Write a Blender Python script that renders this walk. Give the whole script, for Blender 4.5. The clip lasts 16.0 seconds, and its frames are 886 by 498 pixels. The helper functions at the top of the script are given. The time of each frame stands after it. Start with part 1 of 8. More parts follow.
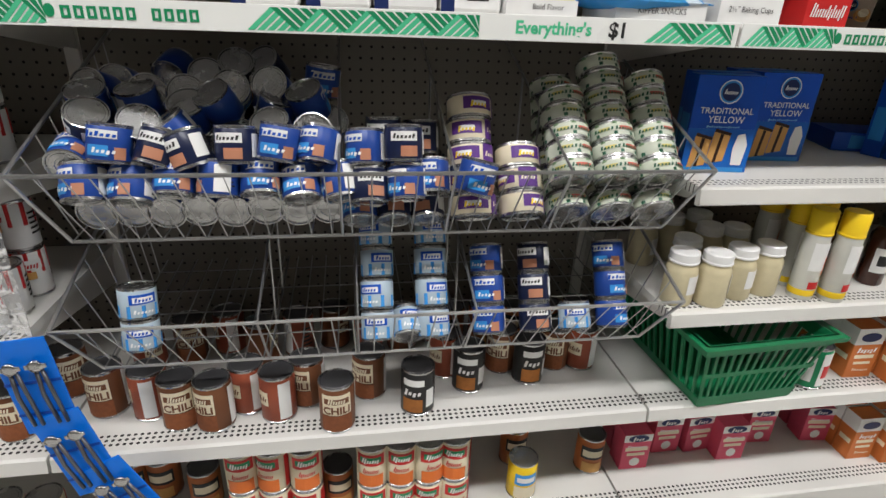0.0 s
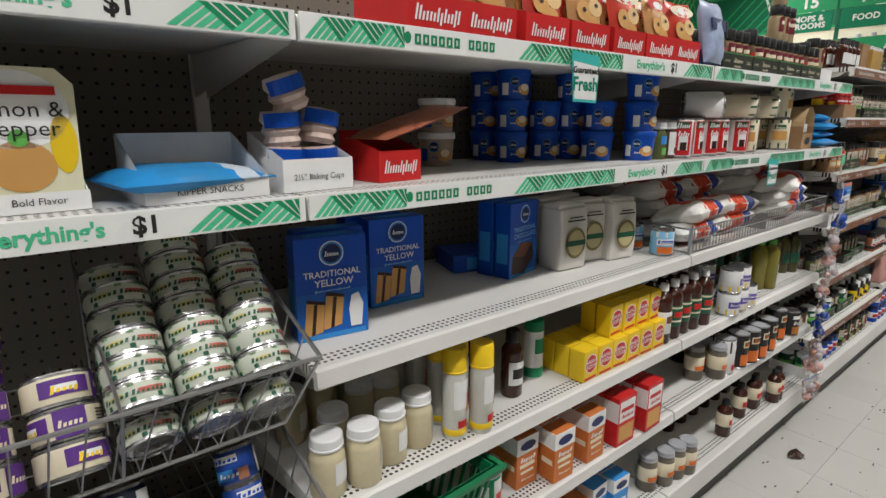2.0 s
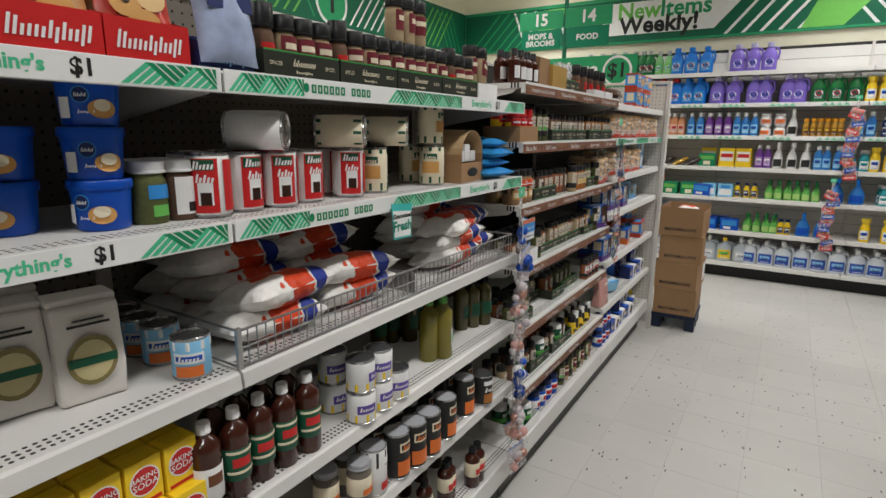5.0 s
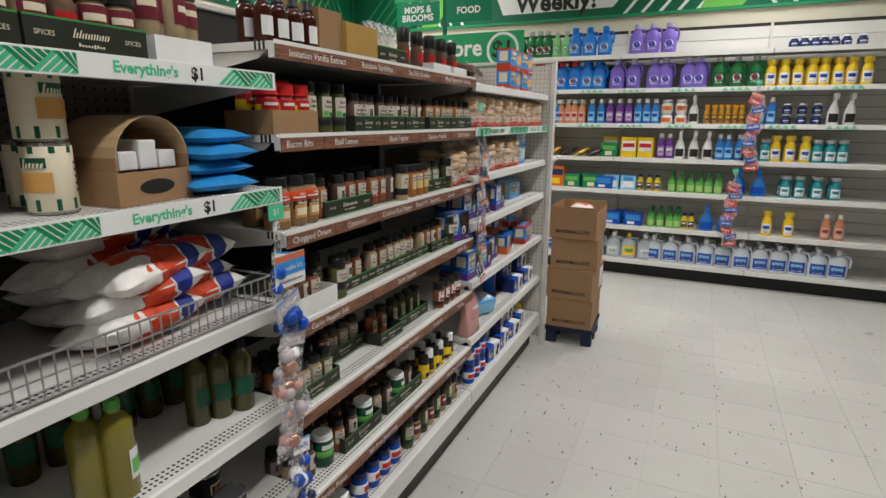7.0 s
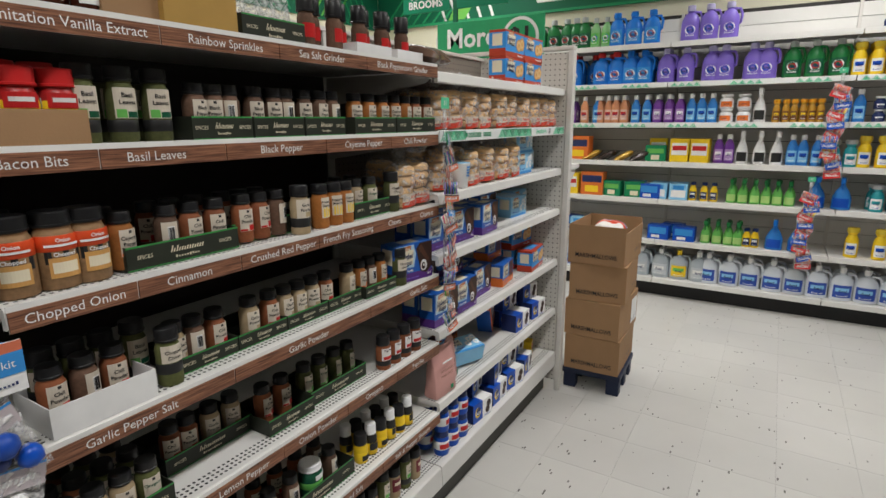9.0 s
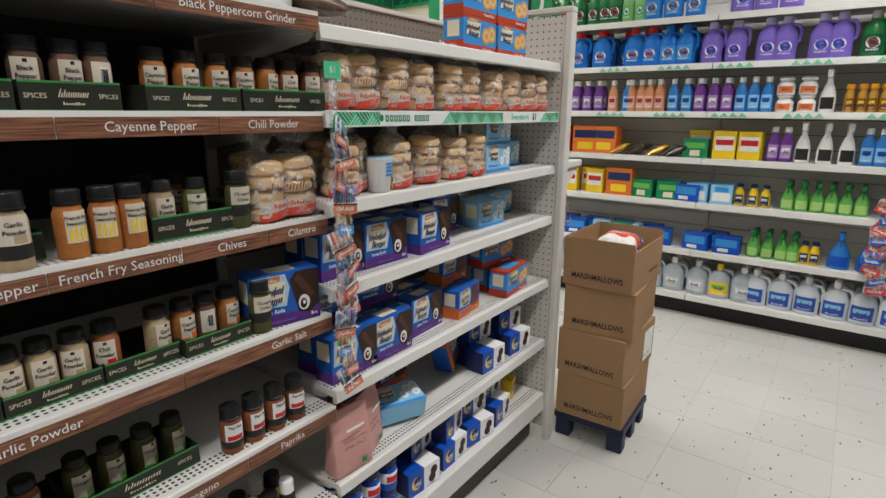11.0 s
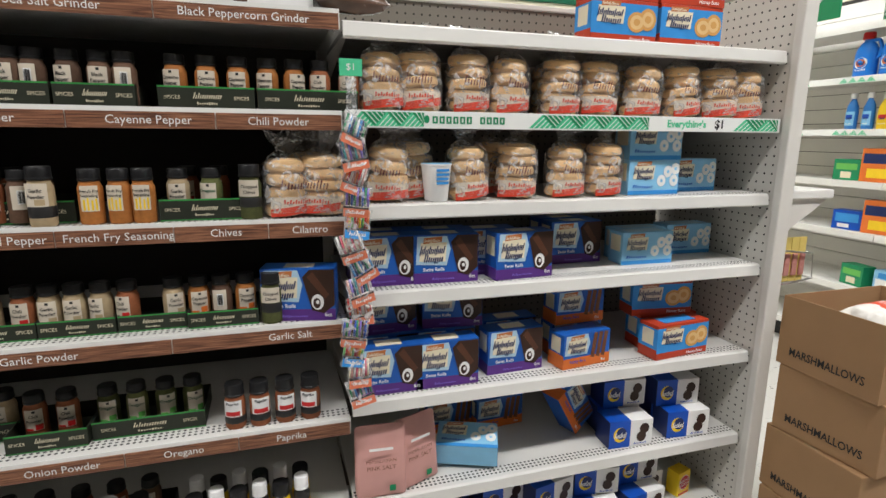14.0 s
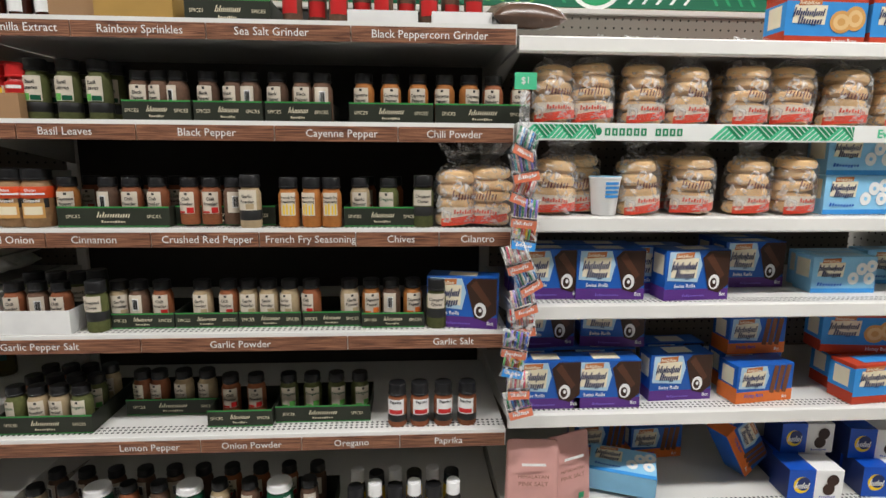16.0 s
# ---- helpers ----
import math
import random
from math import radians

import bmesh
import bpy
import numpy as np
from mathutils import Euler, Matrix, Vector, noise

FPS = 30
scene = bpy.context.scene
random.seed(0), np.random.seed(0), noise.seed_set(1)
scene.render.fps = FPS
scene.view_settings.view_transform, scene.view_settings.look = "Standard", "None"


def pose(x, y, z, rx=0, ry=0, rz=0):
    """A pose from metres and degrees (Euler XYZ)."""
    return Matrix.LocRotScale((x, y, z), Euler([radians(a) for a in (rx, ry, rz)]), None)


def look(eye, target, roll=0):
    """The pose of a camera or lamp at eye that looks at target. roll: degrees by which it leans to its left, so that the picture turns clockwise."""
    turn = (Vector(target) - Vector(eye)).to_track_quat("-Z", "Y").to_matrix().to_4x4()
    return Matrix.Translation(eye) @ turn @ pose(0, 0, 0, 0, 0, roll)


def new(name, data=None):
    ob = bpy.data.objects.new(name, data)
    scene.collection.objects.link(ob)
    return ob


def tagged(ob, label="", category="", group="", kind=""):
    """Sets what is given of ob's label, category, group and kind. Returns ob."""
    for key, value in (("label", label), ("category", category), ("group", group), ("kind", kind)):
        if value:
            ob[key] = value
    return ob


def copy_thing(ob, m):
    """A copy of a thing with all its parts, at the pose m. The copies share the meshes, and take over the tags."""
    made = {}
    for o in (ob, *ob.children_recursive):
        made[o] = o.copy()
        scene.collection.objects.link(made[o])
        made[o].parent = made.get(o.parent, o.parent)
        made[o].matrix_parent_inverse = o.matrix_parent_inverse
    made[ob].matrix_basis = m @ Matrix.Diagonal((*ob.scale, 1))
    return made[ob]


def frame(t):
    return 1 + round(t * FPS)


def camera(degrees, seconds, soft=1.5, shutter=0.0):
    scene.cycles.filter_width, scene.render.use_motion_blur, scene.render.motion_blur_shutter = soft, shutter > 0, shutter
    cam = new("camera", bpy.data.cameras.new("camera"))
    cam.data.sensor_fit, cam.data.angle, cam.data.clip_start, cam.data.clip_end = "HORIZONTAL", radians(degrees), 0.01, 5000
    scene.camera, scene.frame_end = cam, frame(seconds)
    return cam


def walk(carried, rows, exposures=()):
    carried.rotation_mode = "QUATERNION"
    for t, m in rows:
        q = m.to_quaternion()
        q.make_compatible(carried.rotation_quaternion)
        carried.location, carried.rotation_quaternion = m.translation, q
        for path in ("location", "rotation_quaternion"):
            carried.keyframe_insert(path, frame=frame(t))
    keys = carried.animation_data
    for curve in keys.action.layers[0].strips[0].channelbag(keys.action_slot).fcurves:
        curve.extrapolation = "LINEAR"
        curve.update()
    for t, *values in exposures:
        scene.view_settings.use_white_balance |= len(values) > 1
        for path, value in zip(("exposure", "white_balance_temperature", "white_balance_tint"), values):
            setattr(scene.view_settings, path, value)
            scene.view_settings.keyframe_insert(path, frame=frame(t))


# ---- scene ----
cam = camera(78.1, 16.0)
PATH = [
    (0, (0.063, -0.041, 1.34), (0.381, 1.764, 0.54), 2.3),
    (0.5, (0.121, -0.018, 1.375), (0.634, 1.764, 0.626), 2.6),
    (1, (0.159, 0.08, 1.397), (1.006, 1.765, 0.73), 1.4),
    (1.5, (0.221, 0.124, 1.431), (1.35, 1.668, 0.847), 1.0),
    (1.7, (0.256, 0.127, 1.437), (1.464, 1.627, 0.898), 0.8),
    (2, (0.349, 0.094, 1.448), (1.583, 1.599, 0.986), 0.1),
    (2.5, (0.516, 0.026, 1.466), (1.743, 1.555, 1.072), 0.3),
    (3, (0.649, 0.004, 1.463), (1.955, 1.467, 1.072), 0.0),
    (3.5, (0.811, 0.098, 1.463), (2.302, 1.367, 1.054), 1.0),
    (4, (0.947, 0.155, 1.47), (2.576, 1.24, 1.056), 1.5),
    (4.5, (1.103, 0.135, 1.488), (2.765, 1.166, 1.069), 0.6),
    (5, (1.32, 0.032, 1.496), (2.977, 1.069, 1.071), 0.5),
    (5.2, (1.391, 0.015, 1.494), (3.072, 1.012, 1.069), 0.4),
    (7.3, (2.217, -0.044, 1.49), (3.983, 0.774, 1.03), 0.3),
    (7.5, (2.26, -0.045, 1.48), (4.016, 0.795, 1.023), -0.0),
    (8, (2.482, 0.03, 1.481), (4.237, 0.875, 1.03), 1.4),
    (8.5, (2.658, 0.02, 1.483), (4.398, 0.897, 1.033), 0.8),
    (9, (2.827, -0.105, 1.491), (4.493, 0.905, 1.035), -0.3),
    (9.5, (2.999, -0.155, 1.488), (4.62, 0.918, 1.02), 0.6),
    (10, (3.197, -0.123, 1.485), (4.825, 0.923, 0.981), 1.9),
    (10.2, (3.261, -0.11, 1.482), (4.884, 0.943, 0.974), 1.6),
    (12.3, (3.94, -0.225, 1.438), (5.174, 1.292, 0.991), -0.1),
    (12.5, (4.007, -0.26, 1.442), (5.142, 1.325, 0.995), -0.1),
    (13, (4.137, -0.326, 1.421), (5.01, 1.417, 1.004), 0.7),
    (13.5, (4.188, -0.361, 1.412), (4.898, 1.458, 1.0), 0.5),
    (14, (4.205, -0.386, 1.407), (4.789, 1.485, 1.002), 0.5),
    (14.5, (4.194, -0.38, 1.413), (4.673, 1.517, 0.998), 0.6),
    (15, (4.171, -0.379, 1.406), (4.545, 1.541, 1.003), 0.6),
    (15.5, (4.146, -0.381, 1.391), (4.406, 1.562, 1.016), 0.5),
    (16, (4.125, -0.379, 1.394), (4.247, 1.581, 1.049), 0.4),
]
walk(cam, [(t, look(eye, target, roll)) for t, eye, target, roll in PATH], [(0.0, 0.50), (1.5, 0.24), (3.5, 0.06), (5.0, -0.10), (9.0, -0.06), (12.5, 0.06), (16.0, 0.42)])

# ---- light ----
world = bpy.data.worlds.new("world")
scene.world = world
world.use_nodes = True
world.node_tree.nodes["Background"].inputs[0].default_value = (1.0, 0.98, 0.97, 1)
world.node_tree.nodes["Background"].inputs[1].default_value = 0.015
LAMP_WATTS = 29.0
rng = random.Random(7)


# ---- materials ----
MATS = {}


def mat(name, color, rough=0.5, metal=0.0, var=0.10, scale=25.0, bump=0.0, bscale=200.0, coat=0.0):
    """A painted, printed or metal surface with stains at two scales and fine relief."""
    if name in MATS:
        return MATS[name]
    m = bpy.data.materials.new(name)
    m.use_nodes = True
    nt = m.node_tree
    b = nt.nodes["Principled BSDF"]
    tc = nt.nodes.new("ShaderNodeTexCoord")
    n1 = nt.nodes.new("ShaderNodeTexNoise")
    n1.inputs["Scale"].default_value = scale
    n1.inputs["Detail"].default_value = 6
    nt.links.new(tc.outputs["Object"], n1.inputs["Vector"])
    mix = nt.nodes.new("ShaderNodeMix")
    mix.data_type = "RGBA"
    mix.inputs["A"].default_value = tuple(c * (1 - var) for c in color) + (1,)
    mix.inputs["B"].default_value = tuple(min(1, c * (1 + var) + 0.02 * var) for c in color) + (1,)
    nt.links.new(n1.outputs["Fac"], mix.inputs["Factor"])
    info = nt.nodes.new("ShaderNodeObjectInfo")
    hsv = nt.nodes.new("ShaderNodeHueSaturation")
    mr = nt.nodes.new("ShaderNodeMapRange")
    mr.inputs["To Min"].default_value, mr.inputs["To Max"].default_value = 1 - 0.6 * var, 1 + 0.6 * var
    nt.links.new(info.outputs["Random"], mr.inputs["Value"])
    nt.links.new(mr.outputs[0], hsv.inputs["Value"])
    nt.links.new(mix.outputs["Result"], hsv.inputs["Color"])
    nt.links.new(hsv.outputs[0], b.inputs["Base Color"])
    rr = nt.nodes.new("ShaderNodeMapRange")
    rr.inputs["To Min"].default_value, rr.inputs["To Max"].default_value = max(0.03, rough - 0.08), min(1, rough + 0.08)
    nt.links.new(n1.outputs["Fac"], rr.inputs["Value"])
    nt.links.new(rr.outputs[0], b.inputs["Roughness"])
    b.inputs["Metallic"].default_value = metal
    b.inputs["Specular IOR Level"].default_value = 0.5 if metal or rough < 0.3 else 0.32
    b.inputs["Coat Weight"].default_value = coat
    if bump:
        n2 = nt.nodes.new("ShaderNodeTexNoise")
        n2.inputs["Scale"].default_value = bscale
        nt.links.new(tc.outputs["Object"], n2.inputs["Vector"])
        bp = nt.nodes.new("ShaderNodeBump")
        bp.inputs["Strength"].default_value = bump
        bp.inputs["Distance"].default_value = 0.003
        nt.links.new(n2.outputs["Fac"], bp.inputs["Height"])
        nt.links.new(bp.outputs[0], b.inputs["Normal"])
    MATS[name] = m
    return m


def node(nt, op, a, b=None, c=None):
    n = nt.nodes.new("ShaderNodeMath")
    n.operation = op
    for i, v in enumerate((a, b, c)):
        if v is None:
            continue
        if isinstance(v, (int, float)):
            n.inputs[i].default_value = v
        else:
            nt.links.new(v, n.inputs[i])
    return n.outputs[0]


def holes(name, color, pitch, radius, axes, band=None):
    """White-painted sheet steel or hardboard with punched holes on a square grid; band: the stretch along the second axis that is punched."""
    m = mat(name, color, 0.42, 0, 0.06, 6)
    nt = m.node_tree
    b = nt.nodes["Principled BSDF"]
    tc = nt.nodes.new("ShaderNodeTexCoord")
    sep = nt.nodes.new("ShaderNodeSeparateXYZ")
    nt.links.new(tc.outputs["Object"], sep.inputs[0])
    u, v = sep.outputs[axes[0]], sep.outputs[axes[1]]
    fu = node(nt, "SUBTRACT", node(nt, "FRACT", node(nt, "DIVIDE", u, pitch)), 0.5)
    fv = node(nt, "SUBTRACT", node(nt, "FRACT", node(nt, "DIVIDE", v, pitch)), 0.5)
    d = node(nt, "SQRT", node(nt, "ADD", node(nt, "MULTIPLY", fu, fu), node(nt, "MULTIPLY", fv, fv)))
    hole = node(nt, "LESS_THAN", d, radius / pitch)
    if band:
        hole = node(nt, "MULTIPLY", hole, node(nt, "MULTIPLY", node(nt, "GREATER_THAN", v, band[0]), node(nt, "LESS_THAN", v, band[1])))
    mix = nt.nodes.new("ShaderNodeMix")
    mix.data_type = "RGBA"
    old = b.inputs["Base Color"].links[0].from_socket
    # broad grime over the paint
    n3 = nt.nodes.new("ShaderNodeTexNoise")
    n3.inputs["Scale"].default_value = 3.0
    n3.inputs["Detail"].default_value = 8
    nt.links.new(tc.outputs["Object"], n3.inputs["Vector"])
    ramp = nt.nodes.new("ShaderNodeMapRange")
    ramp.inputs["From Min"].default_value, ramp.inputs["From Max"].default_value = 0.35, 0.7
    ramp.inputs["To Min"].default_value, ramp.inputs["To Max"].default_value = 1.0, 0.86
    nt.links.new(n3.outputs["Fac"], ramp.inputs["Value"])
    dirt = nt.nodes.new("ShaderNodeHueSaturation")
    nt.links.new(ramp.outputs[0], dirt.inputs["Value"])
    nt.links.new(old, dirt.inputs["Color"])
    nt.links.new(hole, mix.inputs["Factor"])
    nt.links.new(dirt.outputs[0], mix.inputs["A"])
    mix.inputs["B"].default_value = (0.015, 0.014, 0.013, 1)
    nt.links.new(mix.outputs["Result"], b.inputs["Base Color"])
    return m


SHELF = holes("shelf white enamel", (0.72, 0.71, 0.68), 0.0125, 0.0036, (0, 1), (0.8625, 0.9))
SHELF_PLAIN = mat("shelf edge enamel", (0.74, 0.73, 0.70), 0.4, 0, 0.05, 5)
# Back boards far darker than the end panel: shelf shade put into the colour.
PEG_SHADED = holes("pegboard", (0.21, 0.19, 0.16), 0.0254, 0.0032, (0, 2))
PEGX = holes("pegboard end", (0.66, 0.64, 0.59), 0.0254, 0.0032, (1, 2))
UPRIGHT = mat("upright enamel", (0.66, 0.64, 0.60), 0.45, 0, 0.06, 8)
CHROME = mat("galvanised wire", (0.42, 0.42, 0.42), 0.35, 0.9, 0.15, 60)
TIN = mat("tin plate", (0.46, 0.46, 0.46), 0.26, 0.95, 0.12, 40, 0.15, 60)
TIN_DARK = mat("dark tin", (0.16, 0.16, 0.17), 0.35, 0.8, 0.15, 40)
WHITE = mat("white print", (0.80, 0.80, 0.79), 0.45)
CREAM = mat("cream print", (0.78, 0.70, 0.52), 0.5)
BLACK = mat("black plastic", (0.012, 0.012, 0.013), 0.35)
BLACKPRINT = mat("black print", (0.02, 0.02, 0.02), 0.45)
NAVY = mat("navy print", (0.012, 0.025, 0.11), 0.35)
BLUE = mat("blue print", (0.005, 0.075, 0.46), 0.32)
SKYB = mat("sky blue print", (0.04, 0.27, 0.66), 0.4)
LBLUE = mat("light blue print", (0.25, 0.55, 0.80), 0.4)
RED = mat("red print", (0.55, 0.02, 0.02), 0.4)
ORANGE = mat("orange print", (0.72, 0.17, 0.03), 0.4)
YELLOW = mat("yellow print", (0.85, 0.58, 0.02), 0.4)
GREEN = mat("green print", (0.01, 0.24, 0.10), 0.4)
DGREEN = mat("dark green print", (0.008, 0.09, 0.045), 0.4)
LGREEN = mat("light green print", (0.14, 0.48, 0.10), 0.4)
PURPLE = mat("purple print", (0.10, 0.03, 0.22), 0.4)
VIOLET = mat("violet plastic", (0.20, 0.13, 0.55), 0.35)
PINK = mat("pink print", (0.68, 0.09, 0.16), 0.45)
BLUSH = mat("blush paper", (0.62, 0.33, 0.30), 0.6)
TEAL = mat("teal print", (0.02, 0.30, 0.34), 0.4)
BROWN = mat("brown print", (0.16, 0.06, 0.025), 0.5)
CHOC = mat("chocolate print", (0.035, 0.014, 0.008), 0.4)
TAN = mat("golden cake print", (0.62, 0.33, 0.10), 0.5)
SPICE = mat("red brown spice", (0.25, 0.08, 0.03), 0.7, 0, 0.3, 120)
SPICE_O = mat("orange spice", (0.38, 0.14, 0.03), 0.7, 0, 0.3, 120)
SPICE_G = mat("green herb", (0.09, 0.10, 0.03), 0.8, 0, 0.4, 150)
SPICE_K = mat("dark spice", (0.12, 0.065, 0.04), 0.8, 0, 0.4, 150)
SPICE_W = mat("pale powder", (0.42, 0.32, 0.19), 0.8, 0, 0.2, 100)
JAM = mat("pale spread", (0.62, 0.55, 0.36), 0.35, 0, 0.1, 60)
SYRUP = mat("brown syrup", (0.05, 0.012, 0.006), 0.12, 0, 0.1)
OIL = mat("olive oil", (0.20, 0.17, 0.02), 0.12, 0, 0.1)
CARD = mat("corrugated cardboard", (0.34, 0.20, 0.10), 0.75, 0, 0.10, 12, 0.15, 300)
CARD_DARK = mat("cardboard inside", (0.25, 0.15, 0.08), 0.8, 0, 0.1, 12)
BREAD = mat("bagel crust", (0.70, 0.46, 0.23), 0.5, 0, 0.25, 22, 0.3, 90)
WHITEPL = mat("white plastic", (0.80, 0.80, 0.80), 0.35)
BLEACH = mat("jug plastic", (0.66, 0.70, 0.76), 0.4, 0, 0.05)
BASKET = mat("green plastic", (0.006, 0.16, 0.06), 0.4, 0, 0.1)
CREAMWALL = mat("cream wall paint", (0.80, 0.76, 0.60), 0.75, 0, 0.04, 4, 0.05, 150)
SLAT = mat("slatwall white", (0.72, 0.71, 0.68), 0.5, 0, 0.05, 5)
SIGNG = mat("sign green", (0.004, 0.12, 0.06), 0.5, 0, 0.05)
SIGNM = mat("sign mid green", (0.02, 0.30, 0.12), 0.5)
SIGNL = mat("sign light green", (0.16, 0.50, 0.09), 0.5)
MINT = mat("tag mint green", (0.08, 0.52, 0.28), 0.4)
PALLET = mat("navy pallet plastic", (0.012, 0.02, 0.05), 0.5)
# Near-black board colour: stands in for shade behind jars and between slats.
SHADE_TONE = mat("dark board tone for shade", (0.035, 0.033, 0.03), 0.8)
CEIL = mat("ceiling tile", (0.75, 0.74, 0.71), 0.9, 0, 0.05, 20, 0.2, 120)


def film_mat(name, tint=(0.9, 0.9, 0.9), body=0.35):
    m = bpy.data.materials.new(name)
    m.use_nodes = True
    nt = m.node_tree
    b = nt.nodes["Principled BSDF"]
    b.inputs["Base Color"].default_value = (*tint, 1)
    b.inputs["Roughness"].default_value = 0.18
    tc = nt.nodes.new("ShaderNodeTexCoord")
    n = nt.nodes.new("ShaderNodeTexNoise")
    n.inputs["Scale"].default_value = 45
    n.inputs["Distortion"].default_value = 1.5
    nt.links.new(tc.outputs["Object"], n.inputs["Vector"])
    bp = nt.nodes.new("ShaderNodeBump")
    bp.inputs["Strength"].default_value = 0.8
    bp.inputs["Distance"].default_value = 0.01
    nt.links.new(n.outputs["Fac"], bp.inputs["Height"])
    nt.links.new(bp.outputs[0], b.inputs["Normal"])
    mr = nt.nodes.new("ShaderNodeMapRange")
    mr.inputs["From Min"].default_value, mr.inputs["From Max"].default_value = 0.48, 0.74
    mr.inputs["To Min"].default_value, mr.inputs["To Max"].default_value = body * 0.22, body * 2.4
    nt.links.new(n.outputs["Fac"], mr.inputs["Value"])
    nt.links.new(mr.outputs[0], b.inputs["Alpha"])
    return m


FILM = film_mat("clear plastic film", (0.92, 0.92, 0.92), 0.26)
CLEAR = film_mat("clear hard plastic", (0.8, 0.8, 0.8), 0.45)


def wood_mat(name):
    """Brown wood-grain print of the shelf strips."""
    m = mat(name, (0.16, 0.06, 0.03), 0.5, 0, 0.1)
    nt = m.node_tree
    b = nt.nodes["Principled BSDF"]
    tc = nt.nodes.new("ShaderNodeTexCoord")
    mp = nt.nodes.new("ShaderNodeMapping")
    mp.inputs["Scale"].default_value = (6, 1, 160)
    nt.links.new(tc.outputs["Object"], mp.inputs[0])
    n = nt.nodes.new("ShaderNodeTexNoise")
    n.inputs["Scale"].default_value = 2.2
    n.inputs["Detail"].default_value = 8
    n.inputs["Distortion"].default_value = 0.6
    nt.links.new(mp.outputs[0], n.inputs["Vector"])
    cr = nt.nodes.new("ShaderNodeValToRGB")
    cr.color_ramp.elements[0].position, cr.color_ramp.elements[0].color = 0.35, (0.085, 0.032, 0.020, 1)
    cr.color_ramp.elements[1].position, cr.color_ramp.elements[1].color = 0.68, (0.34, 0.155, 0.085, 1)
    nt.links.new(n.outputs["Fac"], cr.inputs[0])
    nt.links.new(cr.outputs[0], b.inputs["Base Color"])
    return m


WOOD = wood_mat("wood grain strip")


def tile_mat():
    """Off-white vinyl composition tile with small grey and black flecks and scuffs."""
    m = mat("vinyl floor tile", (0.53, 0.52, 0.49), 0.30, 0, 0.05, 3)
    nt = m.node_tree
    b = nt.nodes["Principled BSDF"]
    old = b.inputs["Base Color"].links[0].from_socket
    geo = nt.nodes.new("ShaderNodeNewGeometry")
    mp = nt.nodes.new("ShaderNodeMapping")
    mp.inputs["Rotation"].default_value = (0, 0, 0.7)
    mp.inputs["Scale"].default_value = (26, 70, 1)
    nt.links.new(geo.outputs["Position"], mp.inputs[0])
    v = nt.nodes.new("ShaderNodeTexVoronoi")
    v.inputs["Scale"].default_value = 0.55
    nt.links.new(mp.outputs[0], v.inputs["Vector"])
    f1 = node(nt, "LESS_THAN", v.outputs["Distance"], 0.16)
    nn = nt.nodes.new("ShaderNodeTexNoise")
    nn.inputs["Scale"].default_value = 9
    nt.links.new(geo.outputs["Position"], nn.inputs["Vector"])
    f2 = node(nt, "MULTIPLY", f1, node(nt, "GREATER_THAN", nn.outputs["Fac"], 0.54))
    mix = nt.nodes.new("ShaderNodeMix")
    mix.data_type = "RGBA"
    nt.links.new(f2, mix.inputs["Factor"])
    n4 = nt.nodes.new("ShaderNodeTexNoise")
    n4.inputs["Scale"].default_value = 1.6
    n4.inputs["Detail"].default_value = 9
    nt.links.new(geo.outputs["Position"], n4.inputs["Vector"])
    mr = nt.nodes.new("ShaderNodeMapRange")
    mr.inputs["To Min"].default_value, mr.inputs["To Max"].default_value = 1.1, 0.88
    nt.links.new(n4.outputs["Fac"], mr.inputs["Value"])
    hs = nt.nodes.new("ShaderNodeHueSaturation")
    nt.links.new(mr.outputs[0], hs.inputs["Value"])
    nt.links.new(old, hs.inputs["Color"])
    nt.links.new(hs.outputs[0], mix.inputs["A"])
    mix.inputs["B"].default_value = (0.13, 0.12, 0.11, 1)
    nt.links.new(mix.outputs["Result"], b.inputs["Base Color"])
    return m


TILE = tile_mat()
GROUT = mat("tile joint dirt", (0.33, 0.32, 0.30), 0.8)


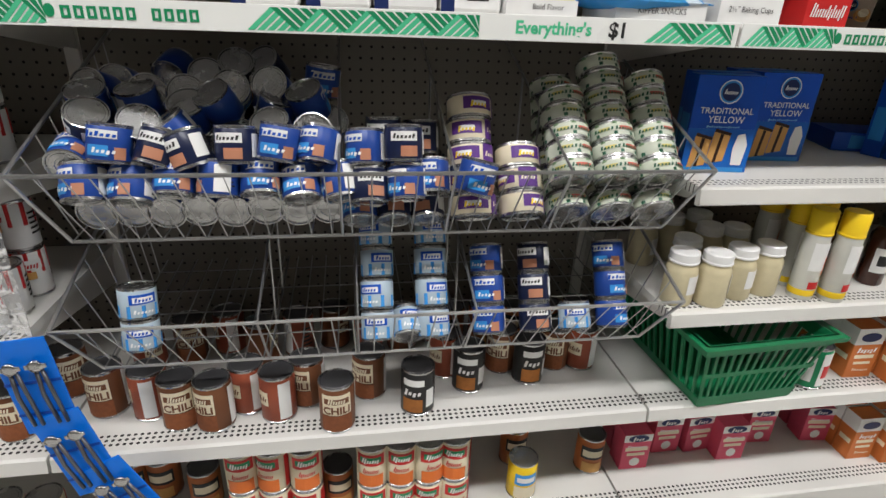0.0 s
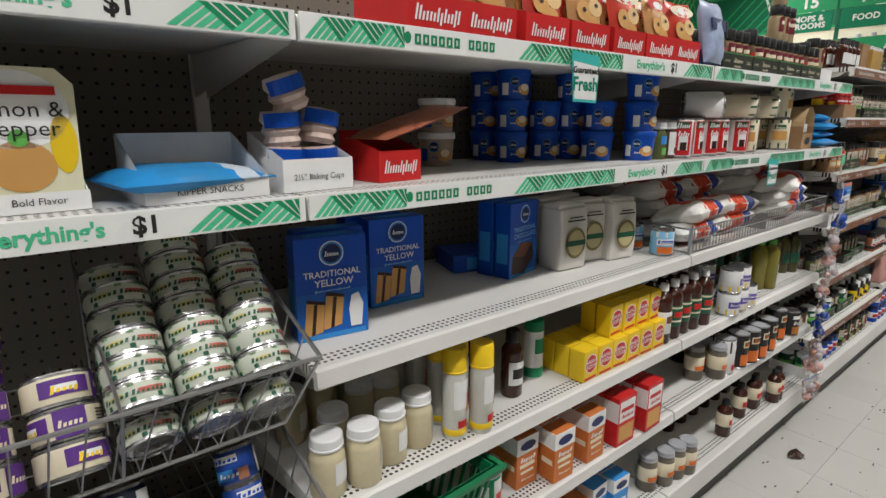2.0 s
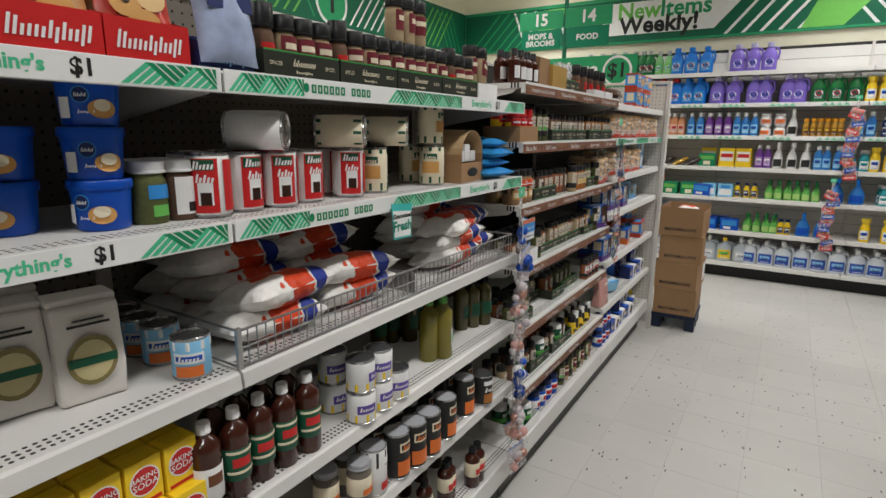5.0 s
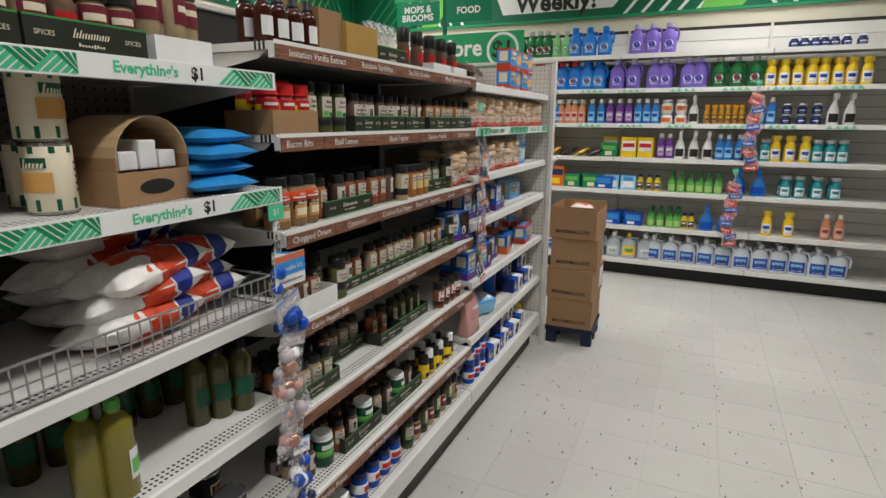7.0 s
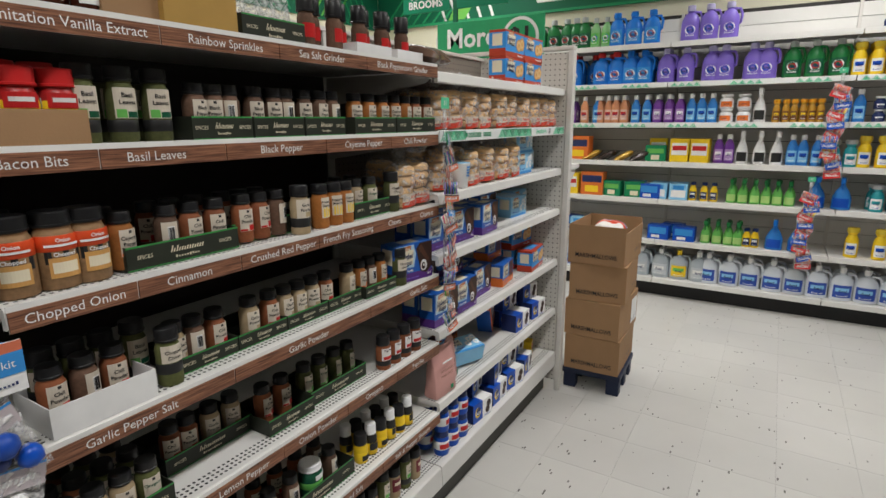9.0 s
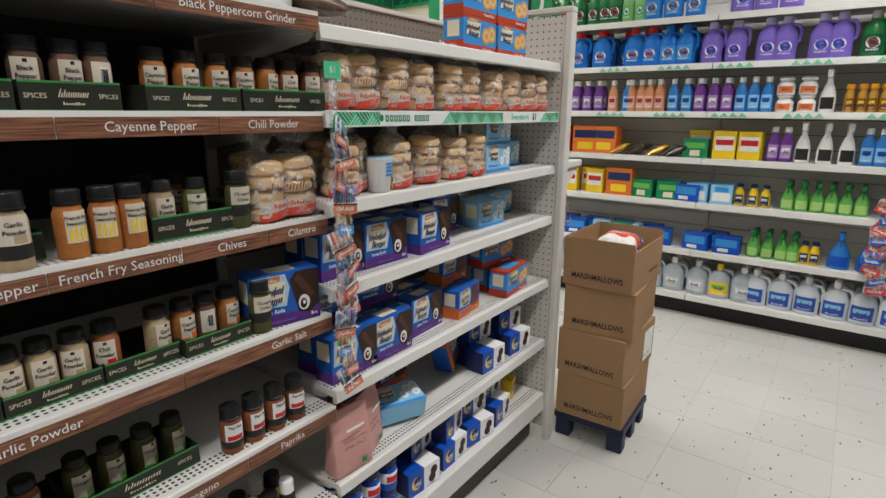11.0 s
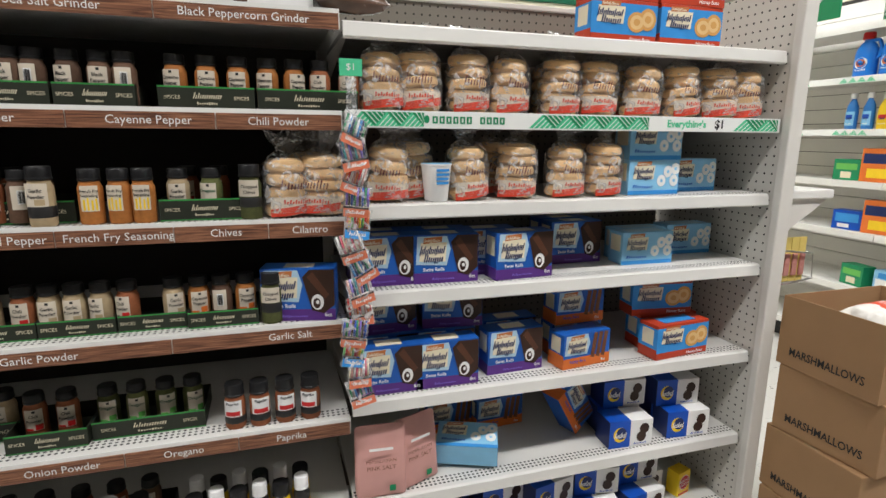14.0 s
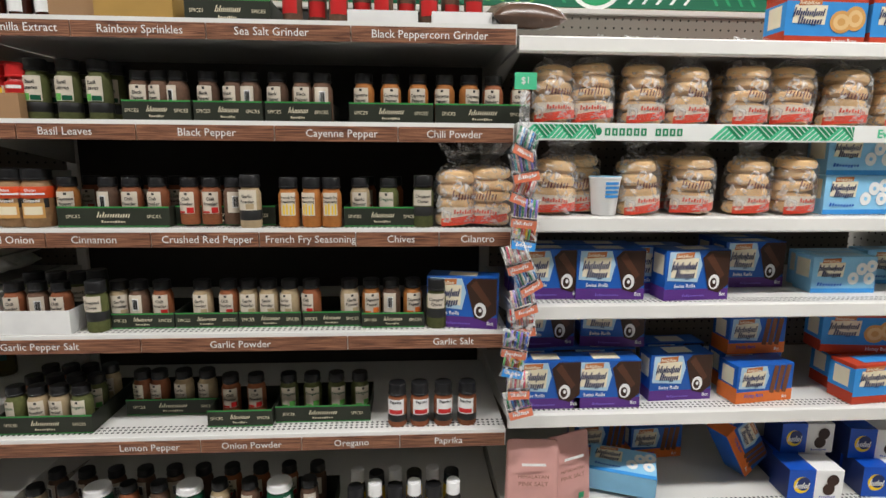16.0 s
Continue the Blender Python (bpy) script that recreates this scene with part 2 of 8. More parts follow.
def bag_mat(name, front, band, base=(0.80, 0.78, 0.74)):
    """Printed bag: pale contents seen through film, a broad colour field and a narrow band across it."""
    m = mat(name, base, 0.45, 0, 0.16, 40, 0.35, 60)
    nt = m.node_tree
    b = nt.nodes["Principled BSDF"]
    old = b.inputs["Base Color"].links[0].from_socket
    tc = nt.nodes.new("ShaderNodeTexCoord")
    sep = nt.nodes.new("ShaderNodeSeparateXYZ")
    nt.links.new(tc.outputs["Object"], sep.inputs[0])
    wob = nt.nodes.new("ShaderNodeTexNoise")
    wob.inputs["Scale"].default_value = 14
    nt.links.new(tc.outputs["Object"], wob.inputs["Vector"])
    v = node(nt, "ADD", node(nt, "ADD", sep.outputs[0], node(nt, "MULTIPLY", sep.outputs[1], 0.35)), node(nt, "MULTIPLY", node(nt, "SUBTRACT", wob.outputs["Fac"], 0.5), 0.13))
    f1 = node(nt, "MULTIPLY", node(nt, "GREATER_THAN", v, -0.065), node(nt, "LESS_THAN", v, 0.03))
    inner = node(nt, "LESS_THAN", node(nt, "ABSOLUTE", sep.outputs[1]), 0.078)
    f1 = node(nt, "MULTIPLY", f1, inner)
    f2 = node(nt, "MULTIPLY", node(nt, "GREATER_THAN", v, 0.038), node(nt, "LESS_THAN", v, 0.08))
    for fac, colr in ((f1, front), (f2, band)):
        mix = nt.nodes.new("ShaderNodeMix")
        mix.data_type = "RGBA"
        nt.links.new(fac, mix.inputs["Factor"])
        nt.links.new(old, mix.inputs["A"])
        mix.inputs["B"].default_value = (*colr, 1)
        old = mix.outputs["Result"]
    nt.links.new(old, b.inputs["Base Color"])
    return m


def lumps(m, scale):
    """Rounded lumps of the contents pressing through the film."""
    nt = m.node_tree
    tc = nt.nodes.new("ShaderNodeTexCoord")
    v = nt.nodes.new("ShaderNodeTexVoronoi")
    v.feature = "SMOOTH_F1"
    v.inputs["Scale"].default_value = scale
    nt.links.new(tc.outputs["Object"], v.inputs["Vector"])
    bp = nt.nodes.new("ShaderNodeBump")
    bp.invert = True
    bp.inputs["Strength"].default_value = 0.9
    bp.inputs["Distance"].default_value = 0.008
    nt.links.new(v.outputs["Distance"], bp.inputs["Height"])
    nt.links.new(bp.outputs[0], nt.nodes["Principled BSDF"].inputs["Normal"])
    return m


BAG = bag_mat("marshmallow bag print", (0.66, 0.06, 0.015), (0.01, 0.03, 0.26))
BLUEBAG = bag_mat("blue snack bag print", (0.03, 0.25, 0.55), (0.55, 0.62, 0.70), (0.02, 0.25, 0.60))
lumps(BAG, 48)
lumps(BLUEBAG, 22)


# ---- mesh helpers ----
def finish(name, bm, material, smooth=False):
    me = bpy.data.meshes.new(name)
    bm.to_mesh(me)
    bm.free()
    me.materials.append(material)
    if smooth:
        me.polygons.foreach_set("use_smooth", [True] * len(me.polygons))
        me.set_sharp_from_angle(angle=0.7)
    return me


def part(name, bm, material, parent, label="", smooth=False):
    """One mesh object under a thing or a part."""
    ob = new(name, finish(name, bm, material, smooth))
    ob.parent = parent
    if label:
        tagged(ob, label)
    return ob


def thing(name, label, category, group=""):
    ob = new(name)
    ob.empty_display_size = 0.02
    return tagged(ob, label, category, group)


def boxes(*specs, bevel=0.0):
    """A bmesh of boxes (x0, y0, z0, x1, y1, z1)."""
    bm = bmesh.new()
    for x0, y0, z0, x1, y1, z1 in specs:
        vs = [bm.verts.new(p) for p in ((x0, y0, z0), (x1, y0, z0), (x1, y1, z0), (x0, y1, z0), (x0, y0, z1), (x1, y0, z1), (x1, y1, z1), (x0, y1, z1))]
        for f in ((3, 2, 1, 0), (4, 5, 6, 7), (0, 1, 5, 4), (1, 2, 6, 5), (2, 3, 7, 6), (3, 0, 4, 7)):
            bm.faces.new([vs[i] for i in f])
    if bevel:
        bmesh.ops.bevel(bm, geom=bm.edges[:], offset=bevel, segments=2, affect="EDGES", profile=0.5)
    return bm


def lathe(profile, seg=20, squash=(1, 1), bm=None):
    """A turned shape from (radius, height) pairs; squash scales it across x and y."""
    bm = bm or bmesh.new()
    rings = []
    for r, z in profile:
        rings.append([bm.verts.new((r * squash[0] * math.cos(2 * math.pi * i / seg), r * squash[1] * math.sin(2 * math.pi * i / seg), z)) for i in range(seg)])
    for a, b in zip(rings, rings[1:]):
        for i in range(seg):
            j = (i + 1) % seg
            bm.faces.new((a[i], a[j], b[j], b[i]))
    bm.faces.new(rings[0][::-1])
    bm.faces.new(rings[-1])
    return bm


def arc(r, a0, a1, z0, z1, seg=8, thick=0.0006, squash=(1, 1), slant=0.0):
    """A curved label; angles in degrees from the front, positive to the right."""
    bm = bmesh.new()
    cols = []
    for i in range(seg + 1):
        t = i / seg
        a = radians(a0 + (a1 - a0) * t - 90)
        dz = slant * (t - 0.5)
        cols.append([bm.verts.new((q * squash[0] * math.cos(a), q * squash[1] * math.sin(a), z + dz)) for q, z in ((r, z0), (r + thick, z0), (r + thick, z1), (r, z1))])
    for a, b in zip(cols, cols[1:]):
        for k in range(4):
            bm.faces.new((a[k], b[k], b[(k + 1) % 4], a[(k + 1) % 4]))
    bm.faces.new(cols[0])
    bm.faces.new(cols[-1][::-1])
    return bm


def disc(cx, z, rx, rz, y, seg=20, thick=0.0006):
    """An oval print on a front face at depth y."""
    bm = bmesh.new()
    a = [bm.verts.new((cx + rx * math.cos(2 * math.pi * i / seg), y - thick, z + rz * math.sin(2 * math.pi * i / seg))) for i in range(seg)]
    b = [bm.verts.new((v.co.x, y, v.co.z)) for v in a]
    bm.faces.new(a)
    for i in range(seg):
        j = (i + 1) % seg
        bm.faces.new((a[j], a[i], b[i], b[j]))
    return bm


def tube(paths, r, sides=6, bm=None):
    """Round wire along each of the polylines."""
    bm = bm or bmesh.new()
    for pts in paths:
        pts = [Vector(p) for p in pts]
        rings = []
        for i, p in enumerate(pts):
            d = (pts[min(i + 1, len(pts) - 1)] - pts[max(i - 1, 0)]).normalized()
            u = d.cross(Vector((0.31, 0.52, 0.79))).normalized()
            w = d.cross(u)
            rings.append([bm.verts.new(p + r * (u * math.cos(2 * math.pi * k / sides) + w * math.sin(2 * math.pi * k / sides))) for k in range(sides)])
        for a, b in zip(rings, rings[1:]):
            for k in range(sides):
                bm.faces.new((a[k], a[(k + 1) % sides], b[(k + 1) % sides], b[k]))
        bm.faces.new(rings[0][::-1])
        bm.faces.new(rings[-1])
    return bm


def poly(points, y, thick=0.001):
    """A flat shape of (x, z) corners in front of depth y."""
    bm = bmesh.new()
    a = [bm.verts.new((x, y - thick, z)) for x, z in points]
    b = [bm.verts.new((x, y, z)) for x, z in points]
    bm.faces.new(a)
    n = len(a)
    for i in range(n):
        bm.faces.new((a[(i + 1) % n], a[i], b[i], b[(i + 1) % n]))
    return bm


def text_bm(words, size, center=True, y=0.0, x=0.0, z=0.0, width=None, bold=0.0, shear=0.0):
    """Flat lettering facing -y, in the built-in font."""
    cu = bpy.data.curves.new("lettering", "FONT")
    cu.body, cu.size, cu.shear, cu.offset = words, size, shear, bold
    cu.align_x = "CENTER" if center else "LEFT"
    cu.align_y = "CENTER"
    cu.resolution_u = 2
    tmp = bpy.data.objects.new("lettering", cu)
    me = bpy.data.meshes.new_from_object(tmp)
    bm = bmesh.new()
    bm.from_mesh(me)
    s = 1.0
    if width and bm.verts:
        w = max(v.co.x for v in bm.verts) - min(v.co.x for v in bm.verts)
        s = width / w
    for v in bm.verts:
        v.co = Vector((x + v.co.x * s, y, z + v.co.y))
    bpy.data.objects.remove(tmp)
    bpy.data.curves.remove(cu)
    bpy.data.meshes.remove(me)
    return bm


def printed(name, pieces, parent, label="", smooth=False):
    """One printed sheet: shapes of several inks laid down as one mesh with a material slot for each ink."""
    inks = []
    out = bmesh.new()
    for bm, m in pieces:
        if m not in inks:
            inks.append(m)
        for f in bm.faces:
            f.material_index = inks.index(m)
            f.smooth = smooth
        me = bpy.data.meshes.new("ink")
        bm.to_mesh(me)
        bm.free()
        out.from_mesh(me)
        bpy.data.meshes.remove(me)
    me = bpy.data.meshes.new(name)
    out.to_mesh(me)
    out.free()
    for m in inks:
        me.materials.append(m)
    ob = new(name, me)
    ob.parent = parent
    if label:
        tagged(ob, label)
    ob["kind"] = "stuff"
    return ob


def wrap(bm, r, squash=1.0):
    """Bends a flat front print (facing -y, its y as lift) round an upright cylinder."""
    for v in bm.verts:
        a = v.co.x / r
        q = r - v.co.y
        v.co = Vector((q * math.sin(a), -q * math.cos(a) * squash, v.co.z))
    return bm


def scribble(cx, cz, w, h, n, seed, y=0.0, slant=0.25, gap=0.38):
    """A word that cannot be read or is a brand: a row of slim upright bars of uneven height."""
    r = random.Random(seed)
    bm = bmesh.new()
    p = w / n
    for k in range(n):
        x0 = cx - w / 2 + k * p
        x1 = x0 + p * (1 - gap)
        hi = h * (1.0 if k == 0 else r.choice((0.55, 0.6, 0.62, 0.9)))
        lo = 0 if r.random() < 0.85 else -0.2 * h
        pts = [(x0 + slant * lo, lo), (x1 + slant * lo, lo), (x1 + slant * hi, hi), (x0 + slant * hi, hi)]
        bm.faces.new([bm.verts.new((x, y, cz - h / 2 + z)) for x, z in pts])
    return bm


def structure(name, bm, material, label="", smooth=False):
    ob = new(name, finish(name, bm, material, smooth))
    return tagged(ob, label, name.split("_")[0], "", "structure")


# ---- the room ----
X0, X1, Y0, Y1, H = -4.5, 8.2, -3.2, 4.0, 3.5
structure("wall_north", boxes((X0, Y1, 0, X1, Y1 + 0.15, H)), CREAMWALL, "cream painted store wall above the shelving")
structure("wall_east", boxes((X1, Y0 - 0.15, 0, X1 + 0.15, Y1 + 0.15, H)), CREAMWALL, "cream painted back wall behind the cleaning shelves")
# South and west walls stay unseen; coloured dark to bounce less light into the aisle.
structure("wall_south", boxes((X0, Y0 - 0.15, 0, X1, Y0, H)), mat("dark unseen wall", (0.20, 0.19, 0.18), 0.8), "unseen store wall coloured dark to cut bounce light")
structure("wall_west", boxes((X0 - 0.15, Y0 - 0.15, 0, X0, Y1 + 0.15, H)), mat("dark unseen wall", (0.20, 0.19, 0.18), 0.8), "unseen store wall coloured dark to cut bounce light")
structure("ceiling", boxes((X0, Y0, H, X1, Y1, H + 0.1)), CEIL, "white tiled store ceiling")
floor = structure("floor", boxes((X0, Y0, -0.1, X1, Y1, -0.003)), GROUT, "off-white speckled vinyl tile floor")

EMIT = bpy.data.materials.new("lamp diffuser")
EMIT.use_nodes = True
EMIT.node_tree.nodes["Principled BSDF"].inputs["Emission Color"].default_value = (1, 0.96, 0.88, 1)
EMIT.node_tree.nodes["Principled BSDF"].inputs["Emission Strength"].default_value = 3.0
for ly in (-0.42, 2.7):
    for lx in (-2.6, 0.0, 2.6, 5.2, 7.0):
        lamp = thing("ceiling_light", "long white fluorescent ceiling light", "light", "ceiling lights")
        lamp.matrix_basis = pose(lx, ly, H - 0.09)
        part("housing", boxes((-0.75, -0.12, 0.03, 0.75, 0.12, 0.088), bevel=0.006), WHITEPL, lamp)
        part("diffuser", boxes((-0.73, -0.10, 0.0, 0.73, 0.10, 0.028), bevel=0.004), EMIT, lamp)
        la = bpy.data.lights.new("tube_light", "AREA")
        la.shape, la.size, la.size_y, la.energy, la.color = "RECTANGLE", 1.45, 0.22, LAMP_WATTS, (0.99, 0.972, 0.965)
        la.spread = radians(140)
        lo = new("tube_light", la)
        lo.matrix_basis = pose(lx, ly, H - 0.105)

# ---- gondola ----
J = [-1.74, -0.52, 0.70, 1.92, 3.14, 4.36, 5.58]
YB, YF = 1.31, 0.845
TOPZ = 1.80
tag_white = mat("tag strip plastic", (0.78, 0.79, 0.77), 0.3, 0, 0.04, 12)


def shelf_bm(x0, x1, z, yf=YF, lip=0.036):
    """A steel shelf pan: top plate with a rolled, slightly raked front lip."""
    bm = bmesh.new()
    prof = [(yf + 0.006, z), (yf, z - 0.004), (yf - 0.004, z - lip + 0.004), (yf + 0.002, z - lip), (yf + 0.012, z - lip), (yf + 0.012, z - 0.018), (YB - 0.012, z - 0.018), (YB - 0.012, z)]
    a = [bm.verts.new((x0, y, zz)) for y, zz in prof]
    b = [bm.verts.new((x1, y, zz)) for y, zz in prof]
    n = len(prof)
    for i in range(n):
        bm.faces.new((a[i], a[(i + 1) % n], b[(i + 1) % n], b[i]))
    bm.faces.new(a[::-1])
    bm.faces.new(b)
    bmesh.ops.recalc_face_normals(bm, faces=bm.faces[:])
    return bm


def bracket_bm(x, z):
    bm = bmesh.new()
    for dx in (-0.0015, 0.0015):
        vs = [bm.verts.new((x + dx, y, zz)) for y, zz in ((YF + 0.03, z - 0.02), (YB - 0.012, z - 0.02), (YB - 0.012, z - 0.10), (YF + 0.05, z - 0.035))]
        bm.faces.new(vs)
    return bm


def shelf(i, z, label):
    s = thing("shelf", label, "shelf", "gondola shelves")
    part("shelf_pan", shelf_bm(J[i] + 0.003, J[i + 1] - 0.003, z), SHELF, s)
    for x in (J[i] + 0.012, J[i + 1] - 0.012):
        part("bracket", bracket_bm(x, z), UPRIGHT, s)
    return s


FOOD = (1.59, 1.337, 1.055, 0.785, 0.54)
SPICES = (1.662, 1.456, 1.225, 0.983, 0.733, 0.46)
BAGELS = (1.646, 1.460, 1.252, 1.043, 0.768, 0.491)
BASE = 0.235
frame_g = thing("gondola", "shade-darkened beige pegboard shelving unit with steel uprights along the aisle", "shelving")
for i in range(6):
    # Spice bay back is coloured near black in place of shade behind the jars.
    part("back_panel", boxes((J[i] + 0.016, YB, 0.1, J[i + 1] - 0.016, YB + 0.012, TOPZ)), SHADE_TONE if i == 4 else PEG_SHADED, frame_g, "back panel coloured dark for the shade behind jars" if i == 4 else "shade-darkened beige pegboard")
for x in J[:-1]:
    part("upright", boxes((x - 0.015, YB - 0.01, 0, x + 0.015, YB + 0.03, TOPZ), bevel=0.002), UPRIGHT, frame_g)
part("top_cap", boxes((J[0], YB - 0.012, TOPZ + 0.001, J[-1], YB + 0.034, TOPZ + 0.016), bevel=0.003), UPRIGHT, frame_g)
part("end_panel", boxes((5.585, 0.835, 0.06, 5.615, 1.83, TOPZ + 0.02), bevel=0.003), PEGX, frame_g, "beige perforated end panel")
part("end_post", boxes((5.578, 0.805, 0.0, 5.625, 0.833, TOPZ + 0.03), bevel=0.004), UPRIGHT, frame_g)
part("end_cap_rail", boxes((5.578, 0.805, TOPZ + 0.031, 5.625, 1.83, TOPZ + 0.05), bevel=0.003), UPRIGHT, frame_g)
for i in range(6):
    b = thing("base_shelf", "white perforated base shelf over a dark kick plate", "shelf", "gondola shelves")
    part("deck", shelf_bm(J[i] + 0.003, J[i + 1] - 0.003, BASE if i != 0 else BASE, 0.835, 0.085), SHELF, b)
    part("kick_plate", boxes((J[i] + 0.003, 0.895, 0, J[i + 1] - 0.003, 0.91, BASE - 0.02)), mat("kick plate", (0.09, 0.088, 0.08), 0.6), b)
for i in range(4):
    for k, z in enumerate(FOOD):
        if i == 1 and k in (2, 3):
            continue
        shelf(i, z, "white steel shelf with a perforated front edge")
for z in SPICES:
    shelf(4, z, "white steel spice shelf with perforated edge")
for z in BAGELS:
    shelf(5, z, "white steel shelf with a perforated front edge")


def stripes(x0, x1, z0, z1, y, odd):
    """Slanted stripes in interlocking triangles, as printed on the shelf strips."""
    bm = bmesh.new()
    h = z1 - z0
    m = 5
    n = max(1, round((x1 - x0) / (2 * h)))
    w = (x1 - x0) / n
    for k in range(n):
        for j in range(m):
            p, q = w * j / m, w * (j + 0.74) / m
            sp, sq = (w - p) / w, (w - q) / w
            pts = [(p, 0), (q, 0), (q + sq * w / 2, sq * h), (p + sp * w / 2, sp * h)]
            c0 = x0 + k * w
            if not odd:
                pts = [(w / 2 + x, h - z) for x, z in pts]
            pts = [(min(c0 + x, x1), z0 + z) for x, z in pts]
            bm.faces.new([bm.verts.new((x, y, z)) for x, z in (pts if odd else pts[::-1])])
    return bm


def green_tag(x0, zc, y=YF - 0.008, x1=None):
    """Shelf strip with striped blocks, a row of brand bars and the price words."""
    x1 = x1 or x0 + 1.214
    t = thing("shelf_tag_strip", "white shelf strip with green stripes and price words", "shelf tag", "shelf strips")
    part("strip", boxes((x0, y, zc - 0.019, x1, y + 0.003, zc + 0.019), bevel=0.0008), tag_white, t)
    yy = y - 0.0006
    L = x1 - x0
    for a, b in ((0.005, 0.145), (0.36, 0.640), (0.865, 0.992)):
        args = (x0 + a * L, x0 + b * L, zc - 0.0155, zc + 0.0155, yy)
        printed("stripe_print", [(stripes(*args, True), MINT), (stripes(*args, False), GREEN)], t)
    cx = x0 + 0.15 * L
    # brand drawn as plain bars
    bars = [(disc(cx, zc + 0.001, 0.007, 0.009, yy, 10, 0.0004), GREEN)]
    for k in range(11):
        if k != 6:
            bx = cx + 0.014 + 0.0165 * k
            bars.append((boxes((bx, yy - 0.0004, zc - 0.008, bx + 0.0040, yy, zc + 0.008), (bx + 0.0042, yy - 0.0004, zc - 0.008, bx + 0.0082, yy, zc - 0.0045), (bx + 0.0042, yy - 0.0004, zc + 0.0045, bx + 0.0082, yy, zc + 0.008), (bx + 0.0084, yy - 0.0004, zc - 0.008, bx + 0.0122, yy, zc + 0.008)), GREEN))
    printed("brand_bar", bars, t)
    part("price_phrase", text_bm("Everything's", 0.026, True, yy, x0 + 0.738 * L, zc, bold=0.0008), MINT, t)
    part("price_number", text_bm("$1", 0.031, True, yy, x0 + 0.826 * L, zc, bold=0.001), BLACKPRINT, t)
    return t


for i in range(4):
    green_tag(J[i] + 0.003, 1.573)
    green_tag(J[i] + 0.003, 1.320)
green_tag(J[5] + 0.003, 1.443)

# ---- places of the goods ----
at_chili = [(-0.457, 0.982), (-0.367, 0.963), (-0.3, 0.927), (-0.229, 0.913), (-0.172, 0.961), (-0.105, 0.927), (-0.048, 0.97), (0.017, 0.884), (0.086, 0.98), (0.267, 1.039), (0.406, 1.042), (0.541, 1.039), (0.608, 1.032), (-0.557, 1.056)]
at_black_can = [(0.188, 0.916), (0.313, 0.978), (0.461, 0.992)]
at_pasta_can = [(-0.199, 0.931), (-0.131, 0.926), (-0.061, 0.922), (0.088, 0.913), (0.152, 0.91), (0.215, 0.909), (0.277, 0.911)]
at_orange_can = [(-0.475, 1.043), (-0.408, 1.043), (-0.304, 0.997), (0.007, 0.967), (0.661, 0.993)]
at_spag = [(0.457, 0.934)]
at_pink = [(0.778, 0.993), (0.895, 1.04), (0.985, 1.034), (1.062, 0.993), (1.187, 1.043), (1.359, 1.029)]
at_basket = [(0.796, 0.84), (1.039, 0.837)]
at_green_can = [(1.129, 0.87)]
at_sugar_a = [(1.285, 0.923), (1.378, 0.88), (1.513, 0.88), (1.645, 0.871), (1.78, 0.864)]
at_sugar_b = [(1.432, 0.946), (1.518, 0.92), (1.626, 0.927), (1.713, 0.908)]
at_bread_jar = [(1.909, 0.91), (1.979, 0.888), (2.044, 0.882), (2.101, 0.87)]
at_sauce_low = [(2.436, 0.891), (2.628, 0.914), (2.749, 0.909), (2.914, 0.874)]
at_creamer = [(2.203, 0.948), (2.274, 0.9), (2.332, 0.861), (2.51, 0.866), (2.656, 0.88), (2.726, 0.879), (2.828, 0.88), (2.927, 0.864)]
at_jam = [(0.81, 0.889), (0.886, 0.914), (0.96, 0.925), (0.793, 0.974), (0.893, 1.043), (0.953, 1.032)]
at_spraycan = [(1.038, 0.895), (1.099, 0.877), (1.05, 0.96), (1.264, 0.956)]
at_soda = [(1.462, 0.898), (1.592, 0.9), (1.65, 0.876), (1.763, 0.882), (1.867, 0.877)]
at_dark_bottle = [(1.265, 0.944), (1.381, 0.977)]
at_syrup = [(1.943, 0.872), (2.059, 0.9), (2.137, 0.903), (2.21, 0.899)]
at_syrup5 = [(1.923, 0.887), (1.985, 0.89), (2.045, 0.887), (2.111, 0.882)]
at_milk_can = [(2.276, 0.868), (2.275, 0.961), (2.35, 0.872), (2.424, 0.872)]
at_oil = [(2.673, 0.929), (2.716, 0.903), (2.774, 1.075), (2.965, 0.982), (3.014, 0.962), (3.064, 0.94)]
at_creamer5 = [(2.292, 0.943), (2.336, 0.883), (2.428, 0.874), (2.498, 0.864), (2.568, 0.859), (2.673, 0.867), (2.827, 0.887), (2.932, 0.869)]
at_low5 = [(2.876, 0.873), (2.77, 0.911)]
at_cake = [(0.798, 0.976), (0.997, 1.059), (1.319, 1.198), (1.373, 1.043)]
at_flour = [(1.518, 1.009), (1.633, 1.032), (1.725, 0.991)]
at_flour5 = [(1.671, 0.959), (1.601, 1.007)]
at_crema5 = [(1.866, 0.912), (1.871, 1.016), (1.871, 1.088), (1.878, 1.157)]
at_wire = [(1.917, 0.822), (2.968, 0.783)]
at_t2box = [(0.259, 1.021), (0.435, 1.177), (0.631, 1.085), (0.835, 1.094), (1.051, 1.161)]
at_tub0 = [(1.323, 1.457), (1.505, 1.311), (1.629, 1.308), (1.7, 1.154), (1.771, 1.042)]
at_tub5 = [(1.693, 1.011)]
at_pie = [(1.943, 1.018), (2.025, 1.009), (2.107, 1.013), (2.192, 1.012), (2.322, 1.023), (2.427, 0.988), (2.687, 1.03)]
at_sprinkle = [(1.818, 1.029), (1.871, 1.03)]
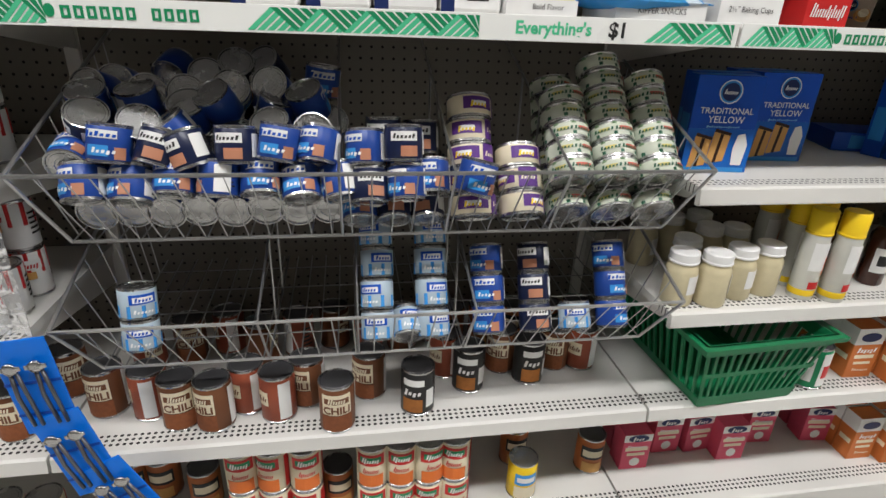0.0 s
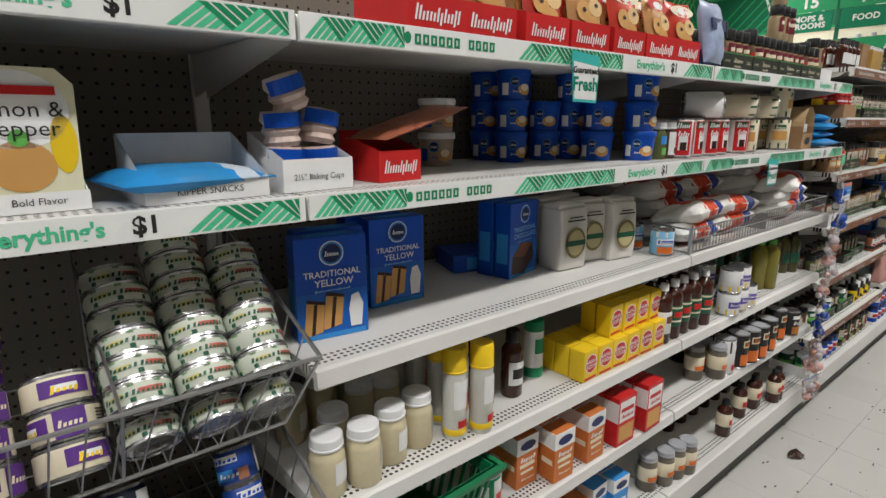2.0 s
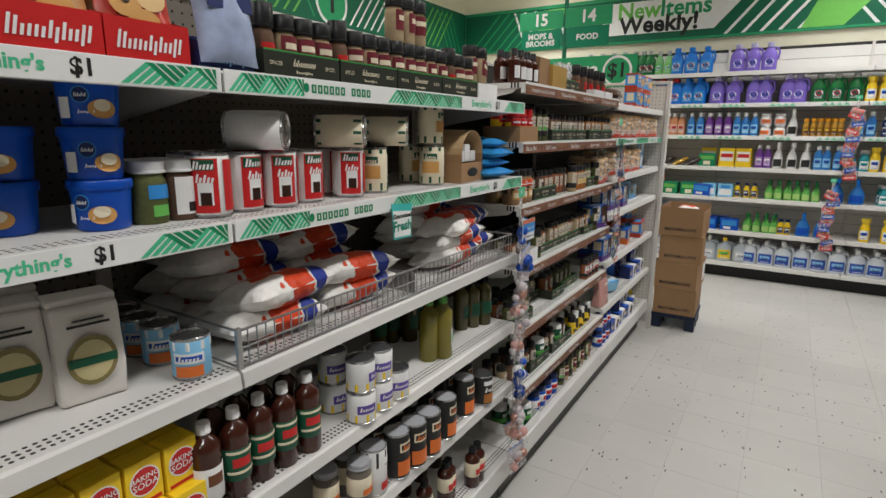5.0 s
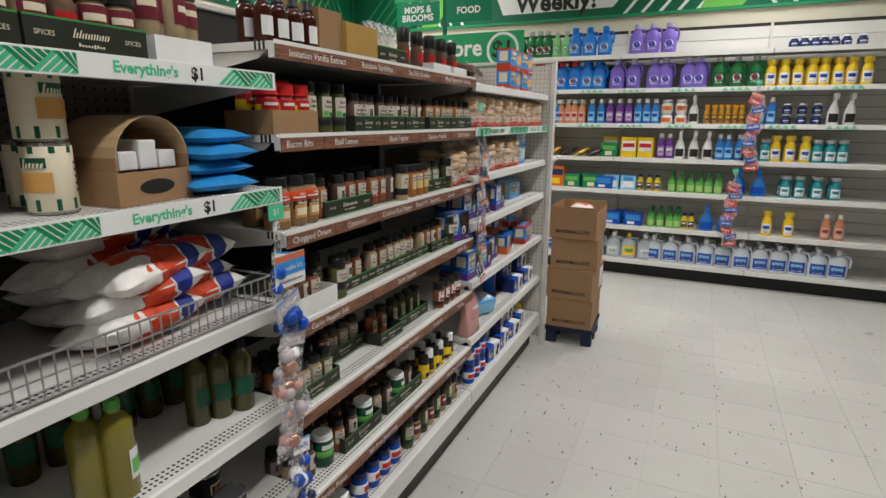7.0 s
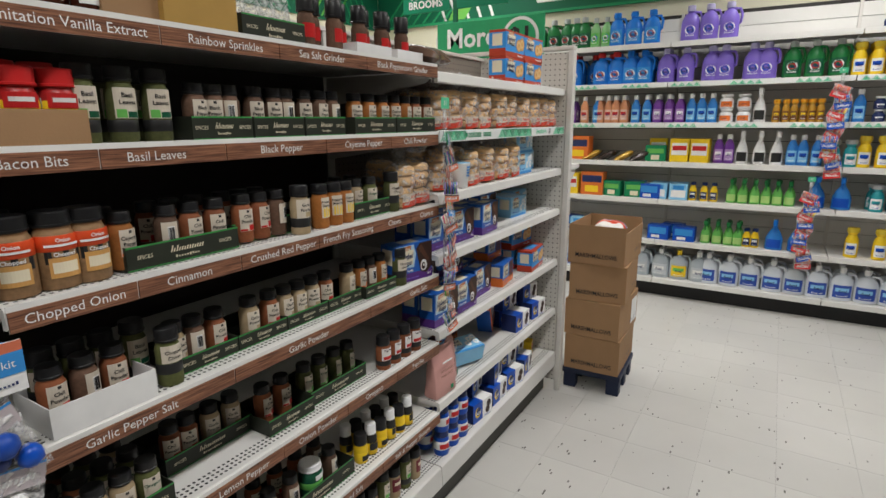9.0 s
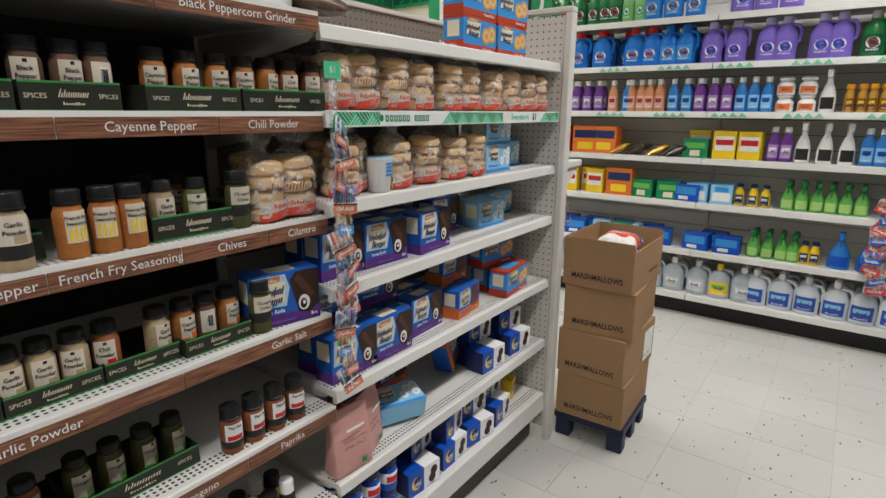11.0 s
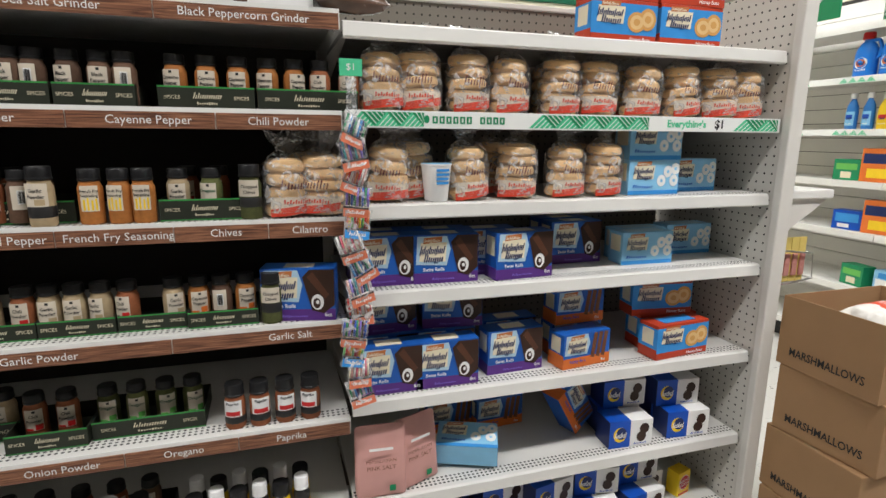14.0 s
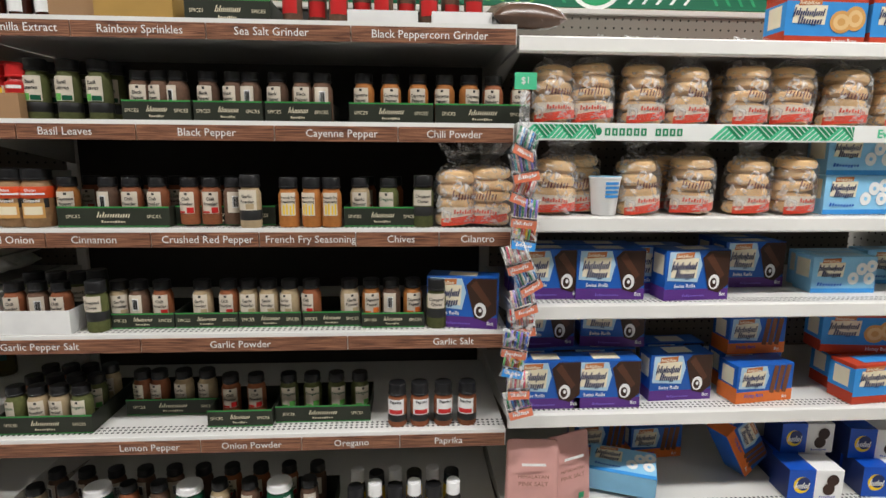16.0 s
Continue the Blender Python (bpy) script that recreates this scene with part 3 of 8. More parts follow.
at_cups = [(2.881, 1.005), (3.017, 0.938)]
x_redtray = [0.967, 1.097, 1.255, 1.399, 1.546, 1.688, 1.818, 1.956]
x_greentray5 = [2.08, 2.289, 2.564]
x_j1 = [2.021, 2.053, 2.122, 2.191, 2.253, 2.326, 2.402, 2.487, 2.565, 2.645]
x_whitebox5 = [2.923]
x_a_tall = [3.321, 3.387, 3.452]
x_a = [3.535, 3.578, 3.616, 3.681, 3.737, 3.773, 3.832, 3.887, 3.931, 4.024, 4.084, 4.146, 4.206, 4.262, 4.317, 4.381]
x_a_tray = [3.506, 3.651, 3.657, 3.804, 3.81, 3.952, 3.993, 4.178, 4.184, 4.397]
x_b_red = [3.184, 3.246, 3.296]
x_b = [3.357, 3.446, 3.497, 3.555, 3.625, 3.673, 3.723, 4.011, 4.077]
x_b_tall = [3.769, 4.157]
x_b_y = [3.851, 3.903, 3.947]
x_b_tray = [3.346, 3.588, 3.592, 3.816, 3.976, 4.151]
x_c = [3.44, 3.486, 3.539, 3.632, 3.693, 3.74, 3.787, 3.837, 3.888, 3.98, 4.032, 4.08, 4.132]
x_c_tall = [3.406, 4.189]
x_c_tray = [3.431, 3.573, 3.576, 3.72, 3.723, 3.867, 3.871, 4.007, 4.011, 4.159]
x_d = [3.443, 3.485, 3.545, 3.604, 3.674, 3.737, 3.818, 3.877, 3.938, 3.997]
x_d_front = [4.094, 4.149, 4.207, 4.266]
x_d_tray = [3.41, 3.641, 3.635, 3.789, 3.793, 4.026]
x_d_left = [3.049, 3.195, 3.302]
x_e = [3.67, 3.735, 3.993, 4.06, 4.115, 4.17, 4.234, 4.272]
x_pink = [4.412, 4.507]
x_swiss_c = [4.277]
x_lab = [3.297, 3.574, 3.84, 4.172, 3.4, 3.695, 3.982, 4.224, 3.441, 3.682, 3.906, 4.106, 4.279, 3.739, 4.226, 3.517, 3.751, 3.985, 4.217]
x_lab9 = [3.274, 3.572, 3.208, 3.411, 3.238, 3.308, 3.442, 3.308, 3.788]
x_a9 = [3.253, 3.322, 3.177]
x_b9 = [3.228, 3.31]
x_c9 = [3.176, 3.235, 3.27]
x_d9 = [3.47, 3.538, 3.647, 3.736]
x_top9 = [3.29, 3.398, 3.554, 3.708, 3.882, 4.007, 4.088, 4.178, 4.418]
x_e9 = [3.978, 4.058, 4.146, 4.209]
x_blue8 = [3.358, 3.436, 3.837, 3.947, 4.072, 4.214]
x_bg1 = [4.458, 4.549, 4.67, 4.775, 4.918, 5.027, 5.161, 5.298, 5.42, 5.576]
x_bg2 = [4.236, 4.313, 4.467, 4.543, 4.673, 4.801, 4.943, 5.057]
x_cup = [4.593]
x_donut2 = [5.192, 5.343]
at_s3 = [(4.453, 0.93), (4.604, 0.922), (4.732, 0.975), (4.811, 0.902), (5.036, 1.032), (5.236, 0.968), (5.503, 1.117)]
at_s4 = [(4.408, 0.863), (4.605, 0.872), (4.809, 0.939), (5.018, 0.921), (5.332, 0.842), (5.264, 0.964)]
at_s5 = [(4.634, 0.923), (5.004, 1.052), (5.205, 0.944), (5.44, 0.943), (5.196, 1.111), (5.407, 1.082)]
at_s6 = [(4.407, 1.012), (4.463, 0.97), (4.511, 0.928), (4.599, 0.905), (4.683, 0.866), (4.777, 0.858), (4.89, 0.839), (5.037, 0.832), (5.161, 0.805), (5.065, 0.901), (4.922, 0.924)]
x_top_box = [5.103, 5.319]
x_strip = [4.376]
x_strip8 = [3.068]
w1_green = [1.589, 1.508, 1.428, 1.333, 1.245]
w1_blue = [1.154, 1.019, 0.872]
w1_purple = [0.59, 0.454, 0.312]
w1_small = [-0.656, -0.728, -0.8, -0.87, -0.939]
w2_a = [1.27, 1.141]
w2_blue = [1.029, 0.914]
w2_purple = [0.744, 0.602, 0.418, 0.32, 0.132, 0.034]
w2_green = [-0.12, -0.261, -0.407]
w2_yellow = [-0.522, -0.619, -0.715, -0.809, -0.901, -0.992]
w3_o = [1.258, 1.19, 1.127, 1.06]
w3_p = [0.958, 0.873, 0.784, 0.701, 0.615, 0.535, 0.451, 0.373]
w3_tub = [0.278, 0.158]
w3_spray = [0.05]
w3_can = [-0.065, -0.119, -0.173, -0.226, -0.279, -0.331]
w3_navy = [-0.672, -0.783, -0.891]
w4_bag = [1.187, 0.978]
w4_box = [0.775, 0.589, 0.437]
w4_p = [0.299, 0.231]
w4_spray = [0.132, 0.023, -0.089]
w4_b = [-0.19, -0.265, -0.347]
w4_y = [-0.623, -0.736, -0.848]
w4_g = [-0.939, -1.028, -1.116]
w5_box = [0.924, 0.721, 0.573]
w5_n = [0.453, 0.377, 0.302]
w5_s = [0.174, 0.093, 0.014, -0.065, -0.142, -0.219]
w5_b = [-0.384, -0.545]
w5_t = [-0.739, -0.852, -0.98, -1.105]
w6_box = [0.686, 0.488]
w6_s = [0.329, 0.249, 0.166, 0.097]
w6_n = [0.03, -0.028]
w6_y = [-0.638, -0.813]
w6_o = [-1.091, -1.181]
w7_c = [0.66, 0.51, 0.363]
w7_b = [0.28, 0.129, -0.022, -0.178, -0.329, -0.476, -0.627, -0.77, -0.924, -1.073, -1.218]
x2_a = [1.873, 1.686, 1.514, 1.354, 1.206]
x3_y = [2.046, 1.929, 1.81]
x3_p = [1.697, 1.6, 1.507]
x3_o = [1.398, 1.299, 1.201]
x4_box = [2.001, 1.816, 1.583]
x5_box = [1.938, 1.696, 1.478]
x6_box = [1.851, 1.396, 1.17]
wstrip = [-0.448, -0.353]
wjoint = [-0.512, 0.411]


# ---- kinds of goods: origin at the base centre, front towards -y ----
PROTO = {}


def put(key, x, y, z, rz=0.0, rx=0.0, ry=0.0, up=0.0):
    """Stands a copy of a kind at a place; the first one is the original itself. up: lift along the turned axis."""
    ob, used = PROTO[key]
    m = pose(x, y, z, rx, ry, 0) @ pose(0, 0, up, 0, 0, rz)
    if used:
        return copy_thing(ob, m)
    ob.matrix_basis = m
    PROTO[key] = (ob, True)
    return ob


def keep(key, ob):
    PROTO[key] = (ob, False)
    return ob


def can(key, label, r, h, label_mat, prints=(), lid=TIN, name="food_can", group="tin cans", words=()):
    t = thing(name, label, "can", group)
    part("body", lathe([(r * 0.5, 0.0026), (r * 0.52, 0.0018), (r * 0.76, 0.0020), (r * 0.78, 0.0030), (r - 0.0045, 0.0032), (r - 0.003, 0.0002), (r - 0.002, 0), (r, 0.001), (r, 0.003), (r - 0.0012, 0.004), (r - 0.0012, h - 0.004), (r, h - 0.003), (r, h - 0.0005), (r - 0.002, h), (r - 0.003, h - 0.003)], 22), TIN, t, smooth=True)
    part("paper_label", lathe([(r - 0.0008, 0.0055), (r - 0.0004, 0.006), (r - 0.0004, h - 0.006), (r - 0.0008, h - 0.0055)], 22), label_mat, t, smooth=True)
    part("lid", lathe([(r - 0.0035, h - 0.0029), (r - 0.0035, h - 0.0022), (r * 0.8, h - 0.0024), (r * 0.78, h - 0.0016), (r * 0.5, h - 0.0018)], 18), lid, t, smooth=True)
    inks = [(arc(r + 0.0001 + 0.00025 * i, a0, a1, z0 * h, z1 * h), m) for i, (a0, a1, z0, z1, m) in enumerate(prints)]
    top = r + 0.0006 + 0.00025 * len(prints)
    for a, z, w, n, m in words:
        if isinstance(n, str):
            inks.append((wrap(text_bm(n, 0.024, True, 0, radians(a) * top, z * h, bold=0.0008), top), m))
            continue
        inks.append((wrap(scribble(radians(a) * top, z * h, w * r, 0.13 * h if h > 0.05 else 0.2 * h, n, n * 7 + int(a)), top), m))
    # fine print and bar code at the back
    for k in range(5):
        inks.append((arc(r + 0.0002, 100, 140 - 6 * (k % 3), (0.3 + 0.1 * k) * h, (0.34 + 0.1 * k) * h, 4), BLACKPRINT))
    if inks:
        printed("label_print", inks, t)
    return keep(key, t)


def jar(key, label, r, h, fill, cap, capr=None, caph=0.03, band=None, prints=(), name="spice_jar", category="jar", group="spice jars", neck=0.82, level=1.0, words=()):
    """A bottle-like jar: contents and wall as one body, cap, wrap-round label, printed patches."""
    t = thing(name, label, category, group)
    hb = h - caph
    part("body", lathe([(r * 0.92, 0), (r, 0.004), (r, hb * 0.80 * level), (r * 0.985, hb * 0.86), (r * (0.5 * neck + 0.46), hb * 0.93), (r * neck, hb * 0.975), (r * neck, hb)], 18), fill, t, smooth=True)
    cr = capr or r * neck * 1.05
    part("cap", lathe([(cr * 0.96, hb + 0.0005), (cr * 1.02, hb + 0.002), (cr * 1.02, hb + 0.005), (cr * 0.97, hb + 0.006), (cr * 0.97, h - 0.0025), (cr * 0.90, h - 0.0003), (cr * 0.6, h)], 18), cap, t, smooth=True)
    if band:
        part("label_band", lathe([(r + 0.0002, band[0] * h), (r + 0.0006, band[0] * h + 0.0005), (r + 0.0006, band[1] * h - 0.0005), (r + 0.0002, band[1] * h)], 18), band[2], t, smooth=True)
    inks = [(arc(r + 0.0008 + 0.0002 * i, a0, a1, z0 * h, z1 * h), m) for i, (a0, a1, z0, z1, m) in enumerate(prints)]
    top = r + 0.0018 + 0.0002 * len(prints)
    for word, a, z, size, m in words:
        inks.append((wrap(text_bm(word, size, True, 0, radians(a) * top, z * h, bold=0.0002), top), m))
    if inks:
        printed("label_print", inks, t)
    return keep(key, t)


def carton(key, label, w, d, h, m, panels=(), ovals=(), words=(), name="food_box", category="box", group="", top=None, bevel=0.0015, shapes=(), brands=()):
    """A folded carton with printed panels; panels: face, u0, u1, v0, v1 as shares of the face, material."""
    t = thing(name, label, category, group)
    part("carton", boxes((-w / 2, -d / 2, 0, w / 2, d / 2, h), bevel=bevel), m, t)
    e = 0.0005
    inks = []
    for i, (face, u0, u1, v0, v1, pm) in enumerate(panels):
        e = 0.0004 + 0.00012 * i
        if face == "f":
            bm = boxes((-w / 2 + u0 * w, -d / 2 - e, v0 * h, -w / 2 + u1 * w, -d / 2 + e, v1 * h))
        elif face == "r":
            bm = boxes((w / 2 - e, -d / 2 + u0 * d, v0 * h, w / 2 + e, -d / 2 + u1 * d, v1 * h))
        elif face == "l":
            bm = boxes((-w / 2 - e, -d / 2 + u0 * d, v0 * h, -w / 2 + e, -d / 2 + u1 * d, v1 * h))
        else:
            bm = boxes((-w / 2 + u0 * w, -d / 2 + v0 * d, h - e, -w / 2 + u1 * w, -d / 2 + v1 * d, h + e))
        inks.append((bm, pm))
    lift = -d / 2 - 0.0004 - 0.00012 * len(panels)
    for pts, pm in shapes:
        lift -= 0.00015
        inks.append((poly([(-w / 2 + u * w, v * h) for u, v in pts], lift, 0.0001), pm))
    for u, v, ru, rv, pm, up in ovals:
        inks.append((disc(-w / 2 + u * w, v * h, ru * w, rv * h, lift - 0.0002 * up, 20, 0.0002), pm))
    lift -= 0.0014
    for u, v, wu, hv, n, pm in brands:
        inks.append((scribble(-w / 2 + u * w, v * h, wu * w, hv * h, n, n * 5, lift), pm))
    for s, u, v, size, pm in words:
        inks.append((text_bm(s, size, True, lift, -w / 2 + u * w, v * h, bold=0.0002), pm))
    if inks:
        printed("printed_panel", inks, t)
    return keep(key, t)


def tray_bm(w, d, h, front=None, th=0.002):
    """An open tray folded from one sheet; the front wall may be lower."""
    front = front or h
    bm = bmesh.new()
    x, y = w / 2, d / 2
    rings = []
    for ins, lo in ((0, True), (0, False), (th, False), (th, True)):
        rings.append([bm.verts.new((sx * (x - ins), sy * (y - ins), (th if ins else 0) if lo else (front if sy < 0 else h))) for sx, sy in ((-1, -1), (1, -1), (1, 1), (-1, 1))])
    for a, b in zip(rings, rings[1:]):
        for k in range(4):
            bm.faces.new((a[k], a[(k + 1) % 4], b[(k + 1) % 4], b[k]))
    bm.faces.new(rings[0][::-1])
    bm.faces.new(rings[3])
    return bm


def spice_tray(x0, x1, y, z, d=0.15, h=0.045):
    t = thing("display_tray", "dark brown cardboard tray with green rim holding spice jars", "tray", "spice trays")
    w = x1 - x0
    part("tray", tray_bm(w, d, h), mat("spice tray card", (0.022, 0.026, 0.017), 0.5, 0, 0.15), t)
    part("rim", boxes((-w / 2, -d / 2 - 0.0006, h - 0.0032, w / 2, -d / 2 - 0.0001, h), (-w / 2, -d / 2 - 0.0006, 0, w / 2, -d / 2 - 0.0001, 0.002)), mat("tray rim green", (0.04, 0.26, 0.06), 0.45), t, "green edge")
    yy = -d / 2 - 0.0009
    printed("lettering", [(text_bm("SPICES", 0.0105, True, yy, -w * 0.36, h * 0.5), CREAM), (text_bm("SPICES", 0.0105, True, yy, w * 0.36, h * 0.5), CREAM),
                          (scribble(0, h * 0.6, w * 0.30, h * 0.28, 13, 4, yy, 0.35, 0.5), CREAM), (scribble(0, h * 0.26, w * 0.22, h * 0.11, 9, 5, yy, 0), CREAM)], t)
    t.matrix_basis = pose(x0 + w / 2, y + d / 2, z + 0.0008)
    return t


def pillow_bm(w, d, h, n=14, crimp=0.9):
    """A stuffed bag lying flat, thin at its sealed ends."""
    bm = bmesh.new()
    top, bot = [], []
    for i in range(n + 1):
        ra, rb = [], []
        for j in range(n + 1):
            u, v = i / n * 2 - 1, j / n * 2 - 1
            k = max(0.0, (1 - abs(u) ** 3.2)) ** 0.55 * max(0.0, (1 - abs(v) ** 3.2)) ** 0.55
            nz = 0.16 * noise.noise(Vector((u * 2.6, v * 2.6, w * 40)))
            zz = h / 2 * k * (1 + nz)
            x = w / 2 * u * (1 - 0.06 * (1 - abs(v)))
            y = d / 2 * v * (1 - 0.06 * (1 - abs(u)))
            ra.append(bm.verts.new((x, y, h * 0.45 + zz + 0.0006)))
            rb.append(bm.verts.new((x, y, h * 0.45 - zz * 0.88)))
        top.append(ra)
        bot.append(rb)
    for i in range(n):
        for j in range(n):
            bm.faces.new((top[i][j], top[i + 1][j], top[i + 1][j + 1], top[i][j + 1]))
            bm.faces.new((bot[i][j], bot[i][j + 1], bot[i + 1][j + 1], bot[i + 1][j]))
    for k in range(n):
        bm.faces.new((top[k][0], bot[k][0], bot[k + 1][0], top[k + 1][0]))
        bm.faces.new((top[k + 1][n], bot[k + 1][n], bot[k][n], top[k][n]))
        bm.faces.new((top[0][k + 1], bot[0][k + 1], bot[0][k], top[0][k]))
        bm.faces.new((top[n][k], bot[n][k], bot[n][k + 1], top[n][k + 1]))
    return bm


# cans
can("chili", "brown labelled chili can with a dark lid", 0.0365, 0.11, BROWN, [(-48, 48, 0.42, 0.86, CREAM), (-40, 40, 0.66, 0.78, BROWN), (-50, 50, 0.06, 0.40, SPICE), (95, 170, 0.1, 0.9, WHITE)], TIN_DARK, words=[(0, 0.52, 1.3, "CHILI", BROWN), (0, 0.74, 1.0, 7, CREAM)])
can("chili_red", "reddish brown chili can with a dark lid", 0.0365, 0.11, mat("brick red print", (0.30, 0.07, 0.035), 0.45), [(-75, -15, 0.40, 0.70, CREAM), (20, 60, 0.1, 0.9, WHITE)], TIN_DARK, words=[(-45, 0.55, 0.9, 6, BROWN)])
can("black_can", "black labelled stew can with white lettering bars", 0.0365, 0.11, BLACKPRINT, [(-45, 30, 0.70, 0.84, WHITE), (38, 70, 0.2, 0.6, WHITE), (-45, 25, 0.1, 0.4, SPICE_O)], TIN_DARK, words=[(-8, 0.56, 1.1, 4, WHITE)])
can("pasta_can", "cream and red pasta can with a green name patch", 0.0365, 0.11, CREAM, [(-50, 50, 0.62, 0.90, RED), (-38, 38, 0.70, 0.84, GREEN), (-45, 45, 0.08, 0.38, ORANGE), (70, 130, 0.1, 0.9, RED)], TIN, words=[(0, 0.77, 1.1, 7, WHITE), (0, 0.5, 1.0, 9, RED)])
can("orange_can", "orange labelled meal can with a dark lid", 0.0365, 0.11, mat("burnt orange print", (0.42, 0.13, 0.04), 0.45), [(-50, 50, 0.45, 0.80, BLACKPRINT), (-42, 42, 0.52, 0.7, CREAM), (-40, 40, 0.08, 0.35, TAN)], TIN_DARK)
can("spaghetti_can", "yellow spaghetti can with blue name patch", 0.0365, 0.11, YELLOW, [(-45, 45, 0.45, 0.75, SKYB), (-36, 36, 0.53, 0.66, WHITE), (-45, 45, 0.08, 0.40, CREAM)], TIN)
can("soup_can", "red and white soup can", 0.033, 0.10, WHITE, [(-180, 180, 0.5, 0.95, RED), (-40, 40, 0.60, 0.80, WHITE), (-18, 18, 0.40, 0.55, TAN)], TIN, words=[(0, 0.7, 1.1, 7, RED)])
can("blue_can", "navy blue sausage can with a silver pull lid", 0.033, 0.062, mat("royal navy print", (0.015, 0.06, 0.30), 0.35), [(-60, 20, 0.62, 0.82, WHITE), (-55, 0, 0.18, 0.45, SKYB), (14, 44, 0.12, 0.42, mat("salmon print", (0.45, 0.20, 0.12), 0.4)), (80, 125, 0.15, 0.85, WHITE)], TIN, words=[(-20, 0.72, 1.5, 6, BLUE), (-10, 0.32, 1.1, 5, WHITE)])
can("blue_can_dark", "dark navy canned meat with an orange picture", 0.033, 0.062, mat("deep navy print", (0.008, 0.014, 0.05), 0.35), [(-50, 30, 0.55, 0.8, WHITE), (-20, 30, 0.14, 0.42, mat("salmon print", (0.45, 0.20, 0.12), 0.4)), (60, 100, 0.2, 0.8, WHITE)], TIN, words=[(-10, 0.68, 1.2, 6, BLACKPRINT)])
can("white_can", "blue and white canned meat with silver lid", 0.033, 0.06, mat("pale can print", (0.42, 0.52, 0.60), 0.35), [(-180, 180, 0.08, 0.45, SKYB), (-40, 40, 0.5, 0.8, BLUE), (-30, 30, 0.55, 0.72, WHITE)], TIN, words=[(0, 0.64, 0.9, 5, BLUE), (0, 0.27, 1.1, 6, WHITE)])
can("purple_can", "purple and cream canned fish with a dark lid", 0.042, 0.045, CREAM, [(-60, 20, 0.3, 0.8, PURPLE), (30, 80, 0.1, 0.9, PURPLE), (-40, 0, 0.42, 0.62, WHITE)], TIN_DARK, words=[(-20, 0.5, 0.8, 5, YELLOW), (55, 0.5, 0.7, 5, CREAM)])
can("tuna_can", "flat tuna can with a white and green label", 0.0425, 0.036, mat("tuna label paper", (0.58, 0.62, 0.52), 0.4), [(-180, 180, 0.16, 0.34, DGREEN), (-180, 180, 0.76, 0.86, mat("sage print", (0.16, 0.27, 0.14), 0.4)), (-42, -14, 0.42, 0.58, mat("pale yellow print", (0.60, 0.52, 0.16), 0.45)), (10, 52, 0.42, 0.60, mat("faded red print", (0.5, 0.10, 0.07), 0.45))], TIN, words=[(-28, 0.5, 0.9, 6, DGREEN), (30, 0.5, 1.1, 8, DGREEN), (100, 0.5, 1.2, 9, DGREEN)])
can("pie_can", "red and white cherry pie filling can", 0.0375, 0.115, WHITE, [(-15, 60, 0.08, 0.92, RED), (-10, 50, 0.74, 0.9, DGREEN), (5, 45, 0.2, 0.55, WHITE), (12, 40, 0.2, 0.4, CHOC), (-75, -30, 0.1, 0.9, WHITE), (75, 140, 0.1, 0.9, RED)], TIN, words=[(22, 0.82, 1.0, 6, WHITE), (25, 0.62, 0.9, 5, WHITE)])
can("apple_can", "cream apple filling can with a green band", 0.0375, 0.115, CREAM, [(-180, 180, 0.06, 0.22, DGREEN), (-180, 180, 0.86, 0.95, DGREEN), (-40, 40, 0.32, 0.6, TAN), (-30, 30, 0.66, 0.8, DGREEN)], TIN, words=[(0, 0.72, 0.9, 6, CREAM)])
can("green_can", "green tomato can with a red picture", 0.0375, 0.112, GREEN, [(-10, 60, 0.1, 0.9, WHITE), (0, 55, 0.3, 0.6, RED), (-70, -30, 0.2, 0.8, WHITE)], TIN_DARK)
can("milk_can", "white and yellow condensed milk can with a dark lid", 0.037, 0.082, WHITE, [(-180, 180, 0.07, 0.30, YELLOW), (-40, 40, 0.35, 0.62, mat("violet print", (0.12, 0.08, 0.35), 0.45)), (70, 130, 0.4, 0.9, WHITE)], TIN_DARK, words=[(0, 0.5, 1.1, 6, WHITE)])
can("crema_can", "light blue table cream can", 0.034, 0.078, LBLUE, [(-180, 180, 0.72, 0.92, WHITE), (-45, 45, 0.42, 0.66, WHITE), (-38, 38, 0.48, 0.6, BLUE), (-40, 40, 0.1, 0.36, ORANGE)], TIN, words=[(0, 0.54, 1.1, 6, WHITE)])
can("cocoa_can", "black cocoa tin with an orange picture", 0.037, 0.135, BLACKPRINT, [(-35, 35, 0.62, 0.82, CREAM), (-28, 28, 0.66, 0.78, BLACKPRINT), (-45, 45, 0.1, 0.42, ORANGE)], mat("grey plastic lid", (0.35, 0.36, 0.38), 0.4), name="cocoa_tin", group="cocoa tins", words=[(0, 0.72, 0.8, 5, ORANGE)])
can("white_tin", "white drum tin with a black top band", 0.037, 0.135, WHITE, [(-180, 180, 0.62, 0.95, BLACKPRINT), (-20, 20, 0.66, 0.8, WHITE), (-30, 30, 0.12, 0.28, RED)], mat("grey plastic lid", (0.35, 0.36, 0.38), 0.4), name="cocoa_tin", group="cocoa tins")
# jars and bottles
PAPER = mat("jar label paper", (0.64, 0.57, 0.47), 0.5, 0, 0.12, 30)
BAR = [(-40, 34, 0.26, 0.70, PAPER), (-14, 18, 0.36, 0.62, WHITE)] + [(-12 + 4 * k, -10.5 + 4 * k + (k % 3) * 0.8, 0.38, 0.60, BLACKPRINT) for k in range(7)]


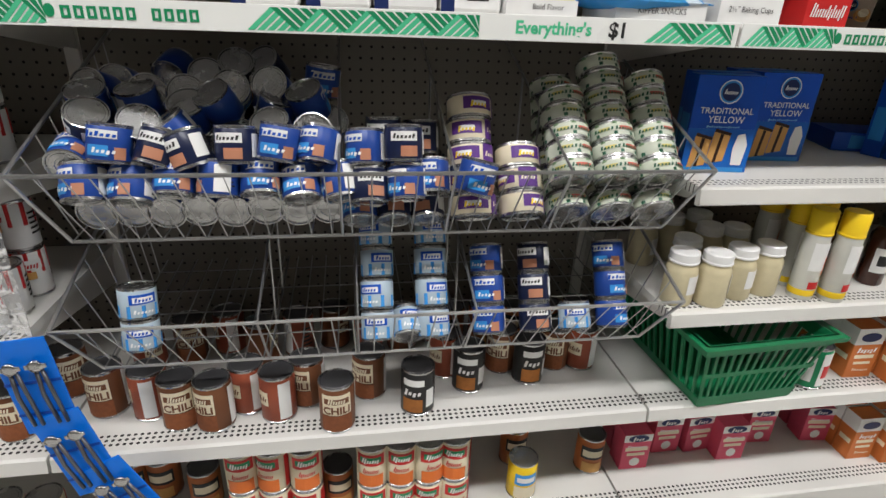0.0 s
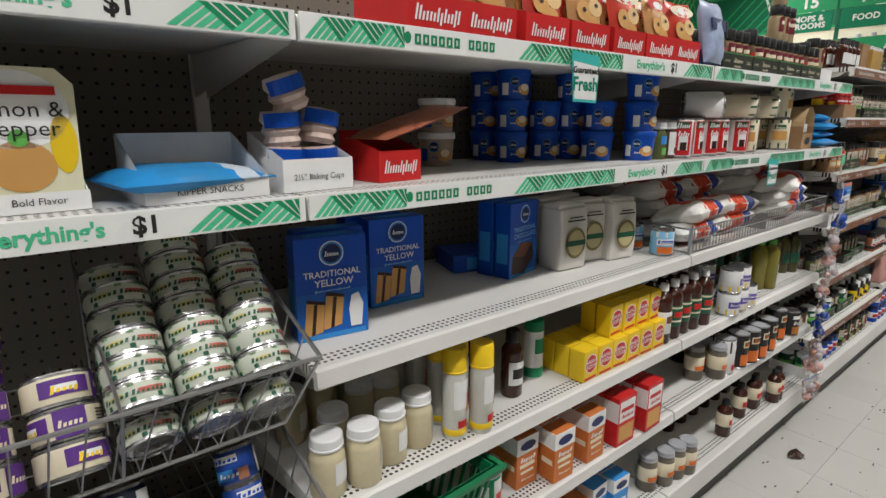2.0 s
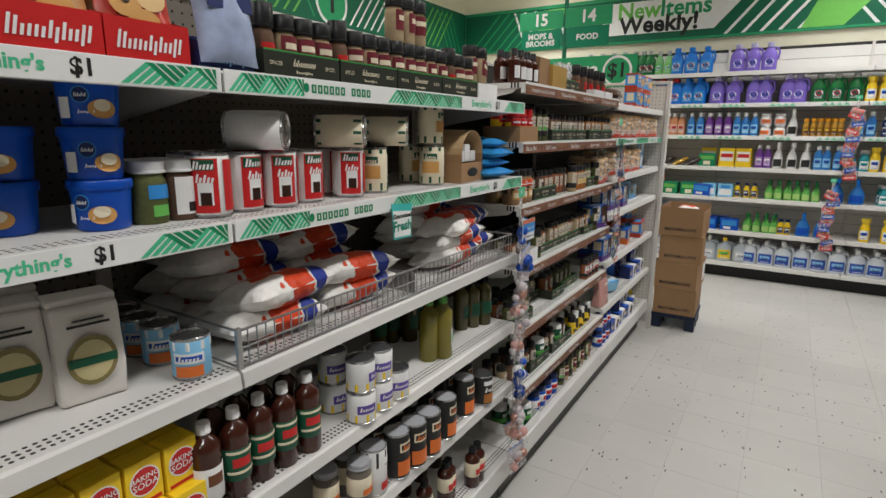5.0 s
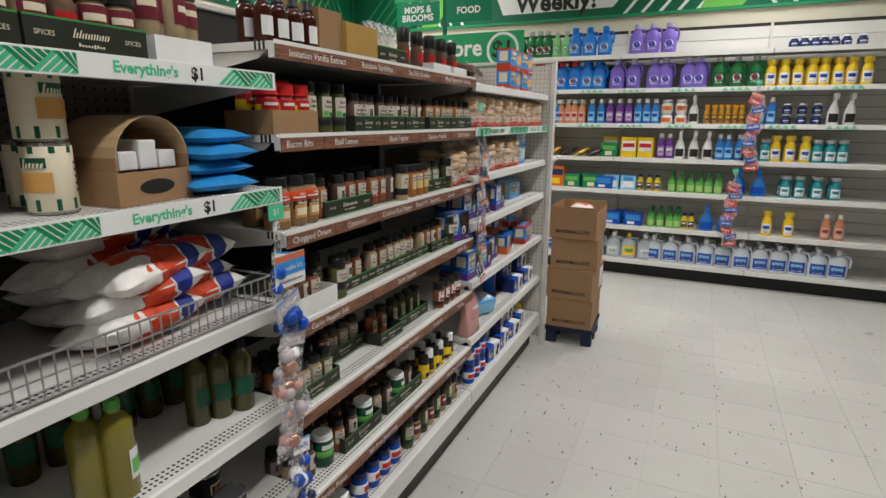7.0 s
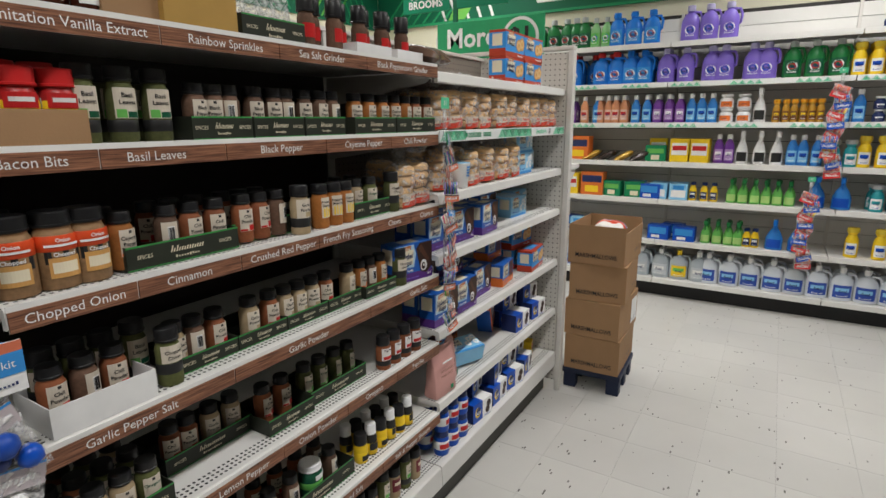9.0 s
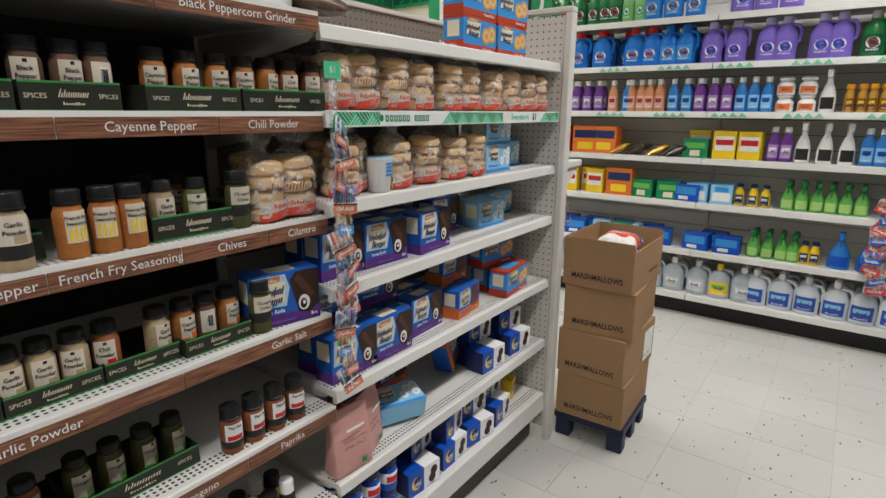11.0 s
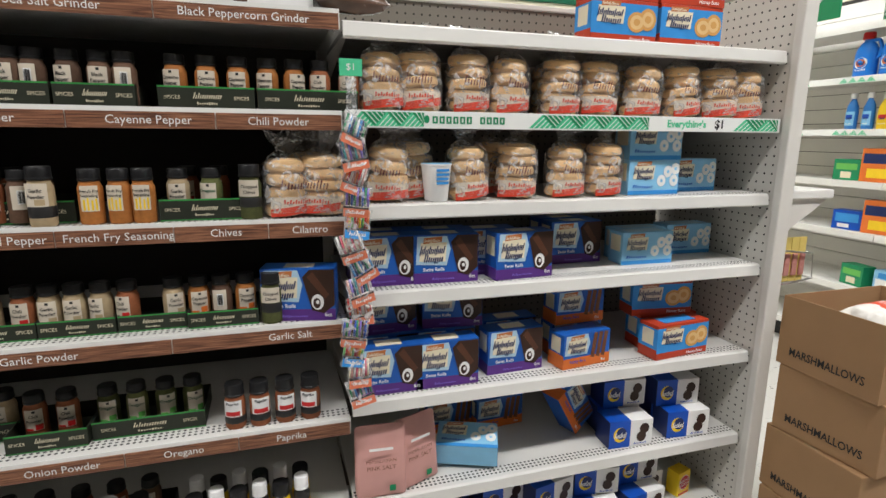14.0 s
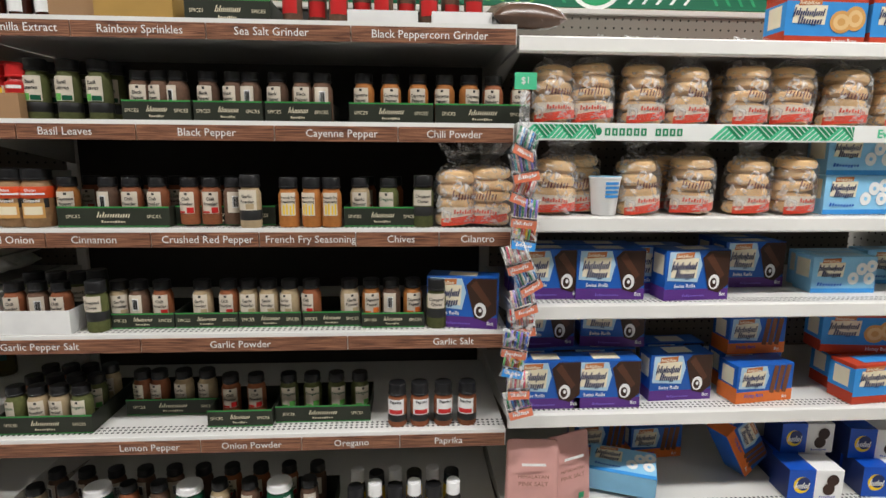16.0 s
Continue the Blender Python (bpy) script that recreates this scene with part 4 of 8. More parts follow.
def spice(key, label, fill, lines, ink, accent):
    """A spice jar with a narrow label: emblem, the name on two lines and a small picture."""
    jar(key, label, 0.0230, 0.106, fill, BLACK, 0.0205, 0.022, prints=[(-46, 40, 0.24, 0.70, PAPER), (-7, 7, 0.63, 0.68, BLACKPRINT), (2, 36, 0.25, 0.37, accent), (-44, -8, 0.25, 0.29, accent)],
        words=[(w, -3, 0.55 - 0.105 * k, 0.0098, ink) for k, w in enumerate(lines)], neck=0.80)


spice("sp1", "spice jar of red brown powder with a black cap", SPICE, ("Chili", "Powder"), BLACKPRINT, RED)
spice("sp2", "spice jar of orange powder with a black cap", SPICE_O, ("Cayenne", "Pepper"), BLACKPRINT, ORANGE)
jar("sp3", "dark pepper jar with a barcode label and black cap", 0.0230, 0.106, SPICE_K, BLACK, 0.0205, 0.022, prints=BAR, neck=0.80)
spice("sp_pepper", "jar of ground black pepper with a black cap", SPICE_K, ("Black", "Pepper"), BLACKPRINT, BROWN)
spice("sp4", "jar of pale garlic powder with a black cap", SPICE_W, ("Garlic", "Powder"), BLACKPRINT, SPICE_W)
spice("sp5", "jar of green herbs with a black cap", SPICE_G, ("Oregano",), DGREEN, LGREEN)
jar("sp_tall", "tall herb jar with white and black label", 0.0245, 0.130, SPICE_G, BLACK, 0.023, 0.026, band=(0.14, 0.30, BLACKPRINT), prints=[(-52, 44, 0.32, 0.72, PAPER), (-46, -10, 0.33, 0.44, LGREEN), (-6, 38, 0.33, 0.41, DGREEN)], words=[("Basil", -3, 0.62, 0.011, BLACKPRINT), ("Leaves", -3, 0.53, 0.011, BLACKPRINT)])
jar("sp_garlic", "tall garlic jar with cream and black label", 0.0235, 0.118, SPICE_W, BLACK, 0.0225, 0.028, band=(0.15, 0.34, BLACKPRINT), prints=[(-60, 45, 0.34, 0.72, PAPER), (-10, 30, 0.36, 0.46, SPICE_W)], words=[("Garlic", -4, 0.60, 0.0098, BLACKPRINT), ("Powder", -4, 0.50, 0.0098, BLACKPRINT)])
jar("sp_chive", "tall jar of chopped herbs with a black cap", 0.024, 0.118, SPICE_G, BLACK, 0.0225, 0.028, band=(0.22, 0.40, BLACKPRINT), prints=[(-60, 45, 0.42, 0.72, PAPER)], words=[("Chopped", -4, 0.60, 0.0098, BLACKPRINT), ("Chives", -4, 0.50, 0.0098, BLACKPRINT)])
jar("sp_yellow", "french fry seasoning bottle with a yellow label", 0.023, 0.112, SPICE_O, BLACK, 0.021, 0.026, prints=[(-42, 38, 0.24, 0.70, PAPER), (-30, -20, 0.26, 0.45, YELLOW), (-12, -4, 0.26, 0.48, YELLOW), (6, 14, 0.26, 0.44, YELLOW), (22, 30, 0.26, 0.47, YELLOW)], words=[("French Fry", -2, 0.60, 0.008, BLACKPRINT), ("Seasoning", -2, 0.52, 0.008, BLACKPRINT)])
jar("sp_front", "chili powder bottle with a white and red label", 0.0235, 0.108, SPICE, BLACK, 0.022, 0.03, band=(0.13, 0.28, BLACKPRINT), prints=[(-55, 45, 0.30, 0.66, WHITE), (-44, 34, 0.32, 0.42, RED)], words=[("Paprika", -4, 0.60, 0.0098, BLACKPRINT)])
jar("sp_redcap", "seasoning bottle with a red cap and yellow label", 0.0275, 0.115, mat("dull red print", (0.40, 0.02, 0.02), 0.35), RED, 0.027, 0.03, band=(0.20, 0.56, YELLOW), prints=[(-60, 40, 0.46, 0.66, RED), (-44, 26, 0.54, 0.60, WHITE), (-40, 30, 0.28, 0.40, RED), (60, 110, 0.2, 0.6, WHITE)])
jar("sp_onion", "large chopped onion jar with an orange band", 0.033, 0.128, mat("toasted flakes", (0.26, 0.15, 0.07), 0.5, 0, 0.4, 120), BLACK, 0.030, 0.026, band=(0.50, 0.70, mat("bright orange band", (0.66, 0.07, 0.015), 0.4)), prints=[(-180, 180, 0.34, 0.50, BLACKPRINT), (-44, 36, 0.16, 0.42, TAN), (-36, 28, 0.22, 0.36, CREAM), (-50, 40, 0.56, 0.59, WHITE)], words=[("Chopped", -4, 0.46, 0.009, WHITE), ("Onion", -4, 0.64, 0.009, WHITE)])
jar("sp_shaker", "round shaker with a white flip cap and yellow base", 0.020, 0.105, BLACKPRINT, WHITEPL, 0.018, 0.035, band=(0.04, 0.40, YELLOW), prints=[(-50, 50, 0.18, 0.4, BLACKPRINT)], group="shakers")
jar("sp_gold", "squat shaker with black cap and gold label", 0.022, 0.095, YELLOW, BLACK, 0.021, 0.035, band=(0.08, 0.38, YELLOW), prints=[(-50, 50, 0.1, 0.28, BLACKPRINT)], group="shakers")
jar("salt_blue", "blue salt container with navy cap", 0.030, 0.10, BLUE, NAVY, 0.028, 0.025, band=(0.25, 0.6, WHITE), prints=[(-40, 40, 0.3, 0.5, RED)], group="salt containers", name="salt_container")
jar("green_shaker", "green cheese shaker with a red and white lid", 0.033, 0.10, DGREEN, WHITEPL, 0.032, 0.02, band=(0.3, 0.5, LGREEN), prints=[(-40, 40, 0.55, 0.7, WHITE)], group="salt containers", name="cheese_shaker")
jar("jam", "jar of pale spread with a white lid", 0.033, 0.118, JAM, WHITEPL, 0.031, 0.024, prints=[(20, 80, 0.25, 0.6, WHITE)], name="spread_jar", group="spread jars", neck=0.85)
jar("spraycan", "cooking spray can with a yellow cap", 0.026, 0.205, mat("pale print", (0.60, 0.60, 0.55), 0.35), YELLOW, 0.0262, 0.055, band=(0.05, 0.12, YELLOW), prints=[(-40, 40, 0.35, 0.66, WHITE), (30, 70, 0.3, 0.5, ORANGE), (-20, 30, 0.14, 0.22, RED)], name="cooking_spray_can", category="spray can", group="spray cans", neck=0.96)
jar("coffee_bottle", "black bottle with a white label", 0.027, 0.17, SYRUP, BLACK, 0.018, 0.03, prints=[(-60, 60, 0.2, 0.55, WHITE), (-40, 40, 0.3, 0.45, BLACKPRINT)], name="syrup_bottle", category="bottle", group="bottles", neck=0.6)
jar("green_bottle", "white and green seasoning canister", 0.026, 0.16, WHITE, GREEN, 0.026, 0.03, band=(0.03, 0.2, GREEN), prints=[(-40, 40, 0.45, 0.7, GREEN)], name="canister", category="canister", group="bottles", neck=0.98)
jar("syrup", "brown syrup bottle with white cap and dark green label", 0.028, 0.185, SYRUP, WHITEPL, 0.013, 0.022, band=(0.22, 0.58, DGREEN), prints=[(-60, 60, 0.30, 0.33, CREAM), (-60, 60, 0.53, 0.56, CREAM), (-36, 36, 0.38, 0.48, RED)], name="syrup_bottle", category="bottle", group="bottles", neck=0.42)
jar("syrup_white", "brown syrup bottle with a white label", 0.028, 0.185, SYRUP, WHITEPL, 0.013, 0.022, band=(0.18, 0.55, WHITE), prints=[(-40, 20, 0.36, 0.48, BROWN)], name="syrup_bottle", category="bottle", group="bottles", neck=0.42)
jar("oil", "tall bottle of olive oil with a green label", 0.030, 0.20, OIL, LGREEN, 0.014, 0.02, prints=[(20, 75, 0.2, 0.5, WHITE), (25, 70, 0.25, 0.4, LGREEN)], name="oil_bottle", category="bottle", group="oil bottles", neck=0.42)
jar("oil_dark", "dark olive oil bottle with a black cap", 0.028, 0.185, mat("dark oil", (0.07, 0.06, 0.012), 0.12), BLACK, 0.014, 0.025, prints=[(-50, 50, 0.25, 0.5, DGREEN)], name="oil_bottle", category="bottle", group="oil bottles", neck=0.42)
jar("creamer_jar", "clear jar with a brown label", 0.033, 0.125, mat("grey crumbs", (0.16, 0.14, 0.11), 0.3), mat("grey plastic lid", (0.35, 0.36, 0.38), 0.4), 0.031, 0.018, band=(0.3, 0.7, CREAM), prints=[(-40, 40, 0.32, 0.45, ORANGE)], name="crumb_jar", group="crumb jars")
jar("sauce", "brown sauce bottle with a cream label", 0.028, 0.15, SYRUP, BLACK, 0.014, 0.022, band=(0.3, 0.65, CREAM), prints=[(-40, 40, 0.35, 0.5, RED)], name="sauce_bottle", category="bottle", group="bottles", neck=0.5)
jar("sprinkles", "clear sprinkle jar with green contents and a white cap", 0.028, 0.105, SPICE_G, WHITEPL, 0.028, 0.022, prints=[(-40, 40, 0.4, 0.62, SKYB), (-30, 30, 0.12, 0.3, LGREEN)], name="sprinkle_jar", group="sprinkle jars")
jar("sprinkles_white", "clear jar with a white label and white cap", 0.028, 0.105, SPICE_K, WHITEPL, 0.028, 0.022, prints=[(-50, 50, 0.1, 0.72, WHITE), (-10, 40, 0.14, 0.3, BLACKPRINT)], name="sprinkle_jar", group="sprinkle jars")
jar("vanilla", "dark extract bottle with a black cap", 0.022, 0.12, SYRUP, BLACK, 0.013, 0.025, prints=[(-50, 50, 0.15, 0.5, WHITE)], name="extract_bottle", category="bottle", group="extract bottles", neck=0.6)
jar("grinder", "clear spice grinder with a black top", 0.021, 0.13, SPICE_K, BLACK, 0.022, 0.045, prints=[(-50, 50, 0.2, 0.45, RED)], name="spice_grinder", category="grinder", group="spice grinders")
jar("tall_spice", "tall seasoning shaker with black cap and brown label", 0.024, 0.115, SPICE_W, BLACK, 0.024, 0.032, prints=[(-60, 60, 0.25, 0.66, mat("maroon print", (0.16, 0.02, 0.03), 0.45)), (-40, 40, 0.45, 0.55, CREAM)], group="seasoning jars")
# frosting tub
for key, m, lab in (("tub", BLUE, "blue frosting tub with a cream swirl picture"), ("tub_tan", mat("pale cocoa print", (0.45, 0.36, 0.27), 0.45), "pale frosting tub with a blue name disc")):
    t = thing("frosting_tub", lab, "tub", "frosting tubs")
    part("cup", lathe([(0.036, 0), (0.038, 0.003), (0.043, 0.066), (0.043, 0.068)], 22), m, t, smooth=True)
    part("lid", lathe([(0.0455, 0.064), (0.046, 0.066), (0.046, 0.076), (0.044, 0.079), (0.040, 0.078)], 22), BLUE if key == "tub" else WHITEPL, t, smooth=True)
    ink = WHITE if key == "tub" else BLUE
    printed("label_print", [(wrap(disc(-0.012, 0.046, 0.0125, 0.0125, 0, 18, 0.0002), 0.0432), SKYB), (wrap(disc(-0.012, 0.046, 0.0105, 0.0105, -0.0003, 18, 0.0002), 0.0434), NAVY), (wrap(scribble(-0.012, 0.046, 0.016, 0.006, 7, 3, -0.0006), 0.0434), WHITE),
                            (wrap(disc(0.016, 0.026, 0.020, 0.014, 0, 18, 0.0002), 0.0430), TAN), (wrap(disc(0.016, 0.031, 0.012, 0.009, -0.0004, 16, 0.0002), 0.0434), CREAM), (arc(0.0422, -62, -38, 0.012, 0.042), ink), (wrap(scribble(-0.006, 0.022, 0.022, 0.005, 9, 2, 0), 0.0426), ink)], t, "name disc and swirl picture")
    keep(key, t)
# cartons
def slices(top, mid, x=0.08):
    """Two slices of layer cake, each a slanted block with a filling and a lit side."""
    out = []
    for dx, dz in ((0.0, 0.0), (0.27, 0.05)):
        u, v = x + dx, 0.04 + dz
        out += [([(u, v), (u + 0.26, v + 0.03), (u + 0.30, v + 0.30), (u + 0.05, v + 0.34)], top), ([(u + 0.10, v + 0.01), (u + 0.15, v + 0.015), (u + 0.20, v + 0.315), (u + 0.15, v + 0.32)], mid), ([(u + 0.05, v + 0.34), (u + 0.30, v + 0.30), (u + 0.31, v + 0.33), (u + 0.06, v + 0.375)], mid)]
    return out


CAKEFADE = [("f", 0.0, 1.0, 0.0, 0.46, mat("cake box mid blue", (0.008, 0.12, 0.50), 0.3)), ("f", 0.04, 0.96, 0.0, 0.05, SKYB), ("r", 0.1, 0.9, 0.1, 0.35, WHITE), ("l", 0.15, 0.85, 0.2, 0.6, SKYB), ("t", 0.2, 0.8, 0.3, 0.7, SKYB)]
FIG = [([(0.74, 0.08), (0.90, 0.08), (0.93, 0.30), (0.86, 0.42), (0.76, 0.40), (0.72, 0.26)], WHITE)]
LOGO = [(0.5, 0.84, 0.17, 0.12, WHITE, 0.5), (0.5, 0.84, 0.155, 0.11, SKYB, 1.0), (0.5, 0.84, 0.13, 0.092, NAVY, 1.8)]
carton("cake_yellow", "blue yellow-cake mix box with a cake picture", 0.135, 0.045, 0.19, BLUE, CAKEFADE, LOGO, [("TRADITIONAL", 0.5, 0.645, 0.0165, WHITE), ("YELLOW", 0.52, 0.555, 0.0185, WHITE)], "cake_mix_box", group="cake mix boxes", shapes=slices(TAN, CHOC) + FIG, brands=[(0.5, 0.84, 0.2, 0.05, 7, WHITE), (0.5, 0.485, 0.5, 0.02, 14, LBLUE)])
carton("cake_choc", "blue chocolate cake mix box with brown cake picture", 0.135, 0.045, 0.19, BLUE, CAKEFADE, LOGO, [("TRADITIONAL", 0.5, 0.645, 0.0165, LBLUE), ("CHOCOLATE", 0.5, 0.555, 0.0175, LBLUE)], "cake_mix_box", group="cake mix boxes", shapes=[([(0.08, 0.06), (0.52, 0.02), (0.86, 0.20), (0.80, 0.42), (0.40, 0.46), (0.10, 0.30)], CHOC), ([(0.10, 0.30), (0.40, 0.46), (0.80, 0.42), (0.52, 0.25)], BROWN)], brands=[(0.5, 0.84, 0.2, 0.05, 7, WHITE), (0.5, 0.485, 0.5, 0.02, 14, LBLUE)])
carton("soda", "yellow baking soda box with a red disc", 0.062, 0.045, 0.085, YELLOW, [("f", 0.08, 0.92, 0.04, 0.12, RED), ("t", 0.2, 0.8, 0.2, 0.8, YELLOW)], [(0.5, 0.55, 0.42, 0.31, WHITE, 0.3), (0.5, 0.55, 0.38, 0.28, RED, 1.6)], [("BAKING", 0.5, 0.63, 0.0135, WHITE), ("SODA", 0.5, 0.47, 0.0165, WHITE)], "baking_soda_box", group="baking soda boxes")
carton("sugar", "orange and white brown-sugar box", 0.075, 0.05, 0.14, mat("sugar orange print", (0.58, 0.17, 0.04), 0.45), [("f", 0, 1, 0.68, 1, WHITE), ("l", 0, 1, 0.68, 1, WHITE), ("f", 0.15, 0.85, 0.40, 0.47, CREAM), ("f", 0.2, 0.8, 0.28, 0.33, CREAM), ("l", 0.15, 0.85, 0.35, 0.45, CREAM)], [(0.5, 0.83, 0.36, 0.09, NAVY, 1.5)], (), "sugar_box", group="sugar boxes", brands=[(0.5, 0.58, 0.7, 0.10, 6, WHITE), (0.5, 0.18, 0.6, 0.05, 9, CREAM)])
carton("sugar_blue", "blue and white sugar box", 0.075, 0.05, 0.14, SKYB, [("f", 0, 1, 0.68, 1, WHITE), ("l", 0, 1, 0.68, 1, WHITE), ("f", 0.15, 0.85, 0.40, 0.47, WHITE)], [(0.5, 0.83, 0.36, 0.09, NAVY, 1.5)], (), "sugar_box", group="sugar boxes")
carton("sugar_red", "red and white mix box with a food picture", 0.085, 0.05, 0.15, RED, [("f", 0.08, 0.92, 0.5, 0.92, WHITE), ("f", 0.15, 0.85, 0.70, 0.78, RED), ("f", 0.1, 0.9, 0.08, 0.42, TAN), ("l", 0, 1, 0.5, 0.9, WHITE)], (), (), "mix_box", group="sugar boxes", brands=[(0.5, 0.62, 0.6, 0.08, 8, RED)])
carton("pink_sugar", "pink cane sugar box with a white top", 0.078, 0.06, 0.115, PINK, [("f", 0, 1, 0.80, 1, WHITE), ("f", 0.1, 0.9, 0.54, 0.64, CREAM), ("f", 0.18, 0.82, 0.40, 0.48, CREAM)], [(0.5, 0.90, 0.36, 0.10, NAVY, 1.5), (0.5, 0.22, 0.18, 0.12, WHITE, 1.5)], (), "sugar_box", group="sugar boxes", brands=[(0.5, 0.9, 0.4, 0.1, 4, WHITE), (0.5, 0.68, 0.7, 0.07, 9, WHITE)])
RIBBON = mat("tan ribbon print", (0.5, 0.16, 0.05), 0.5)
GLOW = [([(0.03, 0.40), (0.50, 0.36), (0.56, 0.70), (0.50, 0.97), (0.05, 0.97)], mat("pale box blue", (0.40, 0.58, 0.72), 0.4)), ([(0.08, 0.46), (0.48, 0.44), (0.50, 0.84), (0.10, 0.84)], CREAM), ([(0.14, 0.82), (0.42, 0.85), (0.43, 0.96), (0.15, 0.94)], RIBBON)]
NAME = [(0.27, 0.89, 0.24, 0.07, 13, CREAM), (0.27, 0.70, 0.38, 0.17, 14, NAVY), (0.29, 0.53, 0.30, 0.17, 9, NAVY)]
carton("swiss", "blue and purple snack cake box with a chocolate roll", 0.168, 0.065, 0.124, mat("snack box blue", (0.012, 0.10, 0.42), 0.35), [("f", 0, 1, 0, 0.22, PURPLE), ("t", 0.3, 0.7, 0.2, 0.8, CREAM), ("l", 0, 1, 0, 0.25, PURPLE), ("l", 0.15, 0.85, 0.5, 0.9, CREAM)], [(0.76, 0.36, 0.085, 0.15, WHITE, 2.2), (0.75, 0.34, 0.05, 0.10, CHOC, 3.4), (0.76, 0.36, 0.022, 0.04, WHITE, 4.4)], [("Swiss Rolls", 0.30, 0.29, 0.0125, WHITE), ("8ct", 0.9, 0.11, 0.013, WHITE)], "snack_cake_box", group="snack cake boxes", shapes=GLOW + [([(0.56, 0.84), (0.66, 0.98), (0.99, 0.98), (0.99, 0.30), (0.84, 0.14), (0.68, 0.20)], CHOC), ([(0.62, 0.84), (0.70, 0.94), (0.92, 0.50), (0.86, 0.42)], mat("lit chocolate print", (0.085, 0.032, 0.016), 0.4))], brands=NAME + [(0.45, 0.10, 0.35, 0.05, 12, VIOLET)])
RINGS = [(u, v, 0.085, 0.17, WHITE, 1.6 + k * 0.5) for k, (u, v) in enumerate(((0.64, 0.40), (0.76, 0.66), (0.89, 0.40), (0.91, 0.74)))]
carton("donut", "light blue mini donut box", 0.17, 0.07, 0.095, LBLUE, [("f", 0, 1, 0, 0.12, SKYB), ("r", 0, 1, 0, 0.3, SKYB), ("l", 0.15, 0.85, 0.4, 0.9, CREAM), ("t", 0.15, 0.85, 0.2, 0.8, mat("pale box blue", (0.40, 0.58, 0.72), 0.4))], RINGS + [(u, v, 0.026, 0.05, LBLUE, up + 2.5) for u, v, ru, rv, m, up in RINGS], (), "snack_cake_box", group="snack cake boxes", shapes=GLOW[1:], brands=NAME + [(0.28, 0.25, 0.4, 0.09, 9, BLUE)])
ROLLS = [(0.68, 0.50, 0.14, 0.24, TAN, 1.8), (0.85, 0.58, 0.13, 0.26, TAN, 2.2), (0.68, 0.50, 0.10, 0.17, mat("bun glaze print", (0.72, 0.48, 0.22), 0.45), 3.4), (0.85, 0.58, 0.09, 0.18, mat("bun glaze print", (0.72, 0.48, 0.22), 0.45), 3.8), (0.68, 0.50, 0.05, 0.08, TAN, 4.6), (0.85, 0.58, 0.05, 0.09, TAN, 5.0)]
carton("bun", "red and blue honey bun box", 0.20, 0.075, 0.105, mat("bun box red", (0.48, 0.05, 0.02), 0.4), [("f", 0, 1, 0.20, 0.92, SKYB), ("l", 0, 1, 0.3, 0.9, SKYB), ("l", 0.2, 0.8, 0.4, 0.85, CREAM), ("t", 0.2, 0.8, 0.2, 0.8, SKYB)], ROLLS, [("Honey Buns", 0.74, 0.10, 0.013, WHITE)], "snack_cake_box", group="snack cake boxes", shapes=GLOW[1:], brands=NAME)
carton("nutty", "blue and orange wafer bar box", 0.165, 0.07, 0.10, mat("snack box blue", (0.012, 0.10, 0.42), 0.35), [("f", 0, 1, 0, 0.30, ORANGE), ("l", 0, 1, 0, 0.4, ORANGE), ("l", 0.2, 0.8, 0.45, 0.9, CREAM)], (), [("8ct", 0.85, 0.12, 0.012, WHITE), ("Nutty Bars", 0.30, 0.20, 0.0125, BLUE)], "snack_cake_box", group="snack cake boxes", shapes=GLOW + [([(0.58 + d, 0.25), (0.66 + d, 0.22), (0.72 + d, 0.95), (0.64 + d, 0.97)], BROWN) for d in (0.0, 0.11, 0.22)], brands=NAME)
carton("moon", "navy and white round-cookie box", 0.145, 0.08, 0.085, WHITE, [("f", 0, 0.48, 0, 1, BLUE), ("l", 0, 1, 0, 1, NAVY), ("t", 0, 0.48, 0, 1, BLUE)], [(0.24, 0.5, 0.15, 0.28, YELLOW, 1.6), (0.27, 0.54, 0.12, 0.23, NAVY, 2.8), (0.74, 0.36, 0.11, 0.2, CHOC, 1.6), (0.80, 0.66, 0.11, 0.2, CHOC, 2.2)], (), "cookie_box", group="cookie boxes", brands=[(0.24, 0.5, 0.26, 0.22, 8, WHITE), (0.72, 0.12, 0.3, 0.06, 8, BLUE)])
carton("luncheon", "white and navy luncheon loaf tin", 0.10, 0.055, 0.082, WHITE, [("f", 0, 0.22, 0, 1, NAVY), ("f", 0.26, 0.72, 0.52, 0.68, RED), ("f", 0.34, 0.86, 0.34, 0.42, BLACKPRINT), ("f", 0.42, 0.78, 0.22, 0.29, BLACKPRINT), ("t", 0.05, 0.95, 0.05, 0.95, TIN)], [(0.70, 0.80, 0.16, 0.10, TAN, 1.6), (0.86, 0.74, 0.12, 0.08, ORANGE, 2.2), (0.11, 0.86, 0.08, 0.09, SKYB, 2.0)], (), "luncheon_meat_tin", "tin", "luncheon tins", bevel=0.006)
